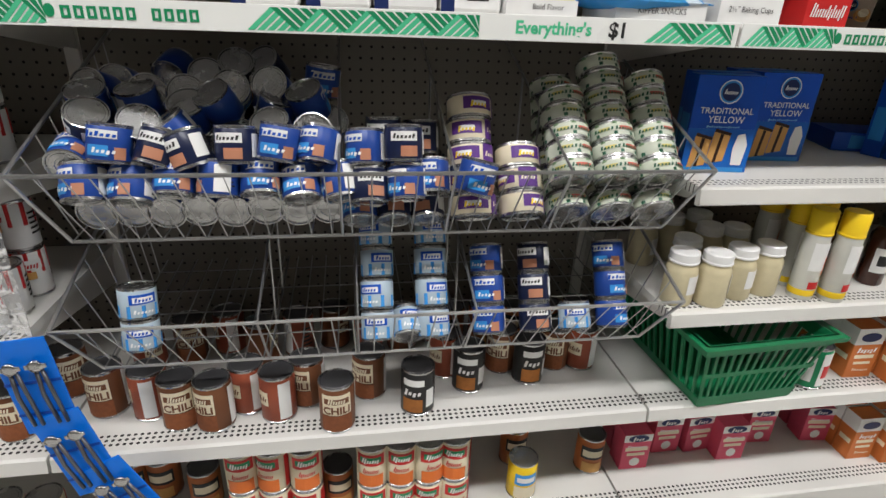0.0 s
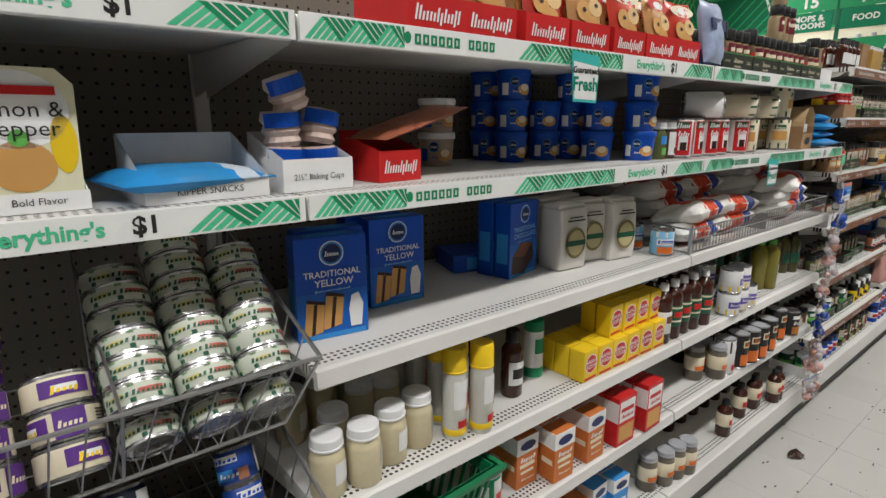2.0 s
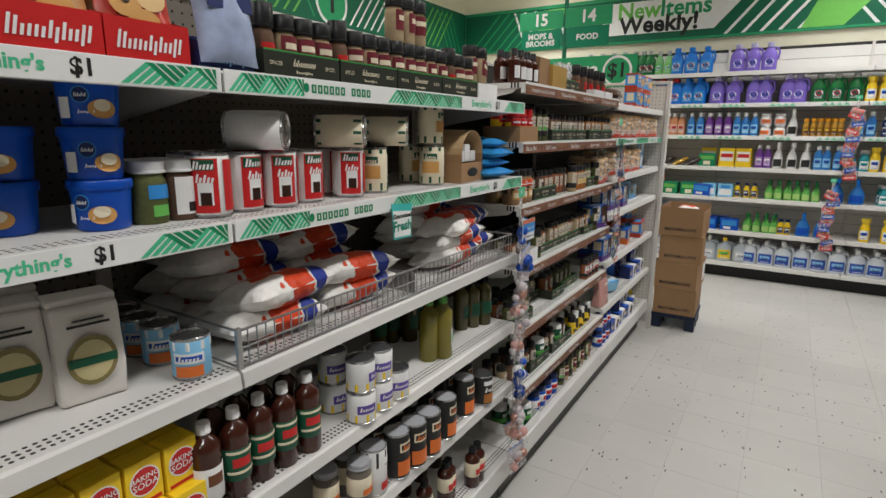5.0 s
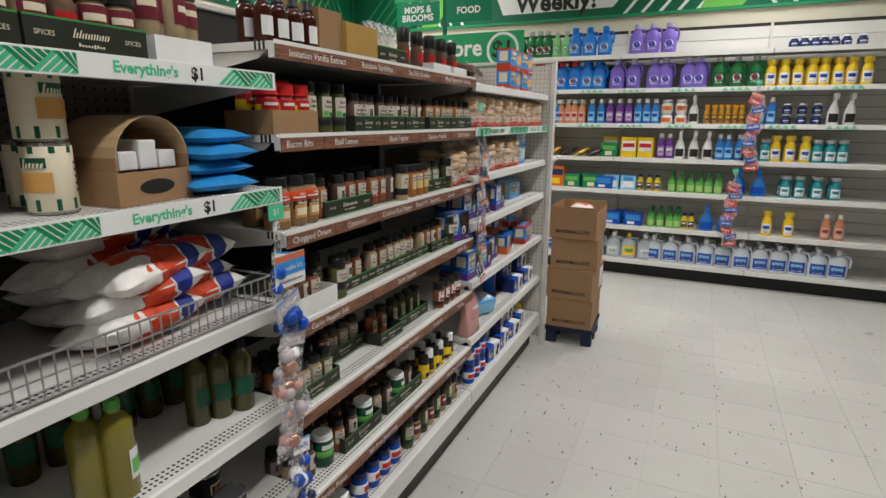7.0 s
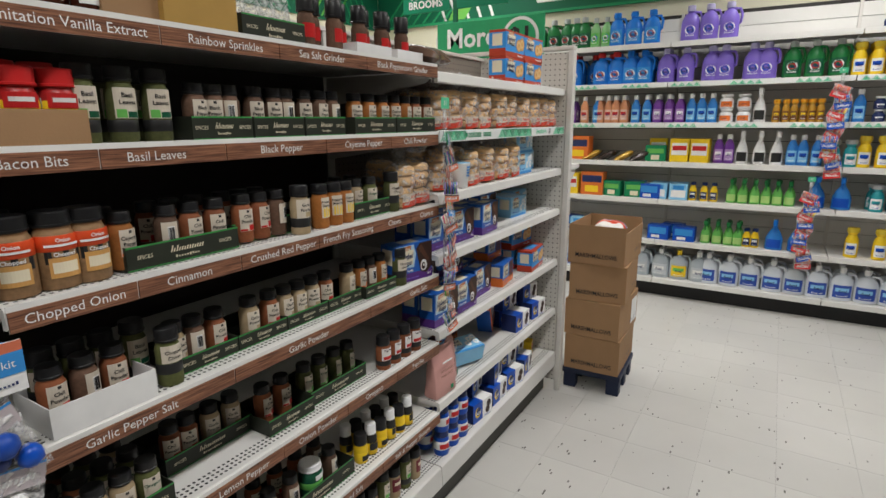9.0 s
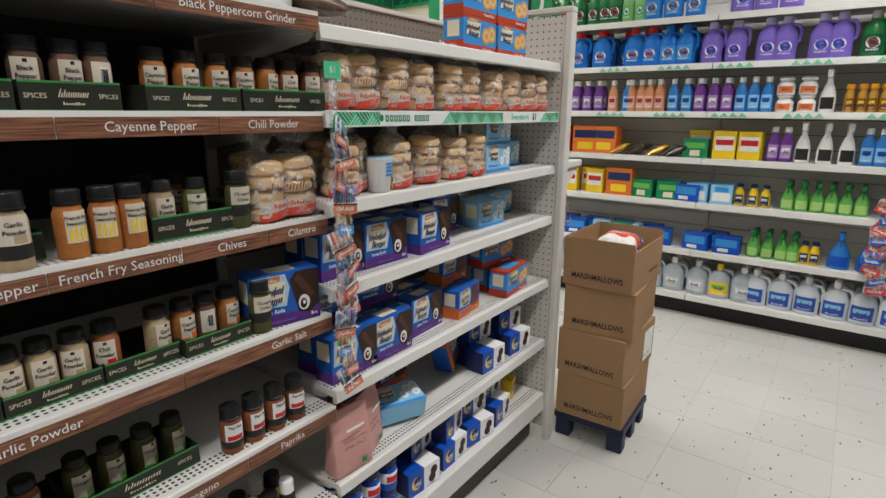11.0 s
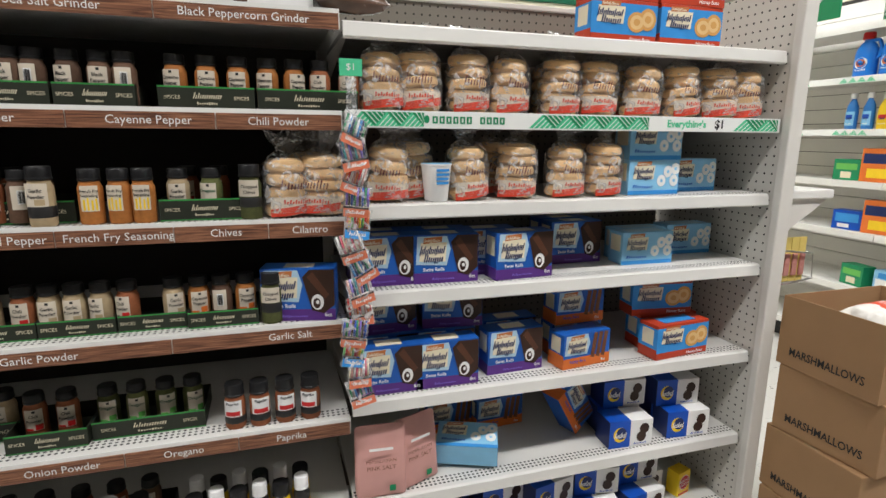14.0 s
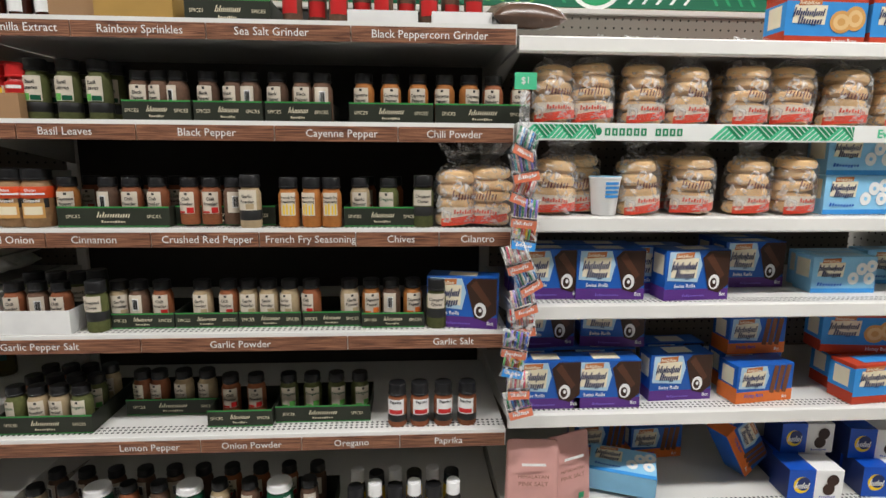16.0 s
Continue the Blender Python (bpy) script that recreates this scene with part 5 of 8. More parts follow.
# flour bag
t = thing("flour_bag", "white paper flour bag with a round gold and green mark", "bag", "flour bags")
bm = boxes((-0.05, -0.04, 0, 0.05, 0.04, 0.165), bevel=0.008)
bmesh.ops.subdivide_edges(bm, edges=bm.edges[:], cuts=2, use_grid_fill=True)
for v in bm.verts:
    v.co += Vector((noise.noise(v.co * 22), noise.noise(v.co * 22 + Vector((5, 0, 0))), 0)) * 0.004
    v.co.y -= 0.005 * math.sin(math.pi * min(1, max(0, v.co.z / 0.165))) if v.co.y < 0 else 0
part("bag", bm, mat("flour paper", (0.74, 0.71, 0.66), 0.7, 0, 0.06, 15, 0.3, 50), t, smooth=True)
part("mark", disc(0, 0.075, 0.036, 0.042, -0.0498), mat("olive gold print", (0.22, 0.18, 0.07), 0.6), t)
part("mark", disc(0, 0.075, 0.029, 0.034, -0.0506), mat("pale gold print", (0.52, 0.46, 0.24), 0.6), t)
part("mark", boxes((-0.034, -0.0522, 0.068, 0.034, -0.0512, 0.082)), DGREEN, t)
part("printed_name", boxes((-0.03, -0.0500, 0.133, 0.03, -0.0485, 0.137), (-0.022, -0.0500, 0.142, 0.022, -0.0480, 0.145)), BLACKPRINT, t)
part("folded_top", boxes((-0.049, -0.03, 0.163, 0.049, 0.03, 0.176), bevel=0.005), mat("flour paper", (0.74, 0.71, 0.66), 0.7), t)
keep("flour", t)
# bags of marshmallows
t = thing("marshmallow_bag", "clear bag of marshmallows with red and navy print", "bag", "marshmallow bags")
part("bag", pillow_bm(0.25, 0.165, 0.078, 18), BAG, t, smooth=True)
bm = scribble(0, 0, 0.095, 0.042, 6, 12, 0, 0.15, 0.45)
for q in bm.verts:
    q.co = Vector((-0.02 - q.co.z, q.co.x, 0.0765 - 2.2 * q.co.x ** 2))
part("brand_mark", bm, WHITE, t)
keep("mallow", t)
t = thing("snack_bag", "shiny blue snack bag with pale print", "bag", "snack bags")
part("bag", pillow_bm(0.20, 0.15, 0.04), BLUEBAG, t, smooth=True)
part("seal", boxes((0.098, -0.070, 0.016, 0.112, 0.070, 0.018)), BLUEBAG, t)
keep("bluebag", t)
# bag of bagels
for key, n, lab in (("bagels", 5, "bag of five stacked plain bagels with a red label"), ("bagels_short", 4, "bag of stacked bagels with a red label and loose film")):
    t = thing("bagel_bag", lab, "bread bag", "bagel bags")
    r = random.Random(n)
    z = 0.002
    for k in range(n):
        h = (0.0285 if n == 5 else 0.033) + r.uniform(-0.002, 0.002)
        bm = lathe([(0.022, h * 0.2), (0.034, 0), (0.048, h * 0.22), (0.0505, h * 0.5), (0.047, h * 0.82), (0.034, h), (0.014, h * 0.72)], 18, (1.0, 0.92))
        bmesh.ops.transform(bm, matrix=pose(r.uniform(-0.003, 0.003), r.uniform(-0.003, 0.003), z, r.uniform(-5, 5), r.uniform(-5, 5), r.uniform(0, 90)), verts=bm.verts)
        part("bagel", bm, BREAD, t, smooth=True)
        z += h * 0.95
    printed("label", [(arc(0.0535, -62, 66, 0.016, 0.046, squash=(1, 0.94)), PAPER), (arc(0.0540, -62, 66, 0.008, 0.026, slant=0.014, squash=(1, 0.94)), mat("bagel label red", (0.62, 0.06, 0.03), 0.35)),
                      (wrap(scribble(0.004, 0.036, 0.062, 0.010, 10, 3, 0, 0.1), 0.0556, 0.94), mat("bagel label red", (0.62, 0.06, 0.03), 0.35)),
                      (wrap(scribble(0.0, 0.074, 0.066, 0.022, 9, n, 0, 0.2, 0.62), 0.0562, 0.94), mat("maroon lettering", (0.12, 0.015, 0.02), 0.4))], t, "white and red printed label")
    top = z
    bm = lathe([(0.047, 0.003), (0.0550, 0.012), (0.0572, top * 0.5), (0.054, top * 0.90), (0.040, top + 0.006), (0.022, top + 0.016), (0.018, top + 0.022), (0.028, top + 0.034), (0.040, top + 0.046), (0.047, top + 0.056)], 30, (1, 0.95))
    for v in bm.verts:
        up = max(0.0, (v.co.z - top) / 0.056)
        a = math.atan2(v.co.y, v.co.x)
        v.co += Vector((noise.noise(v.co * 60), noise.noise(v.co * 60 + Vector((9, 0, 0))), 0)) * (0.002 + 0.010 * up)
        v.co.y *= 1 - 0.6 * up
        v.co.z += up * 0.010 * math.sin(3 * a + n)
    part("film", bm, FILM, t, "clear plastic film", smooth=True)
    keep(key, t)
# yoghurt-like cup
t = thing("noodle_cup", "white paper cup with blue print", "cup")
part("cup", lathe([(0.026, 0), (0.028, 0.002), (0.036, 0.085), (0.038, 0.086), (0.038, 0.089), (0.036, 0.090)], 22), WHITEPL, t, smooth=True)
for k in range(4):
    part("label_print", arc(0.0335 + 0.0008 * k, -30, 30 - 5 * (k % 2), 0.042 + 0.010 * k, 0.048 + 0.010 * k), SKYB, t)
part("lid", lathe([(0.037, 0.0895), (0.0375, 0.091)], 22), LBLUE, t)
keep("cup", t)
# pouch of salt
t = thing("salt_pouch", "pink paper stand-up pouch of salt", "pouch", "salt pouches")
bm = boxes((-0.065, -0.03, 0, 0.065, 0.03, 0.19), bevel=0.01)
bmesh.ops.subdivide_edges(bm, edges=bm.edges[:], cuts=2, use_grid_fill=True)
for v in bm.verts:
    k = max(0.12, 1 - (v.co.z / 0.2) ** 2)
    v.co.y *= k
    v.co += Vector((0, noise.noise(v.co * 18), 0)) * 0.005
part("pouch", bm, BLUSH, t, smooth=True)
for s, zz, sz in (("HIMALAYAN", 0.105, 0.014), ("PINK SALT", 0.085, 0.016)):
    part("printed_name", text_bm(s, sz, True, -0.0325, 0, zz), BROWN, t)
part("printed_bar", boxes((-0.03, -0.034, 0.135, 0.03, -0.033, 0.142)), WHITE, t)
part("printed_bar", boxes((0.02, -0.036, 0.02, 0.036, -0.035, 0.036)), GREEN, t)
keep("pouch", t)


# ---- section 1: soups, stews and wire baskets ----
ZC, ZBASE = FOOD[4] + 0.001, BASE + 0.001
for k, (x, y) in enumerate(at_chili):
    put("chili_red" if k in (1, 4, 5, 9, 12) else "chili", x, y, ZC, rng.uniform(-40, 40))
for x, y in at_black_can:
    put("black_can", x, y, ZC, rng.uniform(-20, 20))
for k in range(9):
    put("chili" if k % 2 else "chili_red", -0.42 + 0.085 * k, 1.13 + 0.03 * (k % 3), ZC, rng.uniform(-90, 90))
for k in range(5):
    put("orange_can", 0.3 + 0.085 * k, 1.16, ZC, rng.uniform(-60, 60))
for x, y in at_pasta_can:
    put("pasta_can", x, y, ZBASE, rng.uniform(-25, 25))
    put("pasta_can", x, y, ZBASE + 0.1105, rng.uniform(-25, 25))
for x, y in at_orange_can:
    put("orange_can", x, y, ZBASE, rng.uniform(-25, 25))
for x, y in at_spag:
    put("spaghetti_can", x, y, ZBASE)
    put("orange_can", x + 0.01, y + 0.11, ZBASE)
    put("spaghetti_can", x + 0.01, y + 0.11, ZBASE + 0.1105)
# soups of the section beside it
for z in (0.785, 1.055):
    for k in range(4):
        for j in range(3):
            put("soup_can", -0.58 - 0.075 * k, 0.90 + 0.08 * j, z + 0.001, rng.uniform(-50, 50))
            if (k + j) % 2 == 0:
                put("soup_can", -0.58 - 0.075 * k, 0.90 + 0.08 * j, z + 0.1015, rng.uniform(-50, 50))
for k in range(4):
    put("chili", -0.60 - 0.08 * k, 0.93 + 0.03 * (k % 2), ZC, rng.uniform(-50, 50))
    put("pasta_can", -0.62 - 0.08 * k, 0.95, ZBASE, rng.uniform(-50, 50))


def wire_basket(zb, zr, dividers, lab):
    """A dump basket of welded wire that hangs from the back panel, its front raked outwards."""
    t = thing("wire_basket", lab, "wire basket", "dump baskets")
    xa, xb, yb, yr, yk = -0.43, 0.69, 0.88, 0.80, YB - 0.02
    zk, zt = zb + 0.03, zr + 0.18
    part("rim", tube([[(xa, yr, zr), (xb, yr, zr)], [(xa, yr, zr), (xa, yk, zt)], [(xb, yr, zr), (xb, yk, zt)]], 0.0035), CHROME, t)
    part("bottom_rod", tube([[(xa + 0.03, yb, zb), (xb - 0.03, yb, zb)], [(xa + 0.03, yb, zb), (xa, yr, zr)], [(xb - 0.03, yb, zb), (xb, yr, zr)]], 0.0032), CHROME, t)
    rods = []
    n = 30
    for i in range(n + 1):
        x = xa + 0.03 + (xb - xa - 0.06) * i / n
        rods.append([(xa + (xb - xa) * i / n, yr, zr), (x, yb, zb), (x, yk, zk)])
    ob = part("grid", tube(rods, 0.0014, 4), CHROME, t)
    ob["kind"] = "stuff"
    cross = [[(xa + 0.03, y, zb + (zk - zb) * (y - yb) / (yk - yb)), (xb - 0.03, y, zb + (zk - zb) * (y - yb) / (yk - yb))] for y in (0.96, 1.05, 1.14, 1.23)]
    ob = part("cross_wire", tube(cross, 0.0016, 4), CHROME, t)
    ob["kind"] = "stuff"
    for x in (xa, xb):
        lines = []
        for k in range(1, 9):
            f = k / 9
            y0 = yr + (yk - yr) * f
            lines.append([(x, y0, zr + (zt - zr) * f), (x + (0.03 if x < 0 else -0.03), yb + (yk - yb) * max(0, f - 0.05), zb + 0.03 * f)])
        ob = part("side_grid", tube(lines, 0.0014, 4), CHROME, t)
        ob["kind"] = "stuff"
    for x in dividers:
        part("divider", tube([[(x, yr, zr), (x, yb, zb), (x, yk, zk)], [(x, yr, zr), (x, yk, zt)], [(x, 1.0, zr + 0.075), (x, 1.0, zb + 0.01)], [(x, 1.13, zr + 0.125), (x, 1.13, zb + 0.02)]], 0.0025, 5), CHROME, t)
    return t


wire_basket(0.965, 1.10, (0.042, 0.228, 0.427), "grey wire dump basket heaped with small tins")
wire_basket(0.712, 0.84, (-0.106, 0.064, 0.279), "grey wire dump basket, half empty")
# heap of small blue tins: two front rows leaning back, then a loose pile
for k in range(8):
    put("blue_can", -0.365 + 0.055 * k, 0.905, 1.003 + 0.003 * (k % 2), rng.uniform(-180, 180), -74)
for k in range(7):
    put("blue_can", -0.362 + 0.068 * k, 0.868, 1.040 + rng.uniform(-0.006, 0.006), rng.uniform(-90, 60), rng.uniform(-40, -18), rng.uniform(-9, 9))
for k in range(7):
    put(rng.choice(("blue_can", "blue_can_dark")), -0.38 + 0.064 * k, 0.875, 1.09 + rng.uniform(-0.01, 0.012), rng.uniform(-70, 70), rng.choice((-25, -15, -70, 15)), rng.uniform(-25, 25))
for row, (y, z, n) in enumerate(((0.945, 1.115, 6), (1.01, 1.14, 6), (1.07, 1.175, 6), (1.14, 1.19, 5), (1.02, 1.06, 6), (1.10, 1.10, 6), (1.18, 1.10, 5), (1.20, 1.02, 5), (0.97, 1.03, 6))):
    for k in range(n):
        put(rng.choice(("blue_can", "blue_can_dark", "blue_can")), -0.365 + 0.073 * k + rng.uniform(-0.012, 0.012), y, z + rng.uniform(-0.012, 0.014), rng.uniform(-180, 180), rng.choice((0, 35, -75, 60, 75, 20)) + rng.uniform(-12, 12), rng.uniform(-35, 35))
for x, y, z, rx in ((0.075, 0.892, 0.985, -42), (0.135, 0.892, 0.985, -42), (0.195, 0.892, 0.985, -42), (0.09, 0.858, 1.03, -30), (0.155, 0.86, 1.035, -25), (0.20, 0.875, 1.04, -30), (0.15, 0.875, 1.10, -15), (0.085, 0.885, 1.09, -20), (0.09, 0.96, 1.02, -10), (0.16, 0.96, 1.03, -10), (0.12, 0.95, 1.10, -10), (0.19, 0.97, 1.09, -15), (0.13, 1.04, 1.05, 0)):
    put(rng.choice(("blue_can", "blue_can_dark")), x, y, z, rng.uniform(-30, 30), rx)


def lean_stack(key, x, y, z, n, h, tilt, jitter=0.002):
    """Tins stacked along a line that leans back against the basket."""
    for k in range(n):
        put(key, x + rng.uniform(-jitter, jitter), y, z, rng.uniform(-60, 60) if n < 5 else rng.uniform(-25, 35), -tilt, 0, 0.004 + k * (h + 0.0006))


lean_stack("purple_can", 0.28, 0.885, 0.985, 5, 0.045, 28)
lean_stack("purple_can", 0.375, 0.885, 0.985, 3, 0.045, 32)
put("blue_can", 0.265, 0.84, 1.05, 20, -12, 15)
for x, n in ((0.472, 5), (0.56, 7), (0.645, 6)):
    lean_stack("tuna_can", x, 0.895, 0.985, 2, 0.036, 48)
    lean_stack("tuna_can", x - 0.01, 0.875, 1.055, n, 0.036, 40)
lean_stack("tuna_can", 0.465, 0.96, 1.02, 6, 0.036, 30)
# lower basket
for x, key, n in ((0.105, "white_can", 4), (0.215, "white_can", 4), (0.33, "blue_can", 3), (0.43, "blue_can_dark", 3), (0.60, "blue_can", 3)):
    lean_stack(key, x, 0.885, 0.732, n, 0.061, 28)
put("white_can", 0.165, 0.89, 0.735, 10, -55)
put("white_can", 0.515, 0.885, 0.735, -15, -30)
put("white_can", -0.335, 0.90, 0.74, 15, -12)
put("white_can", -0.335, 0.90, 0.74, 35, -12, 0, 0.062)

# ---- section 2: baking ----
Z1, Z2, ZD, ZJ = FOOD[0] + 0.001, FOOD[1] + 0.001, FOOD[2] + 0.001, FOOD[3] + 0.001
(x, y), (x2, y2), (x3, y3), (x4, y4) = at_cake
put("cake_yellow", x, y, ZD, -8)
put("cake_yellow", x + 0.03, y + 0.06, ZD, -8)
put("cake_yellow", x2, y2, ZD, -4)
put("cake_yellow", x2 - 0.02, y2 + 0.06, ZD, -4)
put("cake_yellow", x3 - 0.02, 1.16, ZD + 0.002, 25, 0, 0).matrix_basis = pose(1.26, 1.20, ZD + 0.024, 90, 0, 72)
put("cake_choc", x4, y4, ZD, 12)
put("cake_choc", x4 - 0.012, y4 + 0.05, ZD, 12)
for x, y in at_flour:
    put("flour", x, y, ZD, rng.uniform(-16, -4))
put("flour", 1.56, 1.12, ZD, 4)
put("flour", 1.67, 1.14, ZD, -4)
for x, y in at_crema5:
    put("crema_can", x, y, ZD, rng.uniform(-55, -15))
for x, y in at_jam:
    put("jam", x, y, ZJ, rng.uniform(-30, 30))
for x, y in ((0.76, 1.10), (0.84, 1.12), (0.92, 1.13), (0.74, 0.90)):
    put("jam", x, y, ZJ, rng.uniform(-30, 30))
for x, y in at_spraycan[:3]:
    put("spraycan", x, y, ZJ, rng.uniform(-20, 20))
for x, y in ((1.10, 0.96), (1.04, 1.04), (1.11, 1.05), (1.17, 1.10)):
    put("spraycan", x, y, ZJ, rng.uniform(-60, 60))
(x, y), (x2, y2) = at_dark_bottle
put("coffee_bottle", x, y, ZJ)
put("coffee_bottle", x - 0.03, y + 0.09, ZJ, 40)
put("green_bottle", x2, y2, ZJ)
for k in range(6):
    x = 1.475 + 0.067 * k
    for j in range(3):
        put("soda", x, 0.885 + 0.048 * j, ZJ, rng.uniform(-3, 3))
    if k > 1:
        put("soda", x, 0.905, ZJ + 0.0858, rng.uniform(-5, 5))
        put("soda", x, 0.955, ZJ + 0.0858, rng.uniform(-5, 5))
for k, (x, y) in enumerate(at_sugar_a):
    for j in range(3):
        put("sugar_red" if k > 2 else "sugar", x, y + 0.055 * j, FOOD[4] + 0.001, rng.uniform(-4, 4))
for k, (x, y) in enumerate(at_sugar_b):
    for j in range(2):
        put("sugar_blue" if k > 1 else "sugar", x, y + 0.055 * j, ZBASE, rng.uniform(-4, 4))
for x, y in at_pink:
    put("pink_sugar", x, y, ZBASE, rng.uniform(-8, 8))
    put("pink_sugar", x + 0.01, y + 0.075, ZBASE, rng.uniform(-8, 8))
for x, y in at_green_can:
    put("green_can", x + 0.01, y + 0.03, ZC)


# shopping basket
t = thing("shopping_basket", "dark green plastic shopping basket resting on the shelf", "basket")
W, D, HB = 0.24, 0.34, 0.185


def taper(x, y, z):
    k = 1 + 0.34 * z / HB
    return Vector((x * k, y * (1 + 0.2 * z / HB), z))


def slab(x0, y0, z0, x1, y1, z1):
    bm = boxes((x0, y0, z0, x1, y1, z1))
    for v in bm.verts:
        v.co = taper(*v.co)
    return bm


part("floor_panel", slab(-W / 2, -D / 2, 0, W / 2, D / 2, 0.004), BASKET, t)
part("lower_band", slab(-W / 2, -D / 2, 0.004, W / 2, -D / 2 + 0.004, 0.03), BASKET, t)
part("middle_band", slab(-W / 2, -D / 2, 0.09, W / 2, -D / 2 + 0.004, 0.102), BASKET, t)
part("upper_band", slab(-W / 2, -D / 2, 0.155, W / 2, -D / 2 + 0.004, HB), BASKET, t)
part("back_wall", slab(-W / 2, D / 2 - 0.004, 0.004, W / 2, D / 2, HB), BASKET, t)
for k in range(15):
    x = -W / 2 + 0.004 + k * (W - 0.012) / 14
    part("front_slat", slab(x - 0.003, -D / 2 + 0.0002, 0.03, x + 0.003, -D / 2 + 0.0038, 0.155), BASKET, t)
for sx in (-1, 1):
    for k in range(13):
        y = -D / 2 + 0.02 + k * (D - 0.04) / 12
        part("side_slat", slab(sx * W / 2 - 0.002, y - 0.004, 0.028, sx * W / 2 + 0.002, y + 0.004, 0.156), BASKET, t)
    part("side_band", slab(sx * W / 2 - 0.0025, -D / 2, 0.004, sx * W / 2 + 0.0025, D / 2, 0.028), BASKET, t)
    part("side_band", slab(sx * W / 2 - 0.0025, -D / 2, 0.156, sx * W / 2 + 0.0025, D / 2, HB), BASKET, t)
bm = bmesh.new()
for a in ((-W / 2 - 0.012, -D / 2 - 0.012, W / 2 + 0.012, -D / 2 + 0.006), (-W / 2 - 0.012, D / 2 - 0.006, W / 2 + 0.012, D / 2 + 0.012), (-W / 2 - 0.012, -D / 2 + 0.006, -W / 2 + 0.006, D / 2 - 0.006), (W / 2 - 0.006, -D / 2 + 0.006, W / 2 + 0.012, D / 2 - 0.006)):
    b2 = slab(a[0], a[1], HB - 0.012, a[2], a[3], HB)
    me = bpy.data.meshes.new("tmp")
    b2.to_mesh(me)
    b2.free()
    bm.from_mesh(me)
    bpy.data.meshes.remove(me)
part("rim", bm, BASKET, t)
t.matrix_basis = pose(0.925, 1.015, FOOD[4] + 0.001, 0, 0, 3)

# cans, bottles of section 3
for x, y in at_syrup5:
    put("syrup", x, y, ZJ, rng.uniform(-20, 20))
    put("syrup", x + 0.005, y + 0.075, ZJ, rng.uniform(-20, 20))
put("syrup_white", at_syrup5[0][0] - 0.065, 0.885, ZJ, 10)
for k, (x, y) in enumerate(at_milk_can):
    put("milk_can", x, y, ZJ, rng.uniform(-60, 0))
    if k < 3:
        put("milk_can", x, y, ZJ + 0.0826, rng.uniform(-30, 30))
    put("milk_can", x + 0.01, y + 0.09, ZJ, rng.uniform(-30, 30))
for k, (x, y) in enumerate(at_oil):
    put("oil" if k < 2 else "oil_dark", x, min(y, 1.1), ZJ, rng.uniform(-30, 30))
for k in range(6):
    put("oil_dark", 2.66 + 0.07 * k, 1.12, ZJ, rng.uniform(-30, 30))
for k, (x, y) in enumerate(at_creamer5):
    put(("creamer_jar", "white_tin", "cocoa_can", "cocoa_can", "cocoa_can", "cocoa_can", "cocoa_can", "black_can")[k], x, y, FOOD[4] + 0.001, rng.uniform(-20, 20))
    put("cocoa_can", x + 0.01, y + 0.09, FOOD[4] + 0.001, rng.uniform(-20, 20))
for x, y in at_creamer[:2]:
    put("creamer_jar", x, y - 0.02, FOOD[4] + 0.001, rng.uniform(-20, 20))
for x, y in at_bread_jar:
    put("creamer_jar", x, y, ZBASE, rng.uniform(-20, 20))
for x, y in at_sauce_low + at_low5:
    put("sauce", x, y, ZBASE, rng.uniform(-30, 30))
for k in range(7):
    put("sauce", 2.30 + 0.1 * k, 1.05, ZBASE, rng.uniform(-30, 30))


# ---- shelf 2 from the top ----
def open_tray(label, x, y, z, w, d, h, front, m, rz=0, words=(), band=None):
    t = thing("display_tray", label, "tray", "display trays")
    bm = tray_bm(w, d, front, front)
    part("tray", bm, m, t)
    part("back_flap", poly([(-w / 2, front), (w / 2, front), (w / 2 * 0.96, h), (-w / 2 * 0.96, h)], d / 2, 0.002), m, t)
    for s in (-1, 1):
        bm = bmesh.new()
        for dx in (0, 0.002):
            bm.faces.new([bm.verts.new((s * (w / 2 - 0.001) - s * dx, yy, zz)) for yy, zz in ((-d / 2, front), (d / 2, front), (d / 2, h))])
        part("side_flap", bm, m, t)
    if band:
        part("printed_band", scribble(0, front * 0.5, w * 0.78, front * 0.42, 13, 8, -d / 2 - 0.0012, 0.2, 0.45), band, t)["kind"] = "stuff"
    for s, size, dz, pm in words:
        part("printed_name", text_bm(s, size, True, -d / 2 - 0.0012, 0, dz), pm, t)
    t.matrix_basis = pose(x, y, z, 0, 0, rz)
    return t


tx = [p[0] for p in at_t2box]
for dx in (-0.32, -0.21, -0.105, 0.0):
    for k in range(2):
        put("luncheon", tx[0] + dx, 0.93, Z2 + 0.083 * k, rng.uniform(-2, 2))
# pouch of lemon and pepper fish in its tray
t = thing("fish_pouch_display", "white display tray with a lemon and pepper pouch card", "display")
part("tray", tray_bm(0.125, 0.07, 0.06, 0.02), WHITE, t)
bm = poly([(-0.058, 0.012), (0.058, 0.012), (0.062, 0.15), (0.045, 0.168), (-0.045, 0.168), (-0.062, 0.15)], -0.018, 0.012)
part("pouch", bm, mat("lemon pouch print", (0.72, 0.70, 0.50), 0.3), t)
part("printed_panel", disc(0.0, 0.12, 0.054, 0.045, -0.0302), WHITE, t)
part("printed_picture", disc(0.0, 0.055, 0.034, 0.030, -0.0302), TAN, t)
part("printed_picture", disc(0.044, 0.08, 0.014, 0.035, -0.0302), YELLOW, t)
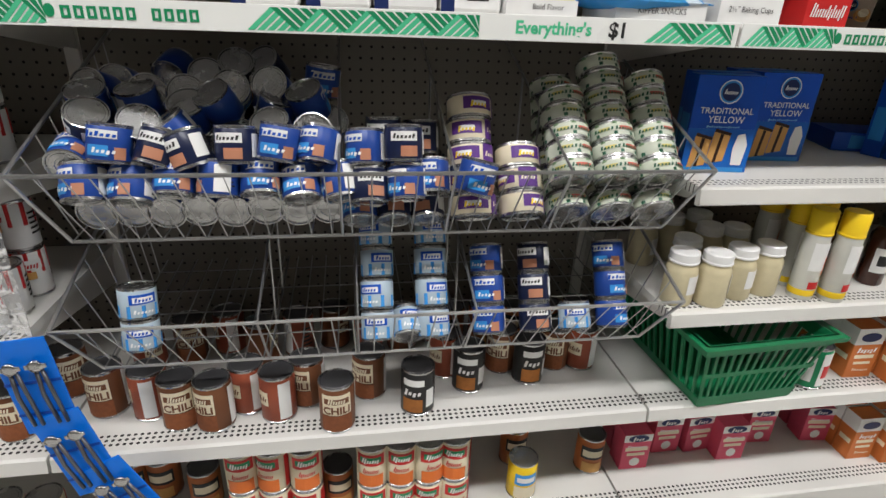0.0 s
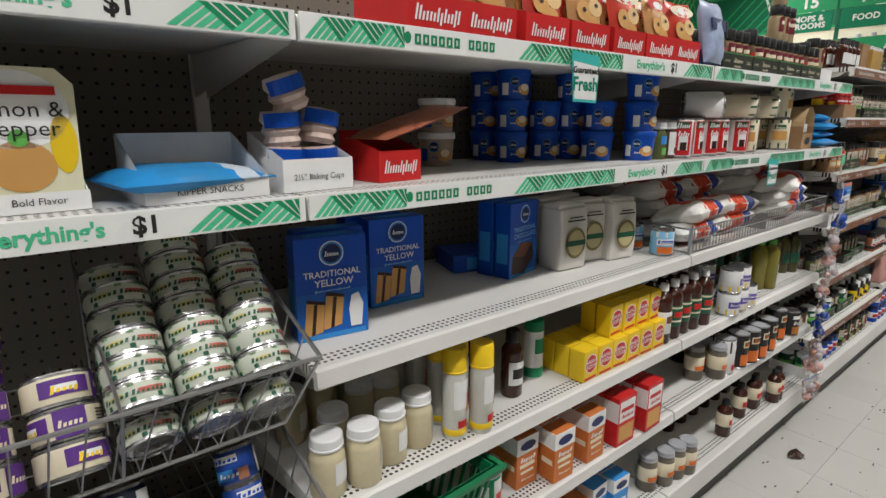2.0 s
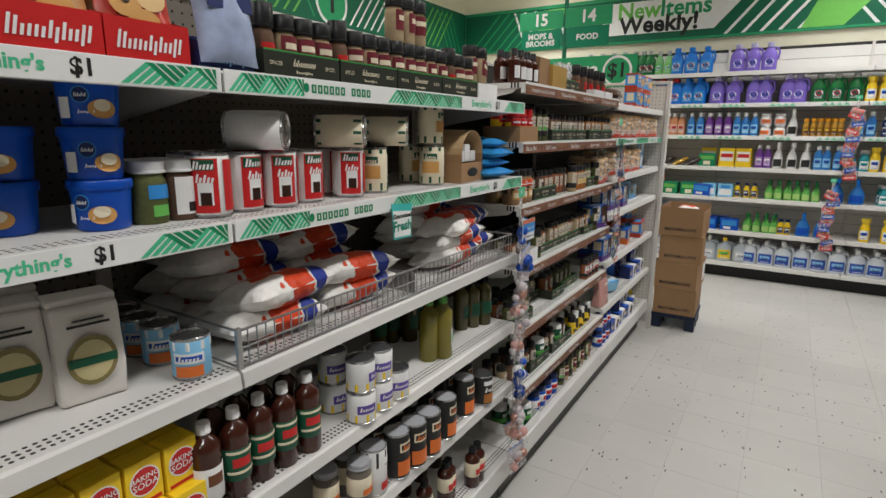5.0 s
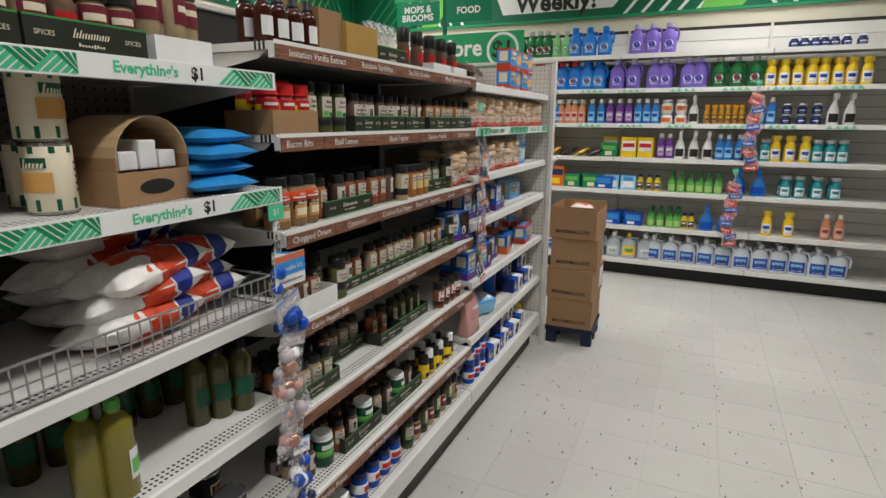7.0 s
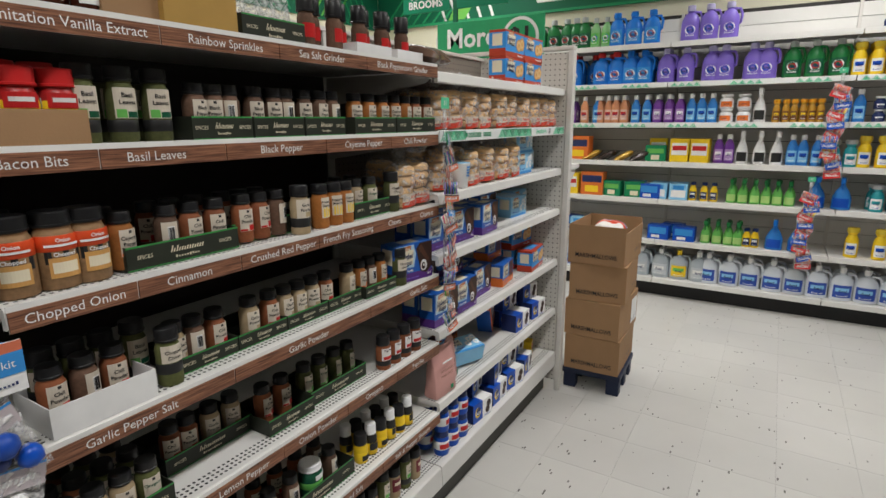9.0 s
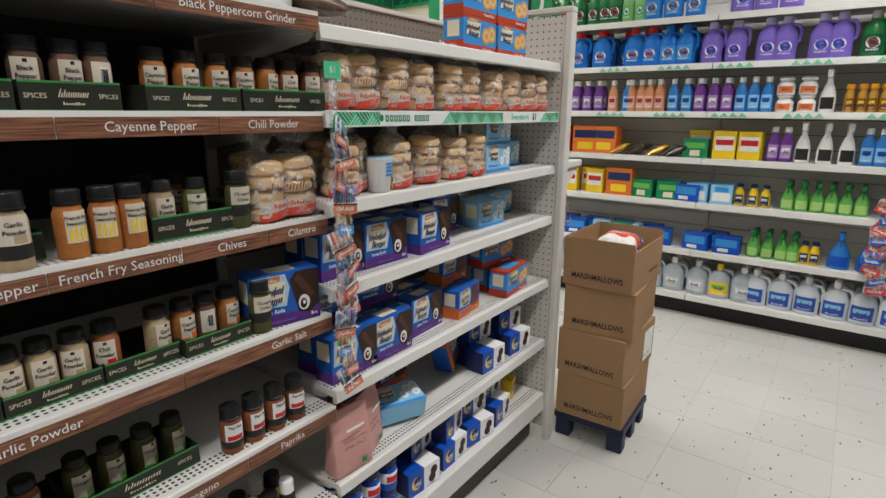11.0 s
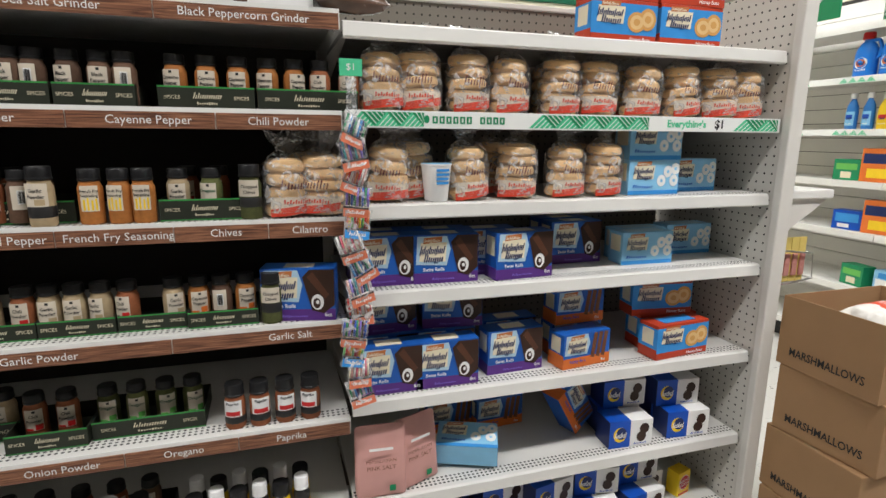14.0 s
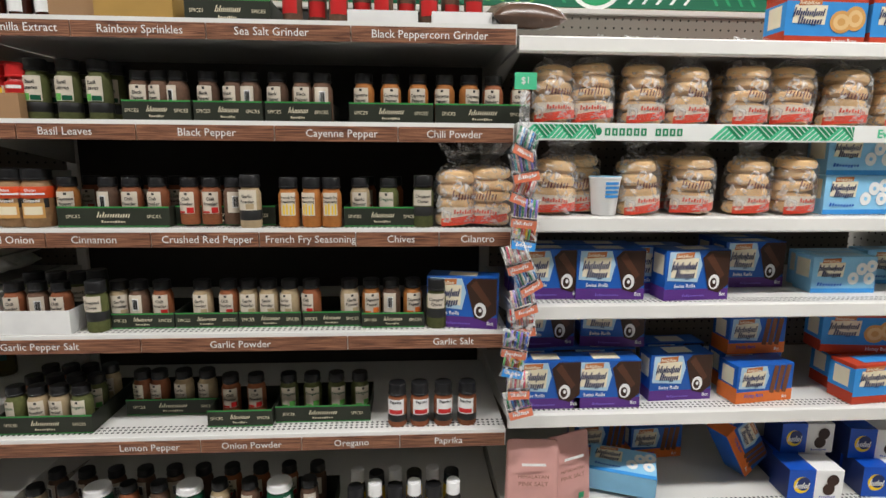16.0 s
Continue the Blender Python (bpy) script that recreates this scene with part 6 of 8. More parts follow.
part("printed_picture", disc(0.0, 0.088, 0.010, 0.010, -0.031), LGREEN, t)
part("printed_bar", boxes((-0.042, -0.0335, 0.137, 0.042, -0.0325, 0.147)), RED, t)
part("printed_name", text_bm("Lemon &", 0.026, True, -0.0335, 0.0, 0.120), BLACKPRINT, t)
part("printed_name", text_bm("Pepper", 0.026, True, -0.0335, 0.005, 0.098), BLACKPRINT, t)
part("front_lip", boxes((-0.0625, -0.0365, 0, 0.0625, -0.0352, 0.024)), WHITE, t)
part("printed_name", text_bm("Bold Flavor", 0.012, True, -0.0372, 0.01, 0.013), BLACKPRINT, t)
t.matrix_basis = pose(0.375, 0.935, Z2, 0, 0, 4)
open_tray("white kipper snack tray nearly empty", 0.575, 0.94, Z2, 0.17, 0.12, 0.09, 0.03, WHITE, 4, [("KIPPER SNACKS", 0.013, 0.014, BLACKPRINT)])
put("bluebag", 0.555, 0.94, Z2 + 0.01, 10)
open_tray("white tray of baking cups in plastic sleeves", 0.745, 0.95, Z2, 0.125, 0.12, 0.09, 0.05, WHITE, 4, [('2½" Baking Cups', 0.013, 0.022, BLACKPRINT)])
for k, (dx, dz, ry) in enumerate(((-0.032, 0.012, 3), (0.032, 0.012, -3), (-0.030, 0.068, -4), (0.028, 0.072, 10), (-0.01, 0.125, -20))):
    c = thing("baking_cup_sleeve", "plastic sleeve of pale baking cups with blue label", "sleeve", "baking cup sleeves")
    part("paper_cup", lathe([(0.024, 0), (0.030, 0.008), (0.026, 0.016), (0.031, 0.024), (0.027, 0.034), (0.032, 0.042), (0.028, 0.055)], 16), mat("pale pink paper", (0.66, 0.52, 0.46), 0.7), c)
    part("label", arc(0.0325, -70, 70, 0.03, 0.052), BLUE, c)
    c.matrix_basis = pose(0.745 + dx, 0.945, Z2 + dz, 0, ry, 0)
open_tray("red cookie mix tray with torn flaps", 0.92, 0.98, Z2, 0.10, 0.12, 0.09, 0.055, RED, 6, (), WHITE)
for dx, rx in ((0.0, 60), (0.03, 70), (0.07, 75)):
    c = thing("cookie_pouch", "slumped red and brown cookie mix pouch", "pouch", "cookie pouches")
    part("pouch", pillow_bm(0.16, 0.11, 0.02, 8), mat("cookie pouch print", (0.42, 0.13, 0.07), 0.3, 0, 0.4, 30), c, smooth=True)
    c.matrix_basis = pose(0.95 + dx, 0.97, Z2 + 0.085 + dx * 0.3, 0, -14, 12)
# frosting tubs
for x, y, n, key in ((1.20, 1.16, 2, "tub_tan"), (1.435, 1.13, 3, "tub"), (1.56, 1.13, 2, "tub"), (1.66, 1.02, 2, "tub"), (1.765, 0.955, 3, "tub"), (1.435, 1.23, 3, "tub"), (1.56, 1.23, 3, "tub"), (1.66, 1.12, 3, "tub")):
    for k in range(n):
        put(key, x + rng.uniform(-0.004, 0.004), y, Z2 + 0.0795 * k, rng.uniform(-55, -15))
for k, (x, y) in enumerate(at_sprinkle):
    put("sprinkles" if k == 0 else "sprinkles_white", x + 0.02, 0.945, Z2, 10)
    put("sprinkles", x + 0.02, 1.01, Z2, 10)
for k, (x, y) in enumerate(at_pie):
    key = "pie_can" if k < 5 else "apple_can"
    put(key, x, 0.93 + 0.01 * (k % 2), Z2, -48 + rng.uniform(-30, 30))
    put(key, x + 0.02, 1.02, Z2, rng.uniform(-35, 25))
for x in (2.06, 2.30, 2.47):
    put("pie_can" if x < 2.2 else "apple_can", x, 0.925, Z2 + 0.116 + 0.038, rng.uniform(-30, 30), 90, 0, -0.0).matrix_basis = pose(x, 0.92, Z2 + 0.1155 + 0.0385, -90, 0, 35) @ pose(0, 0, -0.05, 0, 0, 40)
put("apple_can", at_pie[6][0], 0.935, Z2 + 0.1155, 10)
# arched tray with pull-top cups
t = thing("cup_display", "brown arched cardboard display of small cups", "display")
part("tray", tray_bm(0.17, 0.14, 0.06, 0.06, 0.003), CARD, t)
bm = bmesh.new()
rim = []
for i in range(13):
    a = math.pi * i / 12
    rim.append((-0.083 * math.cos(a), 0.085 + 0.075 * math.sin(a)))
for (xa, za), (xb, zb) in zip(rim, rim[1:]):
    v = [bm.verts.new(p) for p in ((xa, -0.069, za), (xb, -0.069, zb), (xb, 0.069, zb), (xa, 0.069, za))]
    w = [bm.verts.new((p.co.x * 0.965, p.co.y, 0.085 + (p.co.z - 0.085) * 0.965)) for p in v]
    bm.faces.new(v)
    bm.faces.new(w[::-1])
    bm.faces.new((v[0], w[0], w[1], v[1]))
    bm.faces.new((v[2], w[2], w[3], v[3]))
bmesh.ops.remove_doubles(bm, verts=bm.verts[:], dist=0.0005)
part("arch", bm, mat("pale card arch", (0.50, 0.34, 0.18), 0.7), t)
part("side_wall", boxes((-0.083, -0.069, 0.06, -0.080, 0.069, 0.086)), CARD, t)
part("side_wall", boxes((0.080, -0.069, 0.06, 0.083, 0.069, 0.086)), CARD, t)
for k in range(3):
    part("cup_box", boxes((-0.06 + 0.045 * k, -0.05, 0.061, -0.02 + 0.045 * k, 0.05, 0.095 + 0.02 * (k % 2)), bevel=0.003), WHITE, t)
part("printed_bar", disc(0.0, 0.03, 0.04, 0.014, -0.0703), BLACKPRINT, t)
t.matrix_basis = pose(2.84, 0.95, Z2, 0, 0, 6)
for k in range(4):
    put("bluebag", 3.0, 0.94 + 0.02 * (k % 2), Z2 + 0.002 + 0.032 * k, 80 + 8 * k)

# ---- top shelf over the baking goods ----
for k, x in enumerate(x_redtray[:-1]):
    open_tray("red cookie mix tray filled with pouches", x, 0.945, Z1, 0.13, 0.16, 0.10, 0.06, RED, rng.uniform(-2, 2), (), WHITE)
    for j in range(3):
        c = thing("cookie_pouch", "upright cookie mix pouch with a cookie picture", "pouch", "cookie pouches")
        part("pouch", pillow_bm(0.115, 0.15, 0.03, 8), mat("cookie pouch cream" if (k + j) % 2 else "cookie pouch red", (0.58, 0.30, 0.12) if (k + j) % 2 else (0.55, 0.05, 0.03), 0.25, 0, 0.35, 22), c, smooth=True)
        inks = []
        for u, v, ru, rv, pm in ((0.0, 0.047, 0.052, 0.016, RED if (k + j) % 2 else CREAM), (0.0, 0.047, 0.024, 0.010, WHITE), (-0.018, -0.004, 0.024, 0.022, TAN), (0.020, 0.006, 0.022, 0.020, mat("bun glaze print", (0.72, 0.48, 0.22), 0.45)), (0.006, -0.030, 0.024, 0.018, TAN), (-0.018, -0.002, 0.006, 0.005, CHOC), (0.022, 0.010, 0.006, 0.005, CHOC)):
            bm = disc(u, v, ru, rv, 0, 16, 0.0002)
            for q in bm.verts:
                q.co = Vector((q.co.x, q.co.z, 0.0305 + 0.0004 * len(inks) - 0.006 * (q.co.z / 0.06) ** 2))
            inks.append((bm, pm))
        printed("pouch_print", inks, c)
        c.matrix_basis = pose(x + rng.uniform(-0.006, 0.006), 0.905 + 0.042 * j, Z1 + 0.082, 78, 0, rng.uniform(-4, 4))
open_tray("dark blue tray with an upright blue mix bag", x_redtray[-1], 0.93, Z1, 0.11, 0.12, 0.07, 0.045, NAVY, 0, (), LBLUE)
c = thing("muffin_mix_bag", "shiny white and blue muffin mix bag", "bag")
part("bag", pillow_bm(0.12, 0.17, 0.05, 10), mat("muffin mix print", (0.35, 0.42, 0.6), 0.2, 0, 0.6, 20), c, smooth=True)
part("name_bar", boxes((-0.045, 0.0, 0.045, 0.045, 0.03, 0.048)), NAVY, c)
c.matrix_basis = pose(x_redtray[-1], 0.90, Z1 + 0.09, 80, 0, 3)
for k in range(4):
    spice_tray(2.035 + 0.205 * k, 2.035 + 0.205 * k + 0.2, 0.87, Z1, 0.16, 0.05)
    for j in range(4):
        put(rng.choice(("tall_spice", "tall_spice", "grinder")), 2.06 + 0.205 * k + 0.05 * j, 0.90, Z1 + 0.004, rng.uniform(-30, 30))
        put("tall_spice", 2.06 + 0.205 * k + 0.05 * j, 0.96, Z1 + 0.004, rng.uniform(-30, 30))
for k in range(3):
    put("tall_spice", 2.49 + 0.05 * k, 0.915, Z1 + 0.1195, rng.uniform(-30, 30))
put("tall_spice", 2.50, 0.915, Z1 + 0.235, 10)
open_tray("small white carton holding nutmeg jars", 2.94, 0.93, Z1, 0.13, 0.10, 0.05, 0.05, WHITE)
for j in range(4):
    put("tall_spice", 2.895 + 0.03 * j + 0.015 * (j % 2), 0.925 + 0.02 * (j % 2), Z1 + 0.05, rng.uniform(-30, 30))

# marshmallow bags in a low wire rack
t = thing("wire_rack", "low grey wire rack with upright rods on the shelf", "wire rack")
xa, xb, ya = 1.925, 3.10, 0.855
zr = ZD + 0.075
part("rim", tube([[(xa, YB - 0.05, zr), (xa, ya, zr), (xb, ya, zr), (xb, YB - 0.05, zr)]], 0.0028), CHROME, t)
part("foot_rail", tube([[(xa, YB - 0.05, ZD + 0.004), (xa, ya, ZD + 0.004), (xb, ya, ZD + 0.004), (xb, YB - 0.05, ZD + 0.004)]], 0.0025), CHROME, t)
part("middle_rail", tube([[(xa, ya, ZD + 0.04), (xb, ya, ZD + 0.04)]], 0.0018), CHROME, t)
for k in range(56):
    x = xa + (xb - xa) * k / 55
    part("rod", tube([[(x, ya, ZD + 0.004), (x, ya, zr)]], 0.0016, 4), CHROME, t)
part("corner_post", boxes((xa - 0.005, ya - 0.004, ZD, xa + 0.005, ya + 0.004, zr + 0.006)), CHROME, t)
part("divider", boxes((2.50, ya + 0.006, ZD + 0.002, 2.503, YB - 0.06, ZD + 0.06)), CHROME, t)
for j, y in enumerate((0.955, 1.09, 1.21)):
    for k in range(2):
        for lvl in range((2, 3, 3)[j]):
            put("mallow", 2.09 + 0.235 * k + rng.uniform(-0.02, 0.02), y + rng.uniform(-0.01, 0.01), ZD + 0.004 + 0.055 * lvl, rng.uniform(-12, 12), -10 + rng.uniform(-7, 7), rng.uniform(-8, 8))
for j, y in enumerate((0.955, 1.10)):
    for lvl in range((3, 4)[j]):
        put("mallow", 2.83 + rng.uniform(-0.02, 0.02), y, ZD + 0.004 + 0.05 * lvl, rng.uniform(-10, 10) + (20 if lvl == 2 else 0), -10 + rng.uniform(-6, 6), rng.uniform(-8, 8))
        put("mallow", 2.96 + rng.uniform(-0.02, 0.02), y + 0.05, ZD + 0.01 + 0.045 * lvl, rng.uniform(-10, 10), -8, rng.uniform(-8, 8))

# ---- spices ----
ZS = [z + 0.001 for z in SPICES]
SP = ("sp1", "sp2", "sp3", "sp1", "sp3", "sp4")


def spice_strip(z, names, edges):
    """Wood-grain strip with one lettered panel for each spice."""
    for (w, cx), (xa, xb) in zip(names, edges):
        s = thing("spice_name_strip", "brown wood-grain shelf strip lettered " + w.lower(), "shelf tag", "spice strips")
        part("strip", boxes((xa, YF - 0.0085, z - 0.021, xb - 0.002, YF - 0.0055, z + 0.0115), bevel=0.0006), WOOD, s)
        part("lettering", text_bm(w, 0.0232, True, YF - 0.0092, cx, z - 0.0045), WHITE, s)
    rail = thing("strip_rail", "clear plastic price channel on the shelf edge", "price rail", "price rails")
    part("rail", boxes((J[4] + 0.004, YF - 0.0055, z - 0.021, J[5] - 0.004, YF - 0.0042, z + 0.021)), tag_white, rail)


def spread_names(names, centres):
    mids = [J[4] + 0.004] + [(a + b) / 2 for a, b in zip(centres, centres[1:])] + [J[5] - 0.004]
    return list(zip(names, centres)), list(zip(mids, mids[1:]))


for z, names, centres in (
    (1.644, ("Imitation Vanilla Extract", "Rainbow Sprinkles", "Sea Salt Grinder", "Black Peppercorn Grinder"), (3.30, 3.575, 3.84, 4.17)),
    (1.438, ("Bacon Bits", "Basil Leaves", "Black Pepper", "Cayenne Pepper", "Chili Powder"), (3.21, 3.405, 3.695, 3.98, 4.224)),
    (1.207, ("Chopped Onion", "Cinnamon", "Crushed Red Pepper", "French Fry Seasoning", "Chives", "Cilantro"), (3.24, 3.441, 3.682, 3.906, 4.106, 4.279)),
    (0.965, ("Garlic Pepper Salt", "Garlic Powder", "Garlic Salt"), (3.30, 3.739, 4.226)),
    (0.715, ("Lemon Pepper", "Onion Powder", "Oregano", "Paprika"), (3.517, 3.751, 3.985, 4.217)),
    (0.442, ("Parsley Flakes", "Salt Free Seasoning", "Seasoned Salt", "Salt & Pepper Shakers"), (3.28, 3.56, 3.85, 4.18)),
):
    spice_strip(z, *spread_names(names, centres))

for x in x_a_tall:
    put("sp_tall", x, 0.90, ZS[1], rng.uniform(-10, 10))
    put("sp_tall", x + 0.005, 0.955, ZS[1], rng.uniform(-10, 10))
for k, x in enumerate(x_a):
    put(("sp_pepper", "sp_pepper", "sp3")[k % 3] if k < 9 else ("sp2" if k < 14 else "sp1"), x, 0.905, ZS[1] + 0.004, rng.uniform(-25, 25))
for a, b in zip(x_a_tray[::2], x_a_tray[1::2]):
    spice_tray(a, b, 0.875, ZS[1])
for x in x_b_red:
    put("sp_onion", x, 0.90, ZS[2], rng.uniform(-15, 15))
for k, x in enumerate(x_b):
    put(("sp2", "sp3", "sp1", "sp1", "sp1", "sp1", "sp3", "sp4", "sp5")[k], x, 0.905, ZS[2] + 0.004, rng.uniform(-25, 25))
    put("sp1", x + 0.01, 0.985, ZS[2] + 0.004, rng.uniform(-25, 25))
put("sp_garlic", x_b_tall[0], 0.872, ZS[2])
put("sp_chive", x_b_tall[1], 0.885, ZS[2])
for x in x_b_y:
    put("sp_yellow", x, 0.885, ZS[2], rng.uniform(-15, 15))
for a, b in zip(x_b_tray[::2], x_b_tray[1::2]):
    spice_tray(a, b, 0.90 if a > 3.5 and a < 3.7 else 0.875, ZS[2])
for k, x in enumerate(x_c):
    put("sp4" if k in (0, 3, 5, 6, 7, 9) else rng.choice(("sp3", "sp2", "sp1")), x, 0.92, ZS[3] + 0.004, rng.uniform(-25, 25))
put("sp_chive", x_c_tall[0], 0.885, ZS[3])
put("sp_tall", x_c_tall[0] - 0.03, 0.95, ZS[3])
put("sp_chive", x_c_tall[1], 0.885, ZS[3])
for k, (a, b) in enumerate(zip(x_c_tray[::2], x_c_tray[1::2])):
    spice_tray(a, b, 0.89 if k < 4 else 0.875, ZS[3], 0.14, 0.036)
for k, x in enumerate(x_d):
    put("sp5" if k > 5 else rng.choice(("sp4", "sp1")), x, 0.985 if k < 4 else 0.95, ZS[4] + 0.004, rng.uniform(-25, 25))
for x in x_d_front:
    put("sp_front", x, 0.885, ZS[4], rng.uniform(-15, 15))
for k, (a, b) in enumerate(zip(x_d_tray[::2], x_d_tray[1::2])):
    spice_tray(a, b, (0.955, 0.885, 0.90)[k], ZS[4], 0.14, 0.042)
spice_tray(3.16, 3.375, 0.87, ZS[4], 0.22, 0.045)
for k in range(4):
    for j in range(3):
        put(rng.choice(("sp4", "sp1", "sp5")), 3.19 + 0.05 * k, 0.90 + 0.065 * j, ZS[4] + 0.004, rng.uniform(-25, 25))
for k in range(6):
    for j in range(2):
        x = 3.985 + 0.05 * k
        put("sp_shaker" if (k + j) % 2 else "sp_gold", x, 0.90 + 0.06 * j, ZS[5], rng.uniform(-25, 25))
for k in range(10):
    put(rng.choice(("sp3", "sp4", "green_shaker", "sp1")), 3.19 + 0.075 * k, 0.92, ZS[5] + 0.004, rng.uniform(-25, 25))
    put(rng.choice(("sp3", "sp1")), 3.20 + 0.075 * k, 0.99, ZS[5] + 0.004, rng.uniform(-25, 25))
spice_tray(3.66, 3.93, 0.88, ZS[5], 0.14, 0.05)
spice_tray(3.40, 3.62, 0.88, ZS[5], 0.14, 0.05)
# low front: cheese shakers in a carton, blue salt, tall shakers
open_tray("white open carton of green cheese shakers", 3.33, 0.93, ZBASE, 0.20, 0.18, 0.05, 0.05, WHITE)
for k in range(2):
    for j in range(2):
        put("green_shaker", 3.29 + 0.08 * k, 0.89 + 0.078 * j, ZBASE + 0.003)
for k in range(4):
    put("salt_blue", 3.50 + 0.075 * k, 0.90, ZBASE, rng.uniform(-30, 30))
    put("salt_blue", 3.51 + 0.075 * k, 0.98, ZBASE, rng.uniform(-30, 30))
for k in range(8):
    put("tall_spice" if k % 2 else "sp_tall", 3.83 + 0.062 * k, 0.895, ZBASE, rng.uniform(-30, 30))
    put("sp_tall", 3.84 + 0.062 * k, 0.97, ZBASE, rng.uniform(-30, 30))
# near the start of the spice shelves
open_tray("brown carton of red-capped seasoning bottles", 3.225, 0.93, ZS[1], 0.165, 0.15, 0.055, 0.055, CARD)
for k in range(3):
    for j in range(2):
        put("sp_redcap", 3.175 + 0.056 * k, 0.90 + 0.06 * j, ZS[1] + 0.004 + 0.012 * j, rng.uniform(-25, 25))
put("sp_onion", 3.19, 0.975, ZS[2])
open_tray("low white carton of spice jars", 3.27, 0.92, ZS[3], 0.18, 0.13, 0.055, 0.055, WHITE)
for k in range(3):
    put(rng.choice(("sp1", "sp3")), 3.21 + 0.052 * k, 0.91, ZS[3] + 0.004, rng.uniform(-25, 25))
    put("sp_chive", 3.22 + 0.052 * k, 0.965, ZS[3] + 0.004, rng.uniform(-25, 25))
# top of the spices
for k in range(4):
    put("vanilla", 3.19 + 0.055 * k, 0.91, ZS[0], rng.uniform(-20, 20))
    put("vanilla", 3.20 + 0.055 * k, 0.97, ZS[0], rng.uniform(-20, 20))
open_tray("brown sprinkle carton with a gold front", 3.55, 0.94, ZS[0], 0.16, 0.14, 0.13, 0.09, mat("golden card", (0.40, 0.24, 0.06), 0.6))
open_tray("brown cardboard carton on the top shelf", 3.42, 0.95, ZS[0], 0.10, 0.13, 0.14, 0.11, CARD)
spice_tray(3.65, 3.83, 0.88, ZS[0], 0.16, 0.05)
for k in range(4):
    j = jar("clear%d" % k, "clear plastic grinder jar without contents", 0.021, 0.12, CLEAR, CLEAR, 0.02, 0.03, name="spice_grinder", category="grinder", group="spice grinders") if k == 0 else None
    put("clear0", 3.675 + 0.043 * k, 0.93, ZS[0] + 0.004)
for k in range(9):
    put("grinder", 3.87 + 0.05 * k, 0.915 + 0.03 * (k % 2), ZS[0] + 0.002, rng.uniform(-20, 20))
open_tray("small white grinder carton", 4.07, 0.905, ZS[0], 0.15, 0.09, 0.03, 0.03, WHITE)
open_tray("small white grinder carton", 4.24, 0.905, ZS[0], 0.13, 0.09, 0.03, 0.03, WHITE)
c = thing("wheat_bag", "brown and clear bag of crackers lying on the shelf edge", "bag")
part("bag", pillow_bm(0.17, 0.12, 0.06, 10), mat("cracker bag print", (0.10, 0.05, 0.03), 0.25, 0, 0.6, 18), c, smooth=True)
part("printed_name", text_bm("WHEAT", 0.022, True, 0, 0, 0), WHITE, c).matrix_basis = pose(0, 0, 0.066, -90, 0, 0)
c.matrix_basis = pose(4.38, 0.90, ZS[0] + 0.003, 12, 0, 8)

# ---- bagels and snack cakes ----
ZG = [z + 0.001 for z in BAGELS]
for k, x in enumerate(x_bg1):
    put("bagels" if k % 3 else "bagels_short", min(x, 5.51), 0.915, ZG[1], rng.uniform(-25, 25), rng.uniform(-3, 1), rng.uniform(-4, 4))
    if k % 2 == 0:
        put("bagels_short", min(x + 0.03, 5.50), 1.03, ZG[1], rng.uniform(-25, 25))
for k, x in enumerate(x_bg2):
    put("bagels" if k % 2 else "bagels_short", x, 0.91 if k not in (3,) else 0.95, ZS[2] if x < 4.35 else ZG[2], rng.uniform(-25, 25), 0, rng.uniform(-3, 3))
    if k % 2:
        put("bagels", x - 0.02, 1.03, ZS[2] if x < 4.39 else ZG[2], rng.uniform(-25, 25))
put("cup", x_cup[0] - 0.01, 0.885, ZG[2], 15)
for lvl in range(2):
    put("donut", 5.215, 0.93, ZG[2] + 0.0955 * lvl, rng.uniform(-3, 3))
put("donut", 5.40, 0.99, ZG[2], 4)
put("swiss", 4.255, 0.90, ZS[3], -12)
for k, (x, y) in enumerate(at_s3):
    put("swiss" if k < 5 else "donut", min(x, 5.46) + 0.01, max(0.91, min(y, 1.06)), ZG[3], rng.uniform(-3, 3) + (6 if k == 3 else 0))
    if k in (0, 1, 4):
        put("swiss", x + 0.01, max(0.91, y) + 0.075, ZG[3], rng.uniform(-2, 2))
put("donut", 5.27, 1.03, ZG[3], 2)
for k, (x, y) in enumerate(at_s4[:5]):
    put(("swiss", "swiss", "swiss", "nutty", "bun")[k], x + (0.01 if k else 0.055), max(0.905, y), ZG[4], (0, 0, 3, 8, 6)[k])
    put(("swiss", "swiss", "swiss", "nutty", "bun")[k], x + (0.03 if k else 0.065), max(0.905, y) + 0.085, ZG[4], rng.uniform(-3, 3))
put("bun", 5.33, 0.985, ZG[4] + 0.1055, -6)
put("nutty", 5.05, 1.0, ZG[4] + 0.1005, 4)
put("swiss", 4.47, 1.0, ZG[4] + 0.125, 5)
put("swiss", 4.66, 1.0, ZG[4] + 0.125, -5)
b = put("donut", 4.70, 0.95, ZG[5])
b.matrix_basis = pose(4.68, 0.90, ZG[5] + 0.046, -76, 0, -22)
b = put("nutty", 5.0, 1.0, ZG[5])
b.matrix_basis = pose(5.02, 1.0, ZG[5] + 0.072, 0, 58, 18)
put("nutty", 4.86, 1.13, ZG[5], 5)
put("nutty", 4.70, 1.15, ZG[5], 5)
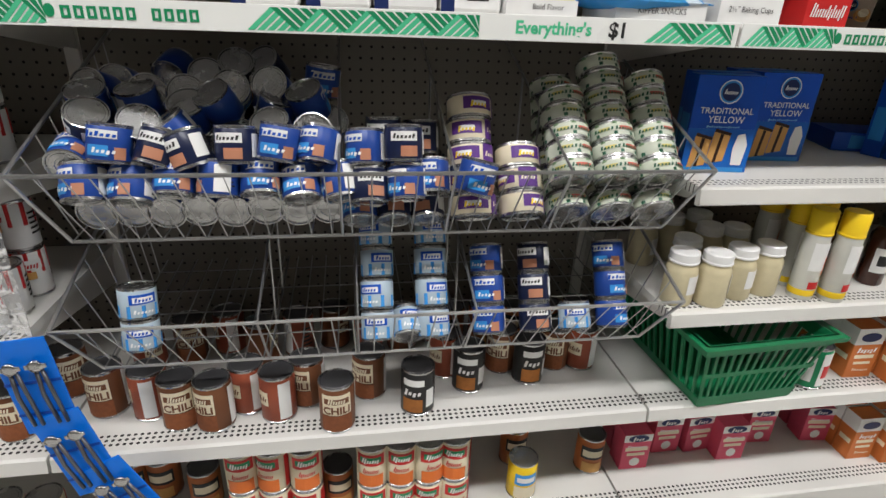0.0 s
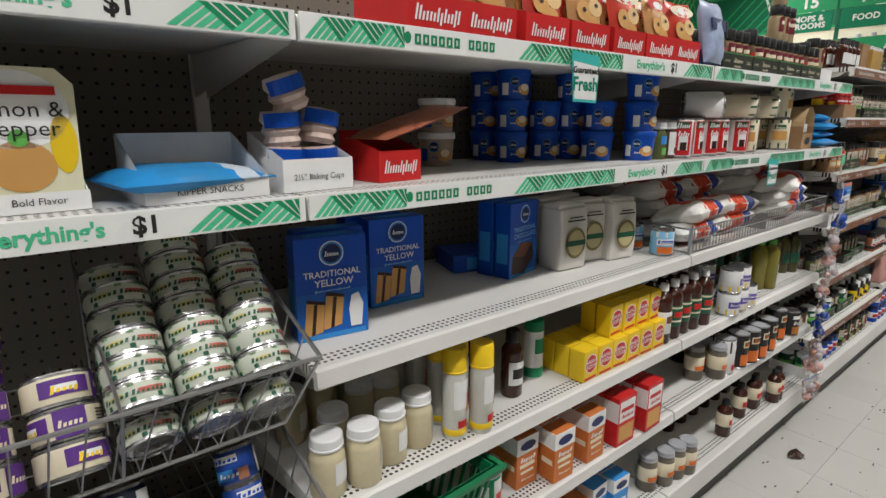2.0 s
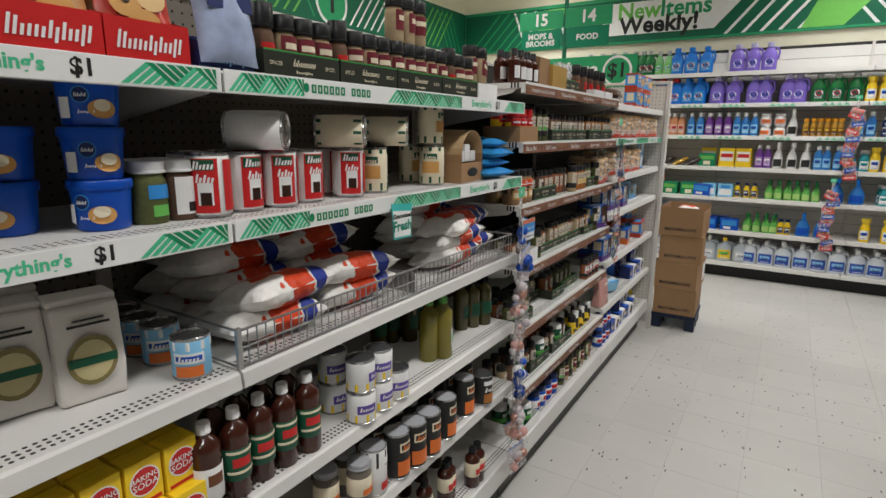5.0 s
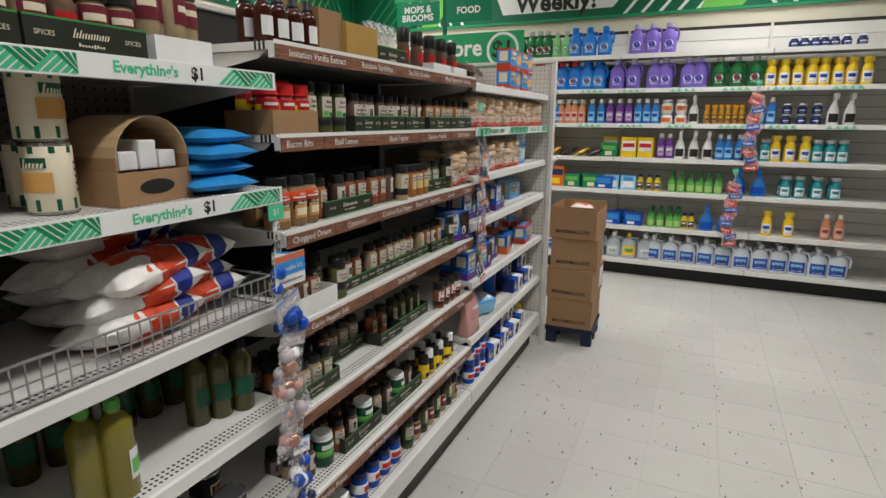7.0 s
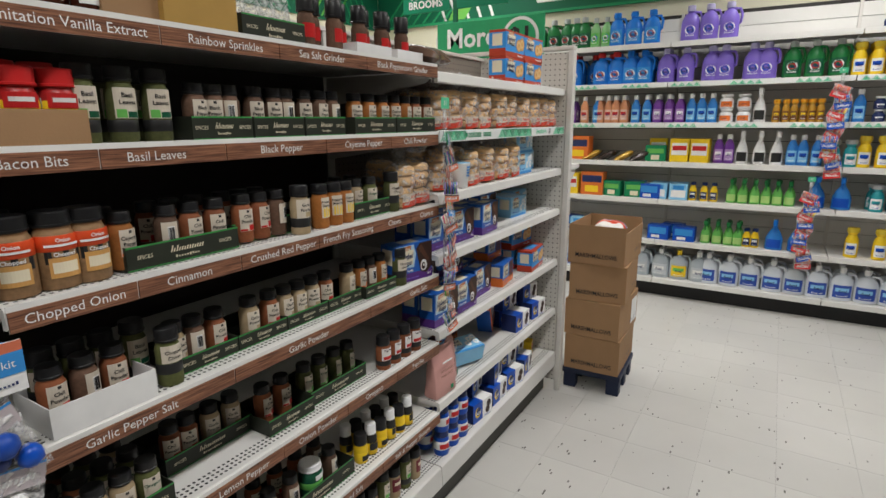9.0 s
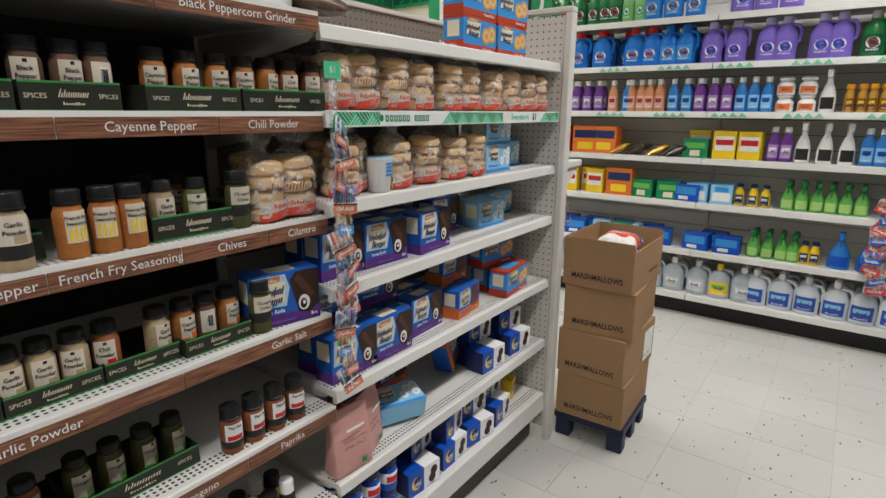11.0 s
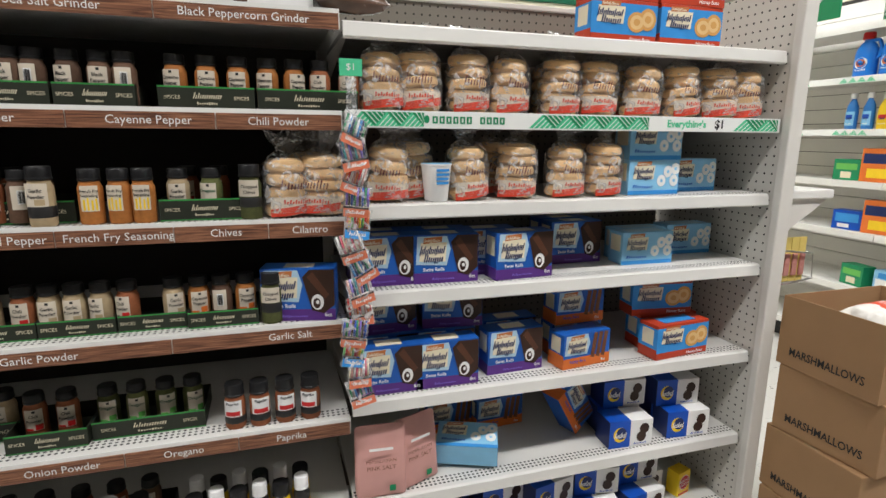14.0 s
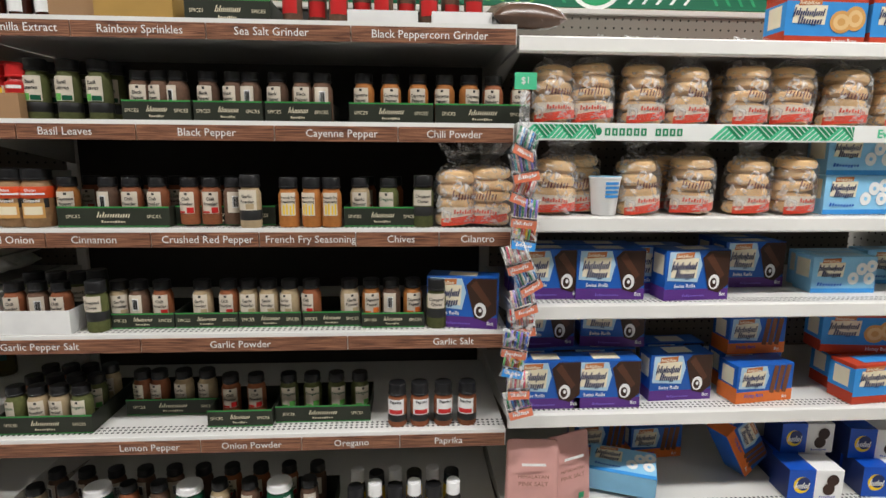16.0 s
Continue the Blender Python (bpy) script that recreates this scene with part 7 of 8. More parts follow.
for x, y, z in ((5.20, 0.915, 0), (5.41, 0.915, 0), (5.22, 1.01, 0.0), (5.42, 1.01, 0.0), (5.23, 1.0, 0.086), (5.40, 0.96, 0.086)):
    put("moon", x, y, ZG[5] + z, -6 + rng.uniform(-3, 3))
put("pouch", 4.435, 0.885, ZG[5] - 0.0005, -4)
put("pouch", 4.53, 0.91, ZG[5] - 0.0005, 22)
for k in range(6):
    for j in range(2):
        if k < 3:
            put("salt_blue", 4.44 + 0.075 * k, 0.885 + 0.075 * j, ZBASE, rng.uniform(-30, 30))
            put("salt_blue", 4.44 + 0.075 * k, 0.885 + 0.075 * j, ZBASE + 0.1005, rng.uniform(-30, 30))
for x, y, z in ((4.75, 0.90, 0), (4.93, 0.905, 0), (5.10, 0.90, 0), (5.27, 0.91, 0), (4.78, 1.0, 0), (4.97, 1.0, 0), (5.15, 1.0, 0), (5.33, 1.0, 0), (4.95, 0.93, 0.086), (5.12, 0.95, 0.086), (5.28, 0.97, 0.086), (4.80, 0.96, 0.086)):
    put("moon", x, y, ZBASE + z, rng.uniform(-12, 12))
put("soda", 5.46, 0.95, ZBASE, 15)
for lvl in range(2):
    for x in (5.09, 5.30):
        put("bun", x, 0.94, ZG[0] + 0.1055 * lvl, rng.uniform(-3, 3))


# hanging clip strips
def clip_strip(x, y, z0, z1, n, looks, lab, size, inside="sticks", header=0.34, spread_=0.014):
    """A hanging plastic strip with clear packets clipped one below another; looks: (colours of the contents, header colour)."""
    t = thing("clip_strip", lab, "clip strip", "clip strips")
    part("strip", boxes((-0.011, -0.001, z1 - z0 + 0.1, 0.011, 0.001, 0.02)), CLEAR, t, "clear plastic strip")
    part("hook_card", boxes((-0.024, -0.003, 0.0, 0.024, -0.0012, 0.035)), MINT, t, "green price card")
    part("price", text_bm("$1", 0.02, True, -0.0036, 0, 0.018), WHITE, t)
    r = random.Random(n * 7 + int(x * 10))
    h = (z0 - z1 - 0.08) / n
    for k in range(n):
        colours, head = looks[k % len(looks)]
        hh = h * 1.35
        m4 = pose(r.uniform(-spread_, spread_), -0.010 - 0.006 * (k % 2), -0.09 - h * (k + 0.5), r.uniform(-10, 4), r.uniform(-24, 24), r.uniform(-25, 25))
        bm = pillow_bm(size * 1.12, hh, 0.016, 8)
        bmesh.ops.transform(bm, matrix=m4 @ pose(0, 0, 0, 90, 0, 0), verts=bm.verts)
        p = part("packet", bm, FILM, t, "clear film packet", smooth=True)
        pieces = []
        if inside == "sticks":
            for j in range(9):
                u = (j - 4) * size * 0.105
                b2 = tube([[(u, -0.004, hh * (header - 0.48)), (u + r.uniform(-0.002, 0.002), -0.004, hh * 0.46)]], size * 0.047, 6)
                pieces.append((b2, colours[(j + k) % len(colours)]))
        else:
            for j in range(7):
                q = size * r.uniform(0.16, 0.26)
                b2 = lathe([(q * 0.3, 0), (q * 0.85, q * 0.35), (q, q * 0.9), (q * 0.7, q * 1.5), (q * 0.25, q * 1.75)], 9)
                bmesh.ops.transform(b2, matrix=pose(r.uniform(-0.34, 0.34) * size, -0.004, r.uniform(-0.42, 0.1) * hh, r.uniform(-50, 50), r.uniform(-50, 50), 0), verts=b2.verts)
                pieces.append((b2, colours[j % len(colours)]))
        for b2, m in pieces:
            bmesh.ops.transform(b2, matrix=m4, verts=b2.verts)
        printed("filling", pieces, p, smooth=True)
        low, high = (-0.5, -0.5 + header) if inside == "sticks" else (0.5 - header, 0.5)
        card = [(boxes((-size * 0.5, -0.0125, hh * low, size * 0.5, -0.0115, hh * high)), head), (scribble(0, hh * (low + high) / 2, size * 0.7, hh * header * 0.35, 8, k, -0.0132), WHITE if head != WHITE else BLUE), (boxes((-size * 0.5, -0.0130, hh * high - 0.004, size * 0.5, -0.0126, hh * high)), BLACKPRINT if inside == "sticks" else SKYB)]
        for b2, m in card:
            bmesh.ops.transform(b2, matrix=m4, verts=b2.verts)
        printed("packet_header", card, p)
    t.matrix_basis = pose(x, y, z0)
    return t


CORAL = mat("packet coral header", (0.62, 0.17, 0.09), 0.3)
CLIPA = [((GREEN, WHITE, SKYB, NAVY), CORAL), ((VIOLET, NAVY, TEAL, BLUSH), CORAL), ((RED, WHITE, BLUSH, ORANGE), CORAL), ((CHOC, BLUE, GREEN, VIOLET), CORAL), ((ORANGE, YELLOW, LGREEN, RED), SKYB), ((BLUSH, WHITE, PINK, CREAM), CORAL)]
clip_strip(4.375, 0.825, 1.53, 0.80, 13, CLIPA, "clip strip hung with coral and striped candle packets", 0.056)
COPPER = mat("copper cutter", (0.48, 0.26, 0.20), 0.3, 0.6)
STEEL = mat("pale cutter plastic", (0.50, 0.44, 0.46), 0.3)
ROYAL = mat("royal blue cup print", (0.01, 0.06, 0.34), 0.4)
CLIPB = [((ROYAL, BLUE, WHITE, ROYAL), WHITE), ((ROYAL, NAVY, BLUE), STEEL), ((STEEL, COPPER, WHITE), STEEL), ((COPPER, BLUSH, STEEL), COPPER), ((BLUSH, COPPER, STEEL), STEEL)]
t = clip_strip(3.085, 0.815, 1.27, 0.22, 10, CLIPB, "clip strip hung with clear bags of cookie cutters", 0.085, "cups", 0.28)
printed("top_card", [(boxes((-0.05, -0.034, -0.150, 0.05, -0.032, -0.075)), WHITE), (boxes((-0.05, -0.0348, -0.123, 0.05, -0.0342, -0.090)), SKYB), (boxes((-0.05, -0.0348, -0.090, 0.05, -0.0342, -0.075)), CORAL), (text_bm("cupcake kit", 0.017, True, -0.0354, 0, -0.107), WHITE), (scribble(0, -0.136, 0.08, 0.006, 16, 3, -0.0354, 0), NAVY)], t, "white and blue cupcake kit card")
# blue ribbon card at the start of the aisle
t = thing("strap_pack", "bright blue strap with steel can openers on a clip strip", "strap pack")
for k, (x, z, a) in enumerate(((0.0, 0.0, -6), (0.03, -0.14, -14), (0.085, -0.25, -25))):
    bm = boxes((-0.042, -0.004, -0.13, 0.042, 0.0, 0.05), bevel=0.0015)
    bmesh.ops.transform(bm, matrix=pose(x, -0.004 * k, z, 0, a, 0), verts=bm.verts)
    p = part("strap_card", bm, mat("bright blue card", (0.0, 0.16, 0.72), 0.35), t)
    fold = boxes((-0.042, -0.0052, -0.032, 0.042, -0.0042, -0.027), (-0.042, -0.0052, -0.092, 0.042, -0.0042, -0.088))
    bmesh.ops.transform(fold, matrix=pose(x, -0.004 * k, z, 0, a, 0), verts=fold.verts)
    part("card_fold", fold, mat("dark blue fold", (0.0, 0.05, 0.34), 0.35), p)
    for dx in (-0.018, 0.02):
        m4 = pose(x, -0.004 * k, z, 0, a, 0)
        gear = lathe([(0.004, 0), (0.011, 0.0005), (0.011, 0.004), (0.005, 0.005)], 12)
        bmesh.ops.transform(gear, matrix=m4 @ pose(dx, -0.012, 0.005, 90, 0, 0), verts=gear.verts)
        key_ = boxes((dx - 0.016, -0.016, 0.001, dx + 0.016, -0.013, 0.009), bevel=0.001)
        bmesh.ops.transform(key_, matrix=m4, verts=key_.verts)
        grip = tube([[(dx - 0.004, -0.010, 0.0), (dx - 0.007, -0.012, -0.05), (dx - 0.004, -0.009, -0.11)], [(dx + 0.004, -0.010, 0.0), (dx + 0.008, -0.012, -0.05), (dx + 0.009, -0.009, -0.11)]], 0.0032, 6)
        bmesh.ops.transform(grip, matrix=m4, verts=grip.verts)
        printed("opener", [(gear, TIN), (key_, TIN), (grip, TIN_DARK)], p, "steel can opener", smooth=True)
t.matrix_basis = pose(-0.455, 0.77, 0.80)
part("hang_strip", boxes((-0.02, -0.001, 0.04, 0.02, 0.001, 0.505)), CLEAR, t, "clear strip")
part("hook", boxes((-0.008, -0.001, 0.505, 0.008, 0.075, 0.509)), CLEAR, t)


# shelf talkers
def fresh_sign(x, z, w):
    t = thing("shelf_sign", "white and teal guaranteed fresh shelf sign", "sign", "fresh signs")
    y = YF - 0.016
    part("card", poly([(x - w / 2, z + w * 0.55), (x + w / 2, z + w * 0.48), (x + w * 0.44, z - w * 0.52), (x - w * 0.40, z - w * 0.50)], y, 0.001), mat("sign teal", (0.05, 0.45, 0.42), 0.35), t)
    part("panel", poly([(x - w * 0.44, z + w * 0.34), (x + w * 0.46, z + w * 0.26), (x + w * 0.40, z - w * 0.46), (x - w * 0.36, z - w * 0.44)], y - 0.0012, 0.0006), WHITE, t)
    part("lettering", text_bm("Guaranteed", w * 0.19, True, y - 0.0024, x, z + w * 0.16, bold=0.0006), BLACKPRINT, t)
    part("lettering", text_bm("Fresh", w * 0.40, True, y - 0.0024, x, z - w * 0.14, bold=0.0012), mat("sign dark teal", (0.0, 0.22, 0.14), 0.4), t)


fresh_sign(1.335, 1.532, 0.095)
fresh_sign(2.40, 1.275, 0.085)

# ---- cartons at the end of the aisle ----
pal = thing("plastic_dolly", "low dark navy plastic dolly under the cartons", "dolly")
part("deck", boxes((-0.19, -0.16, 0.09, 0.19, 0.16, 0.125), bevel=0.004), PALLET, pal)
for sx in (-0.15, 0, 0.15):
    for sy in (-0.12, 0.12):
        part("foot", boxes((sx - 0.03, sy - 0.035, 0.0, sx + 0.03, sy + 0.035, 0.09), bevel=0.006), PALLET, pal)
pal.matrix_basis = pose(5.85, 0.66, 0.001, 0, 0, 2)
z = 0.127
for k, (h, rz, dx) in enumerate(((0.20, 2, 0.0), (0.205, -1, 0.0), (0.205, 4, 0.01), (0.21, 0, 0.0))):
    w, d = 0.40, 0.30
    b = thing("carton", ("closed brown marshmallow carton in a stack", "brown marshmallow carton with a white shipping label", "closed brown marshmallow carton in a stack", "open brown marshmallow carton with bags inside")[k], "carton", "stacked cartons")
    if k < 3:
        part("box_body", boxes((-w / 2, -d / 2, 0, w / 2, d / 2, h), bevel=0.003), CARD, b)
        part("tape", boxes((-w / 2 + 0.002, -0.025, h - 0.0002, w / 2 - 0.002, 0.025, h + 0.0004)), mat("packing tape", (0.42, 0.30, 0.17), 0.25), b)
        if k == 1:
            part("shipping_label", boxes((-0.06 + 0.12, -d / 2 - 0.0012, 0.03, -0.06 + 0.24, -d / 2 - 0.0002, 0.17)), WHITE, b)
    else:
        th = 0.004
        part("box_bottom", boxes((-w / 2, -d / 2, 0, w / 2, d / 2, th)), CARD, b)
        part("front_wall", boxes((-w / 2, -d / 2, th, w / 2, -d / 2 + th, h - 0.03)), CARD, b)
        part("rear_wall", boxes((-w / 2, d / 2 - th, th, w / 2, d / 2, h)), CARD, b)
        part("side_wall", boxes((-w / 2, -d / 2 + th, th, -w / 2 + th, d / 2 - th, h)), CARD, b)
        part("side_wall", boxes((w / 2 - th, -d / 2 + th, th, w / 2, d / 2 - th, h)), CARD, b)
    # words on the long side that faces the aisle and on the end
    for dx2 in (0,):
        p = part("lettering", text_bm("MARSHMALLOWS", 0.034, True, 0, 0, 0, width=0.22, bold=0.0006), BLACKPRINT, b)
        p.matrix_basis = pose(-w / 2 - 0.0012, 0.0, h * 0.22, 0, 0, -90)
        p = part("lettering", text_bm("MARSHMALLOWS", 0.022, True, 0, 0, 0, width=0.13), BLACKPRINT, b)
        p.matrix_basis = pose(0.08, -d / 2 - 0.0012, h * 0.25)
    b.matrix_basis = pose(5.85 + dx, 0.66, z, 0, 0, rz)
    z += h + 0.0015
for k in range(3):
    put("mallow", 5.83 + 0.02 * k, 0.65, z - 0.17 + 0.045 * k, 4 * k, 6, 4)

# end-cap bracket and wire rack by the end panel
t = thing("endcap_shelf", "white end-cap shelf with a curved bracket", "shelf")
part("shelf_pan", boxes((5.63, 0.82, 1.235, 5.80, 1.75, 1.262), bevel=0.004), SHELF_PLAIN, t)
part("bracket", poly([(5.626, 1.234), (5.79, 1.234), (5.74, 1.20), (5.66, 1.15), (5.626, 1.10)], 0.835, 0.004), UPRIGHT, t)
t = thing("hook_rack", "small wire rack with yellow packets on the end panel", "rack")
part("rack_wire", tube([[(5.63, 0.86, 1.08), (5.80, 0.86, 1.06), (5.81, 0.86, 0.98), (5.63, 0.86, 0.96)], [(5.63, 1.5, 1.08), (5.80, 1.5, 1.06), (5.81, 1.5, 0.98), (5.63, 1.5, 0.96)], [(5.80, 0.86, 1.06), (5.80, 1.5, 1.06)], [(5.81, 0.86, 0.98), (5.81, 1.5, 0.98)]], 0.003), CHROME, t)
for k in range(5):
    c = thing("blister_pack", "yellow and white blister pack in the rack", "packet", "blister packs")
    part("card", boxes((-0.014, -0.004, 0, 0.014, 0.004, 0.14), bevel=0.001), mat("pack yellow", (0.70, 0.55, 0.16), 0.4), c)
    part("blister", boxes((-0.010, -0.010, 0.02, 0.010, -0.0045, 0.09), bevel=0.002), mat("pack rose", (0.55, 0.25, 0.22), 0.3), c)
    c.matrix_basis = pose(5.655 + 0.03 * k, 0.88, 0.97)

# ---- back wall shelving with cleaning goods ----
WX = 7.64
WZ = (2.09, 1.785, 1.47, 1.155, 0.845, 0.50, 0.165)
WJ = (-3.15, -1.73, -0.51, 0.71, 1.93, 3.15)
wf = thing("wall_shelving_frame", "white slatwall shelving unit against the back wall", "shelving")
for a, b in zip(WJ, WJ[1:]):
    for k in range(22):
        z = 0.10 + k * 0.1015
        part("slat", boxes((8.11, a + 0.012, z, 8.13, b - 0.012, z + 0.097)), SLAT, wf)
part("backing", boxes((8.131, WJ[0], 0.05, 8.14, WJ[-1], 2.36)), SHADE_TONE, wf)
for y in WJ:
    part("upright", boxes((8.095, y - 0.011, 0, 8.129, y + 0.011, 2.36), bevel=0.002), UPRIGHT, wf)
part("kick_plate", boxes((7.72, WJ[0], 0.0, 7.735, WJ[-1], 0.12)), BLACK, wf)
for k, z in enumerate(WZ):
    for a, b in zip(WJ, WJ[1:]):
        s = thing("wall_shelf", "white steel shelf of the back wall unit", "shelf", "back wall shelves")
        part("shelf_pan", boxes((WX + 0.005, a + 0.003, z - 0.02, 8.09, b - 0.003, z), bevel=0.002), SHELF_PLAIN, s)
        part("front_lip", boxes((WX, a + 0.003, z - 0.04, WX + 0.0045, b - 0.003, z + 0.001), bevel=0.001), SHELF_PLAIN, s)
        if k in (1, 2):
            strip = part("tag_strip", boxes((WX - 0.004, a + 0.004, z - 0.038, WX - 0.0005, b - 0.004, z - 0.002)), tag_white, s)
            for j in range(3):
                bm = stripes(0.02 + j * 0.42, 0.24 + j * 0.42, -0.015, 0.015, 0, True)
                p = part("stripe_print", bm, MINT, strip)
                p["kind"] = "stuff"
                p.matrix_basis = pose(WX - 0.0046, b - 0.004, z - 0.02, 0, 0, -90)


def bottle(key, label, w, d, h, body, cap, lab, handle=False, name="detergent_bottle", group="detergent bottles", capw=0.45, ovals=WHITE):
    """A flattened moulded bottle with shoulders, cap, label panel and, on big ones, an arched handle."""
    t = thing(name, label, "bottle", group)
    hb = h * 0.84
    prof = [(0.46, 0), (0.5, 0.02), (0.5, 0.60), (0.46, 0.74), (0.30, 0.90), (capw * 0.42, 0.95), (capw * 0.42, 1.0)]
    part("body", lathe([(r * w, z * hb) for r, z in prof], 16, (1, d / w)), body, t, smooth=True)
    part("cap", lathe([(capw * 0.5 * w, hb + 0.0003), (capw * 0.52 * w, hb + 0.004), (capw * 0.48 * w, h - 0.003), (capw * 0.40 * w, h)], 14), cap, t, smooth=True)
    if handle:
        part("handle", tube([[(w * 0.16, 0, hb * 0.97), (w * 0.48, 0, hb * 0.95), (w * 0.60, 0, hb * 0.78), (w * 0.56, 0, hb * 0.52), (w * 0.42, 0, hb * 0.46)]], w * 0.075, 7), body, t, smooth=True)
    sq = d / w
    inks = [(arc(w * 0.502, -50, 50, hb * 0.12, hb * 0.58, squash=(1, sq)), lab)]
    if name == "detergent_bottle":
        inks += [(wrap(disc(0, hb * 0.37, w * 0.30, hb * 0.15, 0, 16, 0.0002), w * 0.512, sq), WHITE if ovals != WHITE else SKYB), (wrap(disc(0, hb * 0.37, w * 0.22, hb * 0.10, -0.001, 16, 0.0002), w * 0.514, sq), ovals)]
    else:
        inks.append((arc(w * 0.508, -36, 32, hb * 0.34, hb * 0.48, squash=(1, sq)), ovals))
    inks.append((wrap(scribble(0, hb * 0.37, w * 0.34, hb * 0.10, 5, 6, -0.002), w * 0.516, sq), NAVY))
    inks.append((wrap(scribble(0, hb * 0.19, w * 0.5, hb * 0.05, 9, 7, -0.001), w * 0.508, sq), WHITE if lab != WHITE else BLUE))
    printed("label", inks, t)
    return keep(key, t)


def sprayer(key, label, w, h, body, head, lab):
    t = thing("spray_bottle", label, "spray bottle", "spray bottles")
    hb = h * 0.74
    part("body", lathe([(0.46 * w, 0), (0.5 * w, 0.004), (0.5 * w, hb * 0.5), (0.34 * w, hb * 0.78), (0.17 * w, hb * 0.95), (0.17 * w, hb)], 16, (1, 0.7)), body, t, smooth=True)
    part("trigger_head", boxes((-0.014, -0.055, hb + 0.018, 0.014, 0.024, h), bevel=0.005), head, t)
    part("collar", lathe([(0.015, hb + 0.0003), (0.0155, hb + 0.017)], 12), head, t)
    part("trigger", tube([[(0, -0.03, hb + 0.02), (0, -0.038, hb + 0.0), (0, -0.030, hb - 0.03)]], 0.005, 6), head, t)
    part("label", arc(0.502 * w, -52, 52, hb * 0.10, hb * 0.48, squash=(1, 0.7)), lab, t)
    return keep(key, t)


bottle("det_green", "large dark green detergent bottle with handle", 0.12, 0.075, 0.255, mat("green bottle plastic", (0.01, 0.16, 0.04), 0.35), mat("silver grey cap", (0.4, 0.42, 0.42), 0.4), DGREEN, True, ovals=RED)
bottle("det_lgreen", "light green fabric softener bottle", 0.09, 0.07, 0.24, mat("pale green plastic", (0.22, 0.48, 0.20), 0.35), mat("silver grey cap", (0.4, 0.42, 0.42), 0.4), LGREEN, False, ovals=WHITE)
bottle("det_blue", "bright blue detergent bottle with handle", 0.132, 0.08, 0.262, mat("blue bottle plastic", (0.01, 0.17, 0.62), 0.35), mat("blue bottle plastic", (0.01, 0.17, 0.62), 0.35), SKYB, True, ovals=mat("dusty red print", (0.4, 0.1, 0.12), 0.4))
bottle("det_purple", "violet detergent bottle with handle", 0.132, 0.08, 0.262, VIOLET, mat("pale lilac cap", (0.45, 0.42, 0.65), 0.35), VIOLET, True, ovals=BLUE)
bottle("det_redcap", "blue laundry bottle with a red cap", 0.145, 0.085, 0.262, mat("blue bottle plastic", (0.01, 0.17, 0.62), 0.35), RED, mat("blue bottle plastic", (0.01, 0.17, 0.62), 0.35), True, ovals=ORANGE)
bottle("wipes_yellow", "yellow canister of cleaning wipes", 0.085, 0.085, 0.22, YELLOW, mat("yellow cap plastic", (0.75, 0.55, 0.05), 0.4), WHITE, False, "wipes_canister", "wipes canisters", 0.9, BLUE)
bottle("jar_navy", "small navy and white jar", 0.075, 0.075, 0.085, NAVY, WHITEPL, NAVY, False, "small_jar", "small jars", 0.8, WHITE)
bottle("sm_orange", "peach coloured cleaner bottle with a white cap", 0.076, 0.05, 0.222, mat("peach plastic", (0.66, 0.28, 0.14), 0.35), WHITEPL, mat("peach label", (0.70, 0.45, 0.36), 0.4), False, "cleaner_bottle", "cleaner bottles", 0.5, RED)
bottle("sm_purple", "purple cleaner bottle with a white cap", 0.076, 0.05, 0.222, mat("purple plastic", (0.16, 0.04, 0.30), 0.35), WHITEPL, mat("lilac label", (0.40, 0.25, 0.50), 0.4), False, "cleaner_bottle", "cleaner bottles", 0.5, WHITE)
bottle("sm_blue", "blue cleaner bottle with a white cap", 0.076, 0.05, 0.222, mat("clear blue plastic", (0.03, 0.20, 0.58), 0.3), WHITEPL, LBLUE, False, "cleaner_bottle", "cleaner bottles", 0.5, BLUE)
bottle("sm_yellow", "yellow cleaner bottle with a white cap", 0.076, 0.05, 0.21, YELLOW, WHITEPL, YELLOW, False, "cleaner_bottle", "cleaner bottles", 0.5, RED)
bottle("tub_orange", "white tub with an orange band", 0.10, 0.10, 0.105, WHITEPL, WHITEPL, ORANGE, False, "powder_tub", "powder tubs", 0.85, ORANGE)
bottle("can_gold", "gold aerosol can with an orange cap", 0.052, 0.052, 0.165, mat("gold can print", (0.50, 0.26, 0.03), 0.35), mat("amber cap", (0.80, 0.36, 0.02), 0.35), BROWN, False, "aerosol_can", "aerosol cans", 0.9, YELLOW)
bottle("navy_yellow", "yellow bottle with a navy cap", 0.06, 0.05, 0.15, YELLOW, NAVY, NAVY, False, "cleaner_bottle", "cleaner bottles", 0.7, WHITE)
bottle("teal_can", "teal canister of wipes with a grey lid", 0.085, 0.085, 0.19, TEAL, mat("silver grey cap", (0.4, 0.42, 0.42), 0.4), WHITE, False, "wipes_canister", "wipes canisters", 0.9, TEAL)
bottle("jug_bleach", "white bleach jug with handle and blue label", 0.15, 0.11, 0.245, BLEACH, WHITEPL, mat("bleach label blue", (0.03, 0.08, 0.40), 0.4), True, "bleach_jug", "bleach jugs", 0.28, LBLUE)
bottle("jug_clear", "clear water-white jug with handle", 0.15, 0.11, 0.245, mat("cloudy plastic", (0.45, 0.50, 0.55), 0.3), WHITEPL, mat("cloudy label", (0.55, 0.58, 0.62), 0.4), True, "bleach_jug", "bleach jugs", 0.28, WHITE)
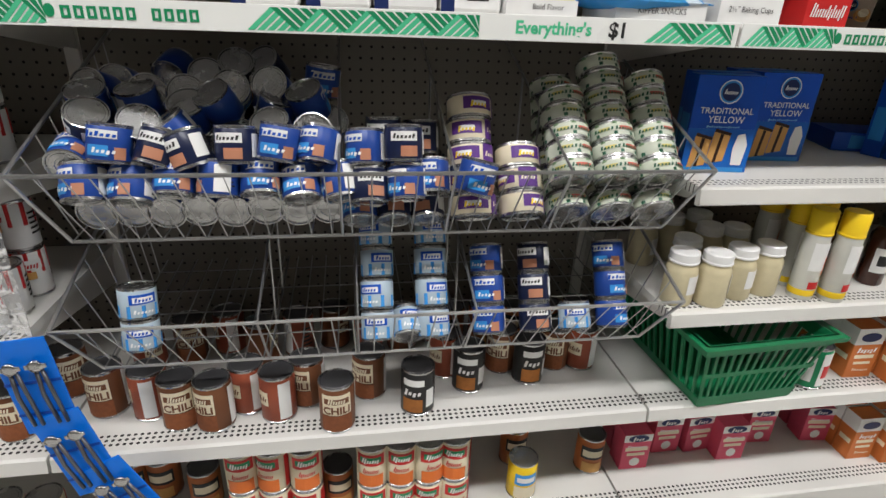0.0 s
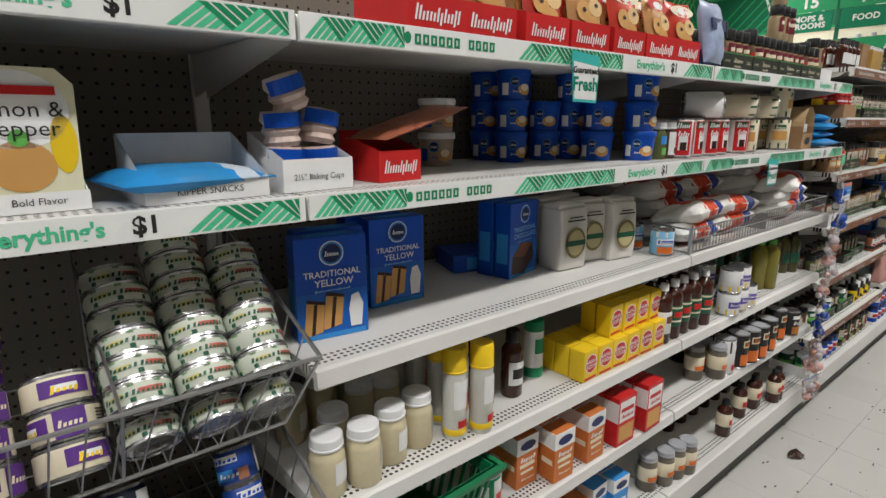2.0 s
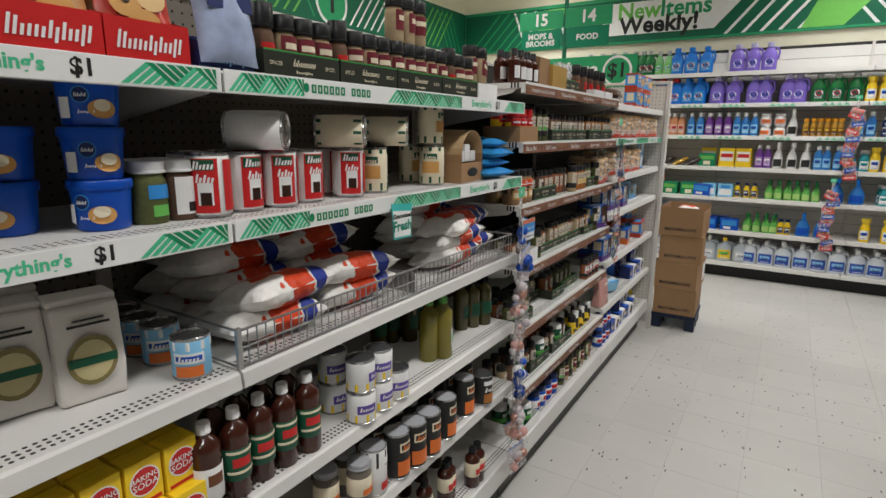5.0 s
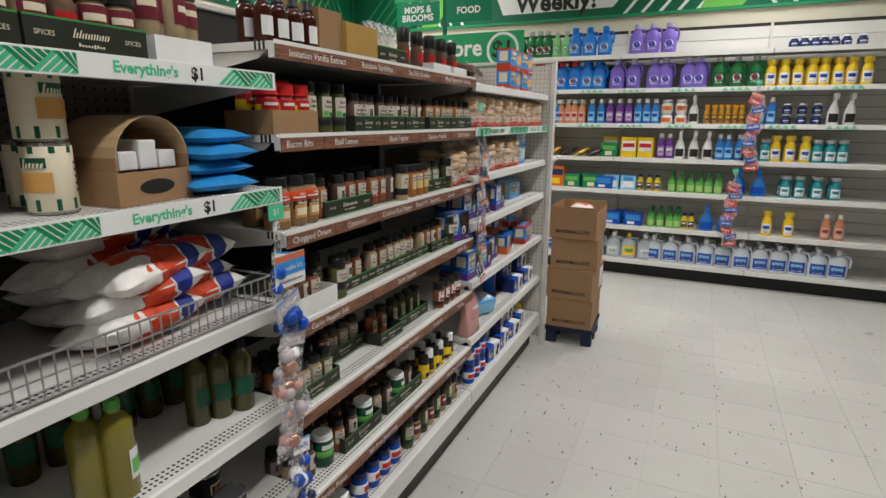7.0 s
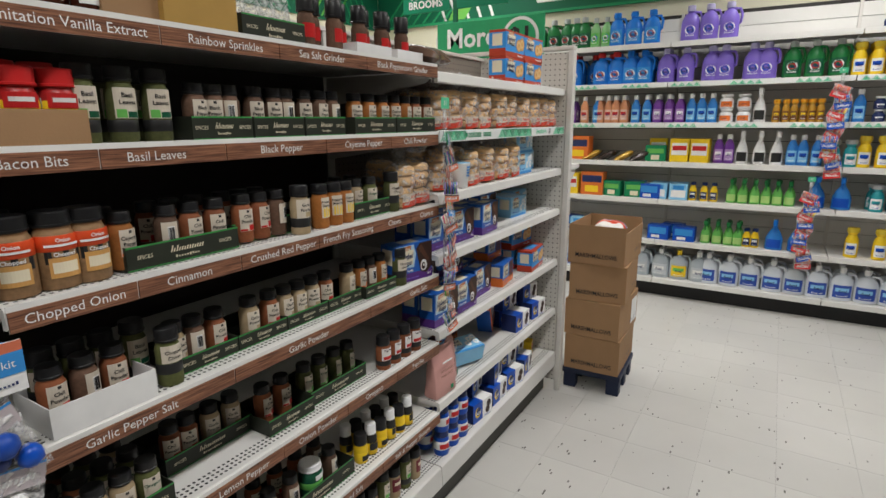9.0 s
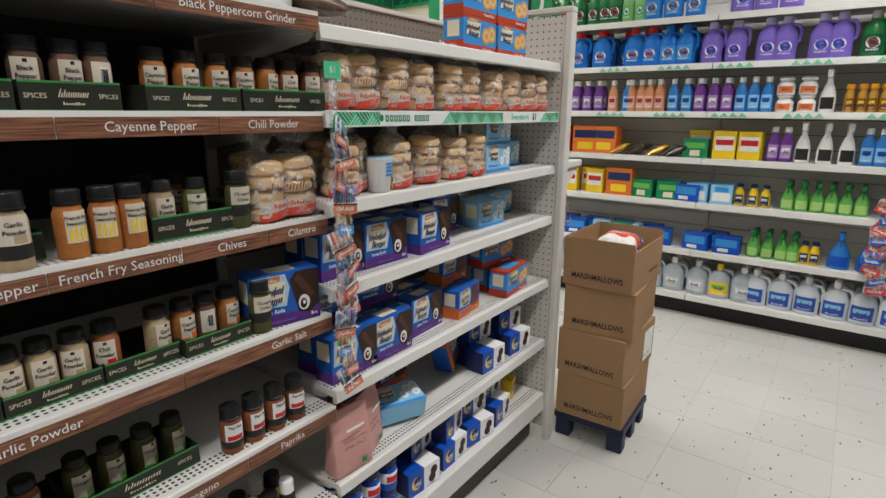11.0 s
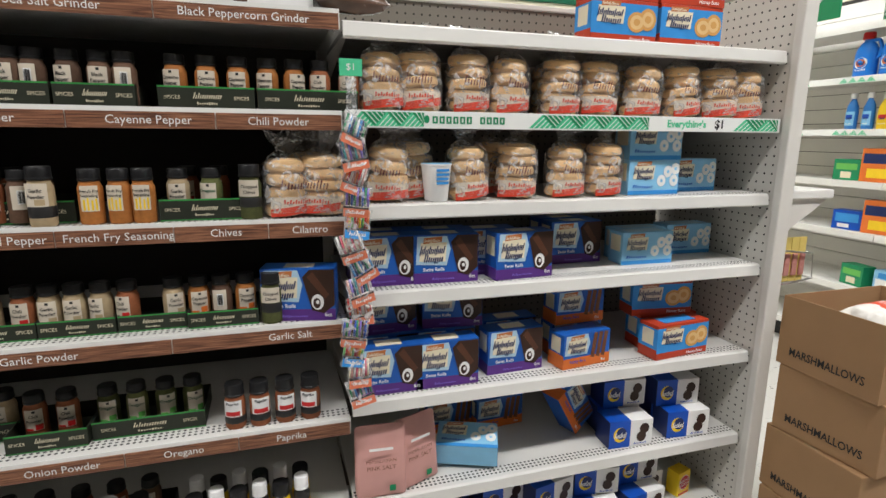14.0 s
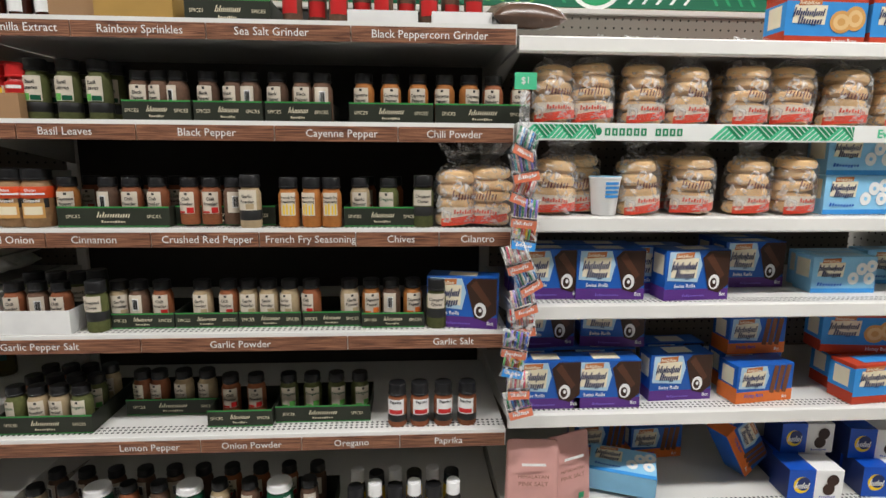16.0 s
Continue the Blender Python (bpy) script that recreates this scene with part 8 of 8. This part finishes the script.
bottle("jug_yellow", "clear jug with handle and yellow label", 0.15, 0.11, 0.245, mat("cloudy plastic", (0.45, 0.50, 0.55), 0.3), YELLOW, YELLOW, True, "bleach_jug", "bleach jugs", 0.28, LGREEN)
sprayer("spray_white", "white spray bottle with a black label", 0.085, 0.25, WHITEPL, WHITEPL, BLACKPRINT)
sprayer("spray_green", "green spray bottle of cleaner", 0.075, 0.19, LGREEN, mat("green bottle plastic", (0.01, 0.16, 0.04), 0.35), mat("lime label", (0.40, 0.62, 0.20), 0.4))
sprayer("spray_blue", "blue glass cleaner spray bottle", 0.12, 0.235, mat("clear blue plastic", (0.03, 0.20, 0.58), 0.3), mat("blue bottle plastic", (0.01, 0.17, 0.62), 0.35), BLUE)
carton("wbox_green", "green box of cleaning pads", 0.16, 0.09, 0.13, GREEN, [("f", 0.1, 0.9, 0.5, 0.8, LGREEN), ("f", 0.3, 0.7, 0.1, 0.4, CREAM)], (), (), "cleaning_box", group="cleaning boxes")
carton("wbox_yellow", "yellow and white box of laundry powder", 0.14, 0.07, 0.185, YELLOW, [("f", 0.08, 0.92, 0.3, 0.82, WHITE), ("f", 0.12, 0.88, 0.5, 0.7, RED)], (), (), "laundry_box", group="cleaning boxes")
carton("wbox_orange", "orange and navy box of laundry sheets", 0.20, 0.10, 0.20, ORANGE, [("f", 0.06, 0.94, 0.55, 0.85, NAVY), ("f", 0.2, 0.8, 0.12, 0.4, YELLOW)], (), (), "laundry_box", group="cleaning boxes")
carton("wbox_blue", "light blue carton of cleaning refills", 0.14, 0.09, 0.13, LBLUE, [("f", 0.1, 0.9, 0.15, 0.6, WHITE), ("f", 0.2, 0.8, 0.65, 0.9, SKYB)], (), (), "cleaning_box", group="cleaning boxes")
carton("wbox_navy", "blue pack of scouring cloths", 0.17, 0.10, 0.12, BLUE, [("f", 0.1, 0.9, 0.4, 0.85, SKYB), ("f", 0.2, 0.6, 0.1, 0.3, WHITE)], (), (), "cleaning_box", group="cleaning boxes")


def row(key, ys, shelf_k, depth=1, step=0.11, dx=0.09):
    for y in ys:
        for j in range(depth):
            put(key, WX + dx + step * j, y + rng.uniform(-0.006, 0.006), WZ[shelf_k] + 0.0015, -90 + rng.uniform(-10, 10))


row("det_green", w1_green[:3], 0); row("det_lgreen", w1_green[3:], 0); row("det_green", (1.70, 1.82, 1.95, 2.08), 0)
row("det_blue", w1_blue, 0); row("det_purple", w1_purple, 0); row("jar_navy", w1_small + [-1.02, -1.12], 0)
row("det_redcap", w2_a, 1); row("det_redcap", x2_a[:3], 1); row("det_blue", w2_blue, 1); row("det_purple", w2_purple, 1); row("det_green", w2_green, 1); row("wipes_yellow", w2_yellow + [-1.09, -1.19], 1)
row("sm_orange", w3_o, 2); row("sm_purple", w3_p[2:5], 2); row("sm_blue", w3_p[:2] + w3_p[5:], 2); row("sm_yellow", x3_y, 2); row("sm_purple", x3_p, 2); row("sm_orange", x3_o[:1], 2)
row("tub_orange", w3_tub, 2)
for y in w3_tub:
    put("tub_orange", WX + 0.09, y, WZ[2] + 0.1075, -90)
row("spray_white", w3_spray, 2); row("can_gold", w3_can, 2); row("jar_navy", w3_navy, 2)
for y in w3_navy:
    put("jar_navy", WX + 0.09, y, WZ[2] + 0.0875, -90)
row("spray_white", (-1.0, -1.12), 2); row("sm_blue", (-0.47, -0.56), 2)
row("wbox_green", w4_box[:1], 3); row("wbox_yellow", w4_box[1:], 3); row("sm_purple", w4_p, 3); row("spray_white", w4_spray, 3); row("sm_blue", w4_b, 3); row("wipes_yellow", w4_y, 3); row("teal_can", w4_g, 3); row("wbox_orange", x4_box + [1.42], 3)
row("wbox_green", w5_box[:1], 4); row("wbox_blue", w5_box[1:], 4); row("navy_yellow", w5_n, 4); row("spray_green", w5_s, 4); row("spray_blue", w5_b, 4); row("teal_can", w5_t, 4); row("wbox_orange", x5_box[:1] + [1.28], 4); row("wbox_yellow", x5_box[1:], 4); row("wbox_green", (1.10,), 4)
row("wbox_navy", w6_box, 5); row("spray_green", w6_s, 5, 1); row("navy_yellow", w6_n, 5, 1); row("wipes_yellow", w6_y, 5, 1); row("sm_orange", w6_o, 5, 1); row("wbox_blue", x6_box, 5); row("wbox_navy", (1.62, 0.95), 5)
row("jug_clear", w7_c[::2] + [0.82, 0.98, 1.14], 6, 2, 0.15, 0.10); row("jug_yellow", w7_c[1:2], 6, 1, 0.15, 0.10); row("jug_bleach", w7_b + [1.30, 1.46, 1.62, 1.78], 6, 2, 0.15, 0.10)
row("det_redcap", (2.05, 2.21), 1); row("sm_blue", (1.29, 2.14, 2.24), 2)
row("wbox_green", (2.20,), 3); row("wbox_navy", (2.15, 0.78), 4); row("wbox_green", (2.05, 1.22), 5); row("jug_bleach", (1.94, 2.1), 6, 1, 0.15, 0.10); row("spray_blue", (-0.15, -0.30), 5); row("teal_can", (-0.45, -0.55), 3)
# a second row behind the first
row("det_blue", w2_blue + w1_blue[:1], 1, 1, 0.11, 0.22); row("det_purple", w2_purple[::2], 1, 1, 0.11, 0.22); row("det_redcap", x2_a, 1, 1, 0.11, 0.23); row("wipes_yellow", w2_yellow, 1, 1, 0.11, 0.2)
row("sm_orange", w3_o, 2, 1, 0.11, 0.18); row("sm_purple", w3_p[1:6], 2, 1, 0.11, 0.18); row("sm_yellow", x3_y, 2, 1, 0.11, 0.18); row("sm_purple", x3_p, 2, 1, 0.11, 0.18); row("can_gold", w3_can, 2, 1, 0.11, 0.16)
row("wbox_orange", x4_box, 3, 1, 0.11, 0.22); row("wbox_yellow", w4_box, 3, 1, 0.11, 0.2); row("teal_can", w4_g, 3, 1, 0.11, 0.19)
row("spray_green", w5_s, 4, 1, 0.11, 0.18); row("wbox_blue", w5_box, 4, 1, 0.11, 0.2); row("wbox_yellow", (1.78, 1.56, 1.38), 4, 1, 0.11, 0.19); row("teal_can", w5_t, 4, 1, 0.11, 0.19)
row("wbox_navy", (1.74, 1.50, 1.28, 1.06, 0.60), 5, 1, 0.11, 0.22); row("spray_green", w6_s, 5, 1, 0.11, 0.18)


def foil_bag(y, k, label, m):
    """A soft pack that slumps on the shelf."""
    t = thing("foil_bag", label, "bag", "foil bags")
    part("bag", pillow_bm(0.19, 0.16, 0.06, 10), m, t, smooth=True)
    part("seal", boxes((-0.085, -0.084, 0.024, 0.085, -0.074, 0.029), bevel=0.001), m, t)
    t.matrix_basis = pose(WX + 0.10, y, WZ[k] + 0.008, 0, -28, -90 + rng.uniform(-10, 10))


GOLDFOIL = mat("gold foil print", (0.42, 0.24, 0.03), 0.22, 0.3, 0.5, 30, 0.5, 30)
DARKFOIL = mat("dark foil print", (0.06, 0.04, 0.035), 0.22, 0.2, 0.6, 30, 0.5, 30)
for y, m, lab in ((1.30, GOLDFOIL, "crumpled gold foil bag"), (1.16, DARKFOIL, "crumpled dark foil bag"), (1.02, GOLDFOIL, "crumpled gold foil bag"), (0.89, DARKFOIL, "crumpled dark foil bag")):
    foil_bag(y, 3, lab + " slumped on the wall shelf", m)
CLIPC = [((RED, ORANGE, RED), RED), ((RED, BLUE, BLUE), BLUE), ((ORANGE, YELLOW, RED), RED), ((RED, RED, ORANGE), BLUE)]
for y, z0, z1 in ((-0.43, 1.80, 1.10), (-0.34, 1.05, 0.42)):
    s = clip_strip(0, 0, z0, z1, 9, CLIPC, "clip strip hung with red and blue sponge packs", 0.10, "sticks", 0.5, 0.03)
    s.matrix_basis = pose(WX - 0.03, y, z0, 0, 0, -90)

# ---- signs ----
BX = 8.19
t = thing("wall_banner", "green striped banner with new items weekly panel", "banner")
part("band", boxes((BX - 0.02, Y0 + 0.05, 2.50, BX, Y1 - 0.02, 3.02)), SIGNG, t)
part("upper_edge", boxes((BX - 0.026, Y0 + 0.05, 2.985, BX - 0.0205, Y1 - 0.02, 3.02)), SIGNM, t)
part("lower_edge", boxes((BX - 0.026, Y0 + 0.05, 2.50, BX - 0.0205, Y1 - 0.02, 2.525)), SIGNM, t)


def banner_stripes(a, b, lean, m, parent, n=7):
    """Slanted bars across a banner, in its own plane."""
    for k in range(n):
        u = a + (b - a) * k / n
        w = (b - a) / n * 0.22
        part("slanted_bar", poly([(u, 0.03), (u + w, 0.03), (u + w + lean * 0.42, 0.47), (u + lean * 0.42, 0.47)], 0, 0.002), m, parent)


holder = part("print_plane", poly([(0, 0.44), (0.01, 0.44), (0.01, 0.46), (0, 0.46)], 0, 0.001), SIGNM, t)
holder.matrix_basis = pose(BX - 0.0215, Y1, 2.50, 0, 0, -90)
banner_stripes(0.1, 1.0, 1, SIGNM, holder)
banner_stripes(0.9, 1.6, -0.4, WHITE, holder, 5)
part("light_block", poly([(0.95, 0.03), (1.15, 0.03), (1.45, 0.47), (1.2, 0.47)], 0, 0.0024), SIGNL, holder)
part("white_panel", poly([(1.95, 0.10), (3.10, 0.10), (3.42, 0.45), (1.80, 0.45)], 0, 0.003), WHITE, holder)
part("lettering", text_bm("New", 0.24, True, -0.004, 2.30, 0.345, bold=0.006), SIGNL, holder)
part("lettering", text_bm("Items", 0.24, True, -0.004, 2.80, 0.345, bold=0.006), SIGNM, holder)
part("lettering", text_bm("Weekly!", 0.25, True, -0.004, 2.52, 0.19, bold=0.008), BLACKPRINT, holder)
banner_stripes(3.20, 4.2, 0.9, WHITE, holder, 6)
part("light_block", poly([(3.9, 0.03), (4.25, 0.03), (4.65, 0.47), (4.1, 0.47)], 0, 0.0024), SIGNL, holder)
banner_stripes(4.5, 5.3, -0.9, WHITE, holder, 5)
part("white_panel", poly([(5.35, 0.10), (6.8, 0.10), (6.9, 0.45), (5.1, 0.45)], 0, 0.003), WHITE, holder)
t2 = thing("wall_banner", "green striped banner along the side wall", "banner")
part("band", boxes((X0 + 0.05, Y1 - 0.02, 2.50, BX - 0.03, Y1, 3.02)), SIGNG, t2)
h2 = part("print_plane", poly([(0, 0.44), (0.01, 0.44), (0.01, 0.46), (0, 0.46)], 0, 0.001), SIGNM, t2)
h2.matrix_basis = pose(0, Y1 - 0.0215, 2.50)
for k in range(6):
    a = 1.0 + 1.2 * k
    banner_stripes(a, a + 0.55, 0.8, SIGNL if k % 2 else WHITE, h2, 5)
    banner_stripes(a + 0.7, a + 1.1, -0.6, SIGNM, h2, 4)
part("price_ring", disc(5.55, 0.2, 0.22, 0.22, -0.003, 28, 0.002), WHITE, h2)
part("price_disc", disc(5.55, 0.2, 0.19, 0.19, -0.0055, 28, 0.002), SIGNM, h2)
part("price_number", text_bm("1", 0.3, True, -0.0085, 5.55, 0.2, bold=0.01), BLACKPRINT, h2)

# aisle number sign hanging from the ceiling, and the price sign over the gondola
t = thing("aisle_sign", "hanging green aisle sign with white numbers", "sign")
y0, y1, sx = 2.25, 1.43, 6.2
part("post", boxes((sx + 0.012, 1.83, 1.82, sx + 0.03, 1.86, H - 0.001)), SIGNG, t)
for k, (num, lines) in enumerate((("15", ("MOPS &", "BROOMS")), ("14", ("FOOD",)))):
    yc = 2.07 - 0.43 * k
    p = part("number_panel", boxes((sx, yc - 0.205, 2.385, sx + 0.012, yc + 0.205, 2.54), bevel=0.003), SIGNM, t)
    q = part("name_panel", boxes((sx, yc - 0.185, 2.215, sx + 0.012, yc + 0.185, 2.38), bevel=0.003), mat("sign teal green", (0.0, 0.20, 0.10), 0.45), t)
    part("lettering", text_bm(num, 0.14, True, 0, 0, 0, bold=0.004), WHITE, p).matrix_basis = pose(sx - 0.002, yc, 2.46, 0, 0, -90)
    for j, w in enumerate(lines):
        part("lettering", text_bm(w, 0.068, True, 0, 0, 0, bold=0.002), WHITE, q).matrix_basis = pose(sx - 0.002, yc, 2.325 - 0.06 * j - (0.03 if len(lines) == 1 else 0), 0, 0, -90)
t = thing("price_sign", "green more for one dollar sign on the shelving top", "sign")
part("board", boxes((6.19, 1.20, 1.84, 6.20, 1.97, 2.13), bevel=0.002), SIGNM, t)
part("stem", boxes((6.192, 1.55, 1.70, 6.198, 1.62, 1.84)), SIGNG, t)
part("lettering", text_bm("More", 0.17, True, 0, 0, 0, bold=0.004), WHITE, t).matrix_basis = pose(6.188, 1.71, 2.02, 0, 0, -90)
part("price_ring", disc(0, 0, 0.125, 0.125, 0, 28), WHITE, t).matrix_basis = pose(6.189, 1.36, 2.0, 0, 0, -90)
part("price_disc", disc(0, 0, 0.105, 0.105, 0, 28), SIGNM, t).matrix_basis = pose(6.1875, 1.36, 2.0, 0, 0, -90)
part("lettering", text_bm("$1", 0.16, True, 0, 0, 0, bold=0.004), BLACKPRINT, t).matrix_basis = pose(6.186, 1.36, 2.0, 0, 0, -90)
# the far half of the gondola, seen past the end panel, carries the stem
t = thing("rear_gondola", "rear half of the shelving unit behind the panel", "shelving")
part("rear_panel", boxes((J[0], 1.80, 0.1, 5.575, 1.82, TOPZ)), UPRIGHT, t)
part("rear_base", boxes((J[0], YB + 0.05, 0.0, 5.575, 1.795, 0.2)), UPRIGHT, t)
part("sign_arm", boxes((5.63, 1.575, 1.69, 6.191, 1.595, 1.71)), UPRIGHT, t)

# dark scrap on the floor by the base shelf
t = thing("floor_scrap", "dark crumpled scrap on the floor", "litter")
bm = bmesh.new()
vs = [bm.verts.new((0.045 * math.cos(a) * (1 + 0.3 * math.sin(3 * a)), 0.03 * math.sin(a), 0.002 + 0.006 * abs(math.sin(2 * a)))) for a in [k * math.pi / 6 for k in range(12)]]
top = bm.verts.new((0, 0, 0.014))
for a, b in zip(vs, vs[1:] + vs[:1]):
    bm.faces.new((a, b, top))
bm.faces.new(vs[::-1])
part("scrap", bm, CHOC, t)
t.matrix_basis = pose(2.92, 0.76, 0.0005)

# ---- floor tiles ----
TS = 0.3048
me = finish("tile", boxes((0.0006, 0.0006, -0.004, TS - 0.0006, TS - 0.0006, 0.0)), TILE)
rest = bmesh.new()
x = 0.9
ix0, iy0 = math.floor(X0 / TS), math.floor(Y0 / TS)
count = 0
for i in range(ix0, math.ceil(X1 / TS)):
    for j in range(iy0, math.ceil(Y1 / TS)):
        gx, gy = i * TS + 0.08, j * TS + 0.05
        if gx < X0 or gx + TS > X1 or gy < Y0 or gy + TS > Y1:
            continue
        if 2.2 < gx < 7.7 and -1.4 < gy < 0.9 and count < 300:
            ob = new("tile", me)
            ob.location = (gx, gy, 0)
            ob.parent = floor
            count += 1
        else:
            vs = [rest.verts.new(p) for p in ((gx + 0.0006, gy + 0.0006, 0), (gx + TS - 0.0006, gy + 0.0006, 0), (gx + TS - 0.0006, gy + TS - 0.0006, 0), (gx + 0.0006, gy + TS - 0.0006, 0))]
            rest.faces.new(vs)
ob = part("further_tiles", rest, TILE, floor)
ob["kind"] = "stuff"
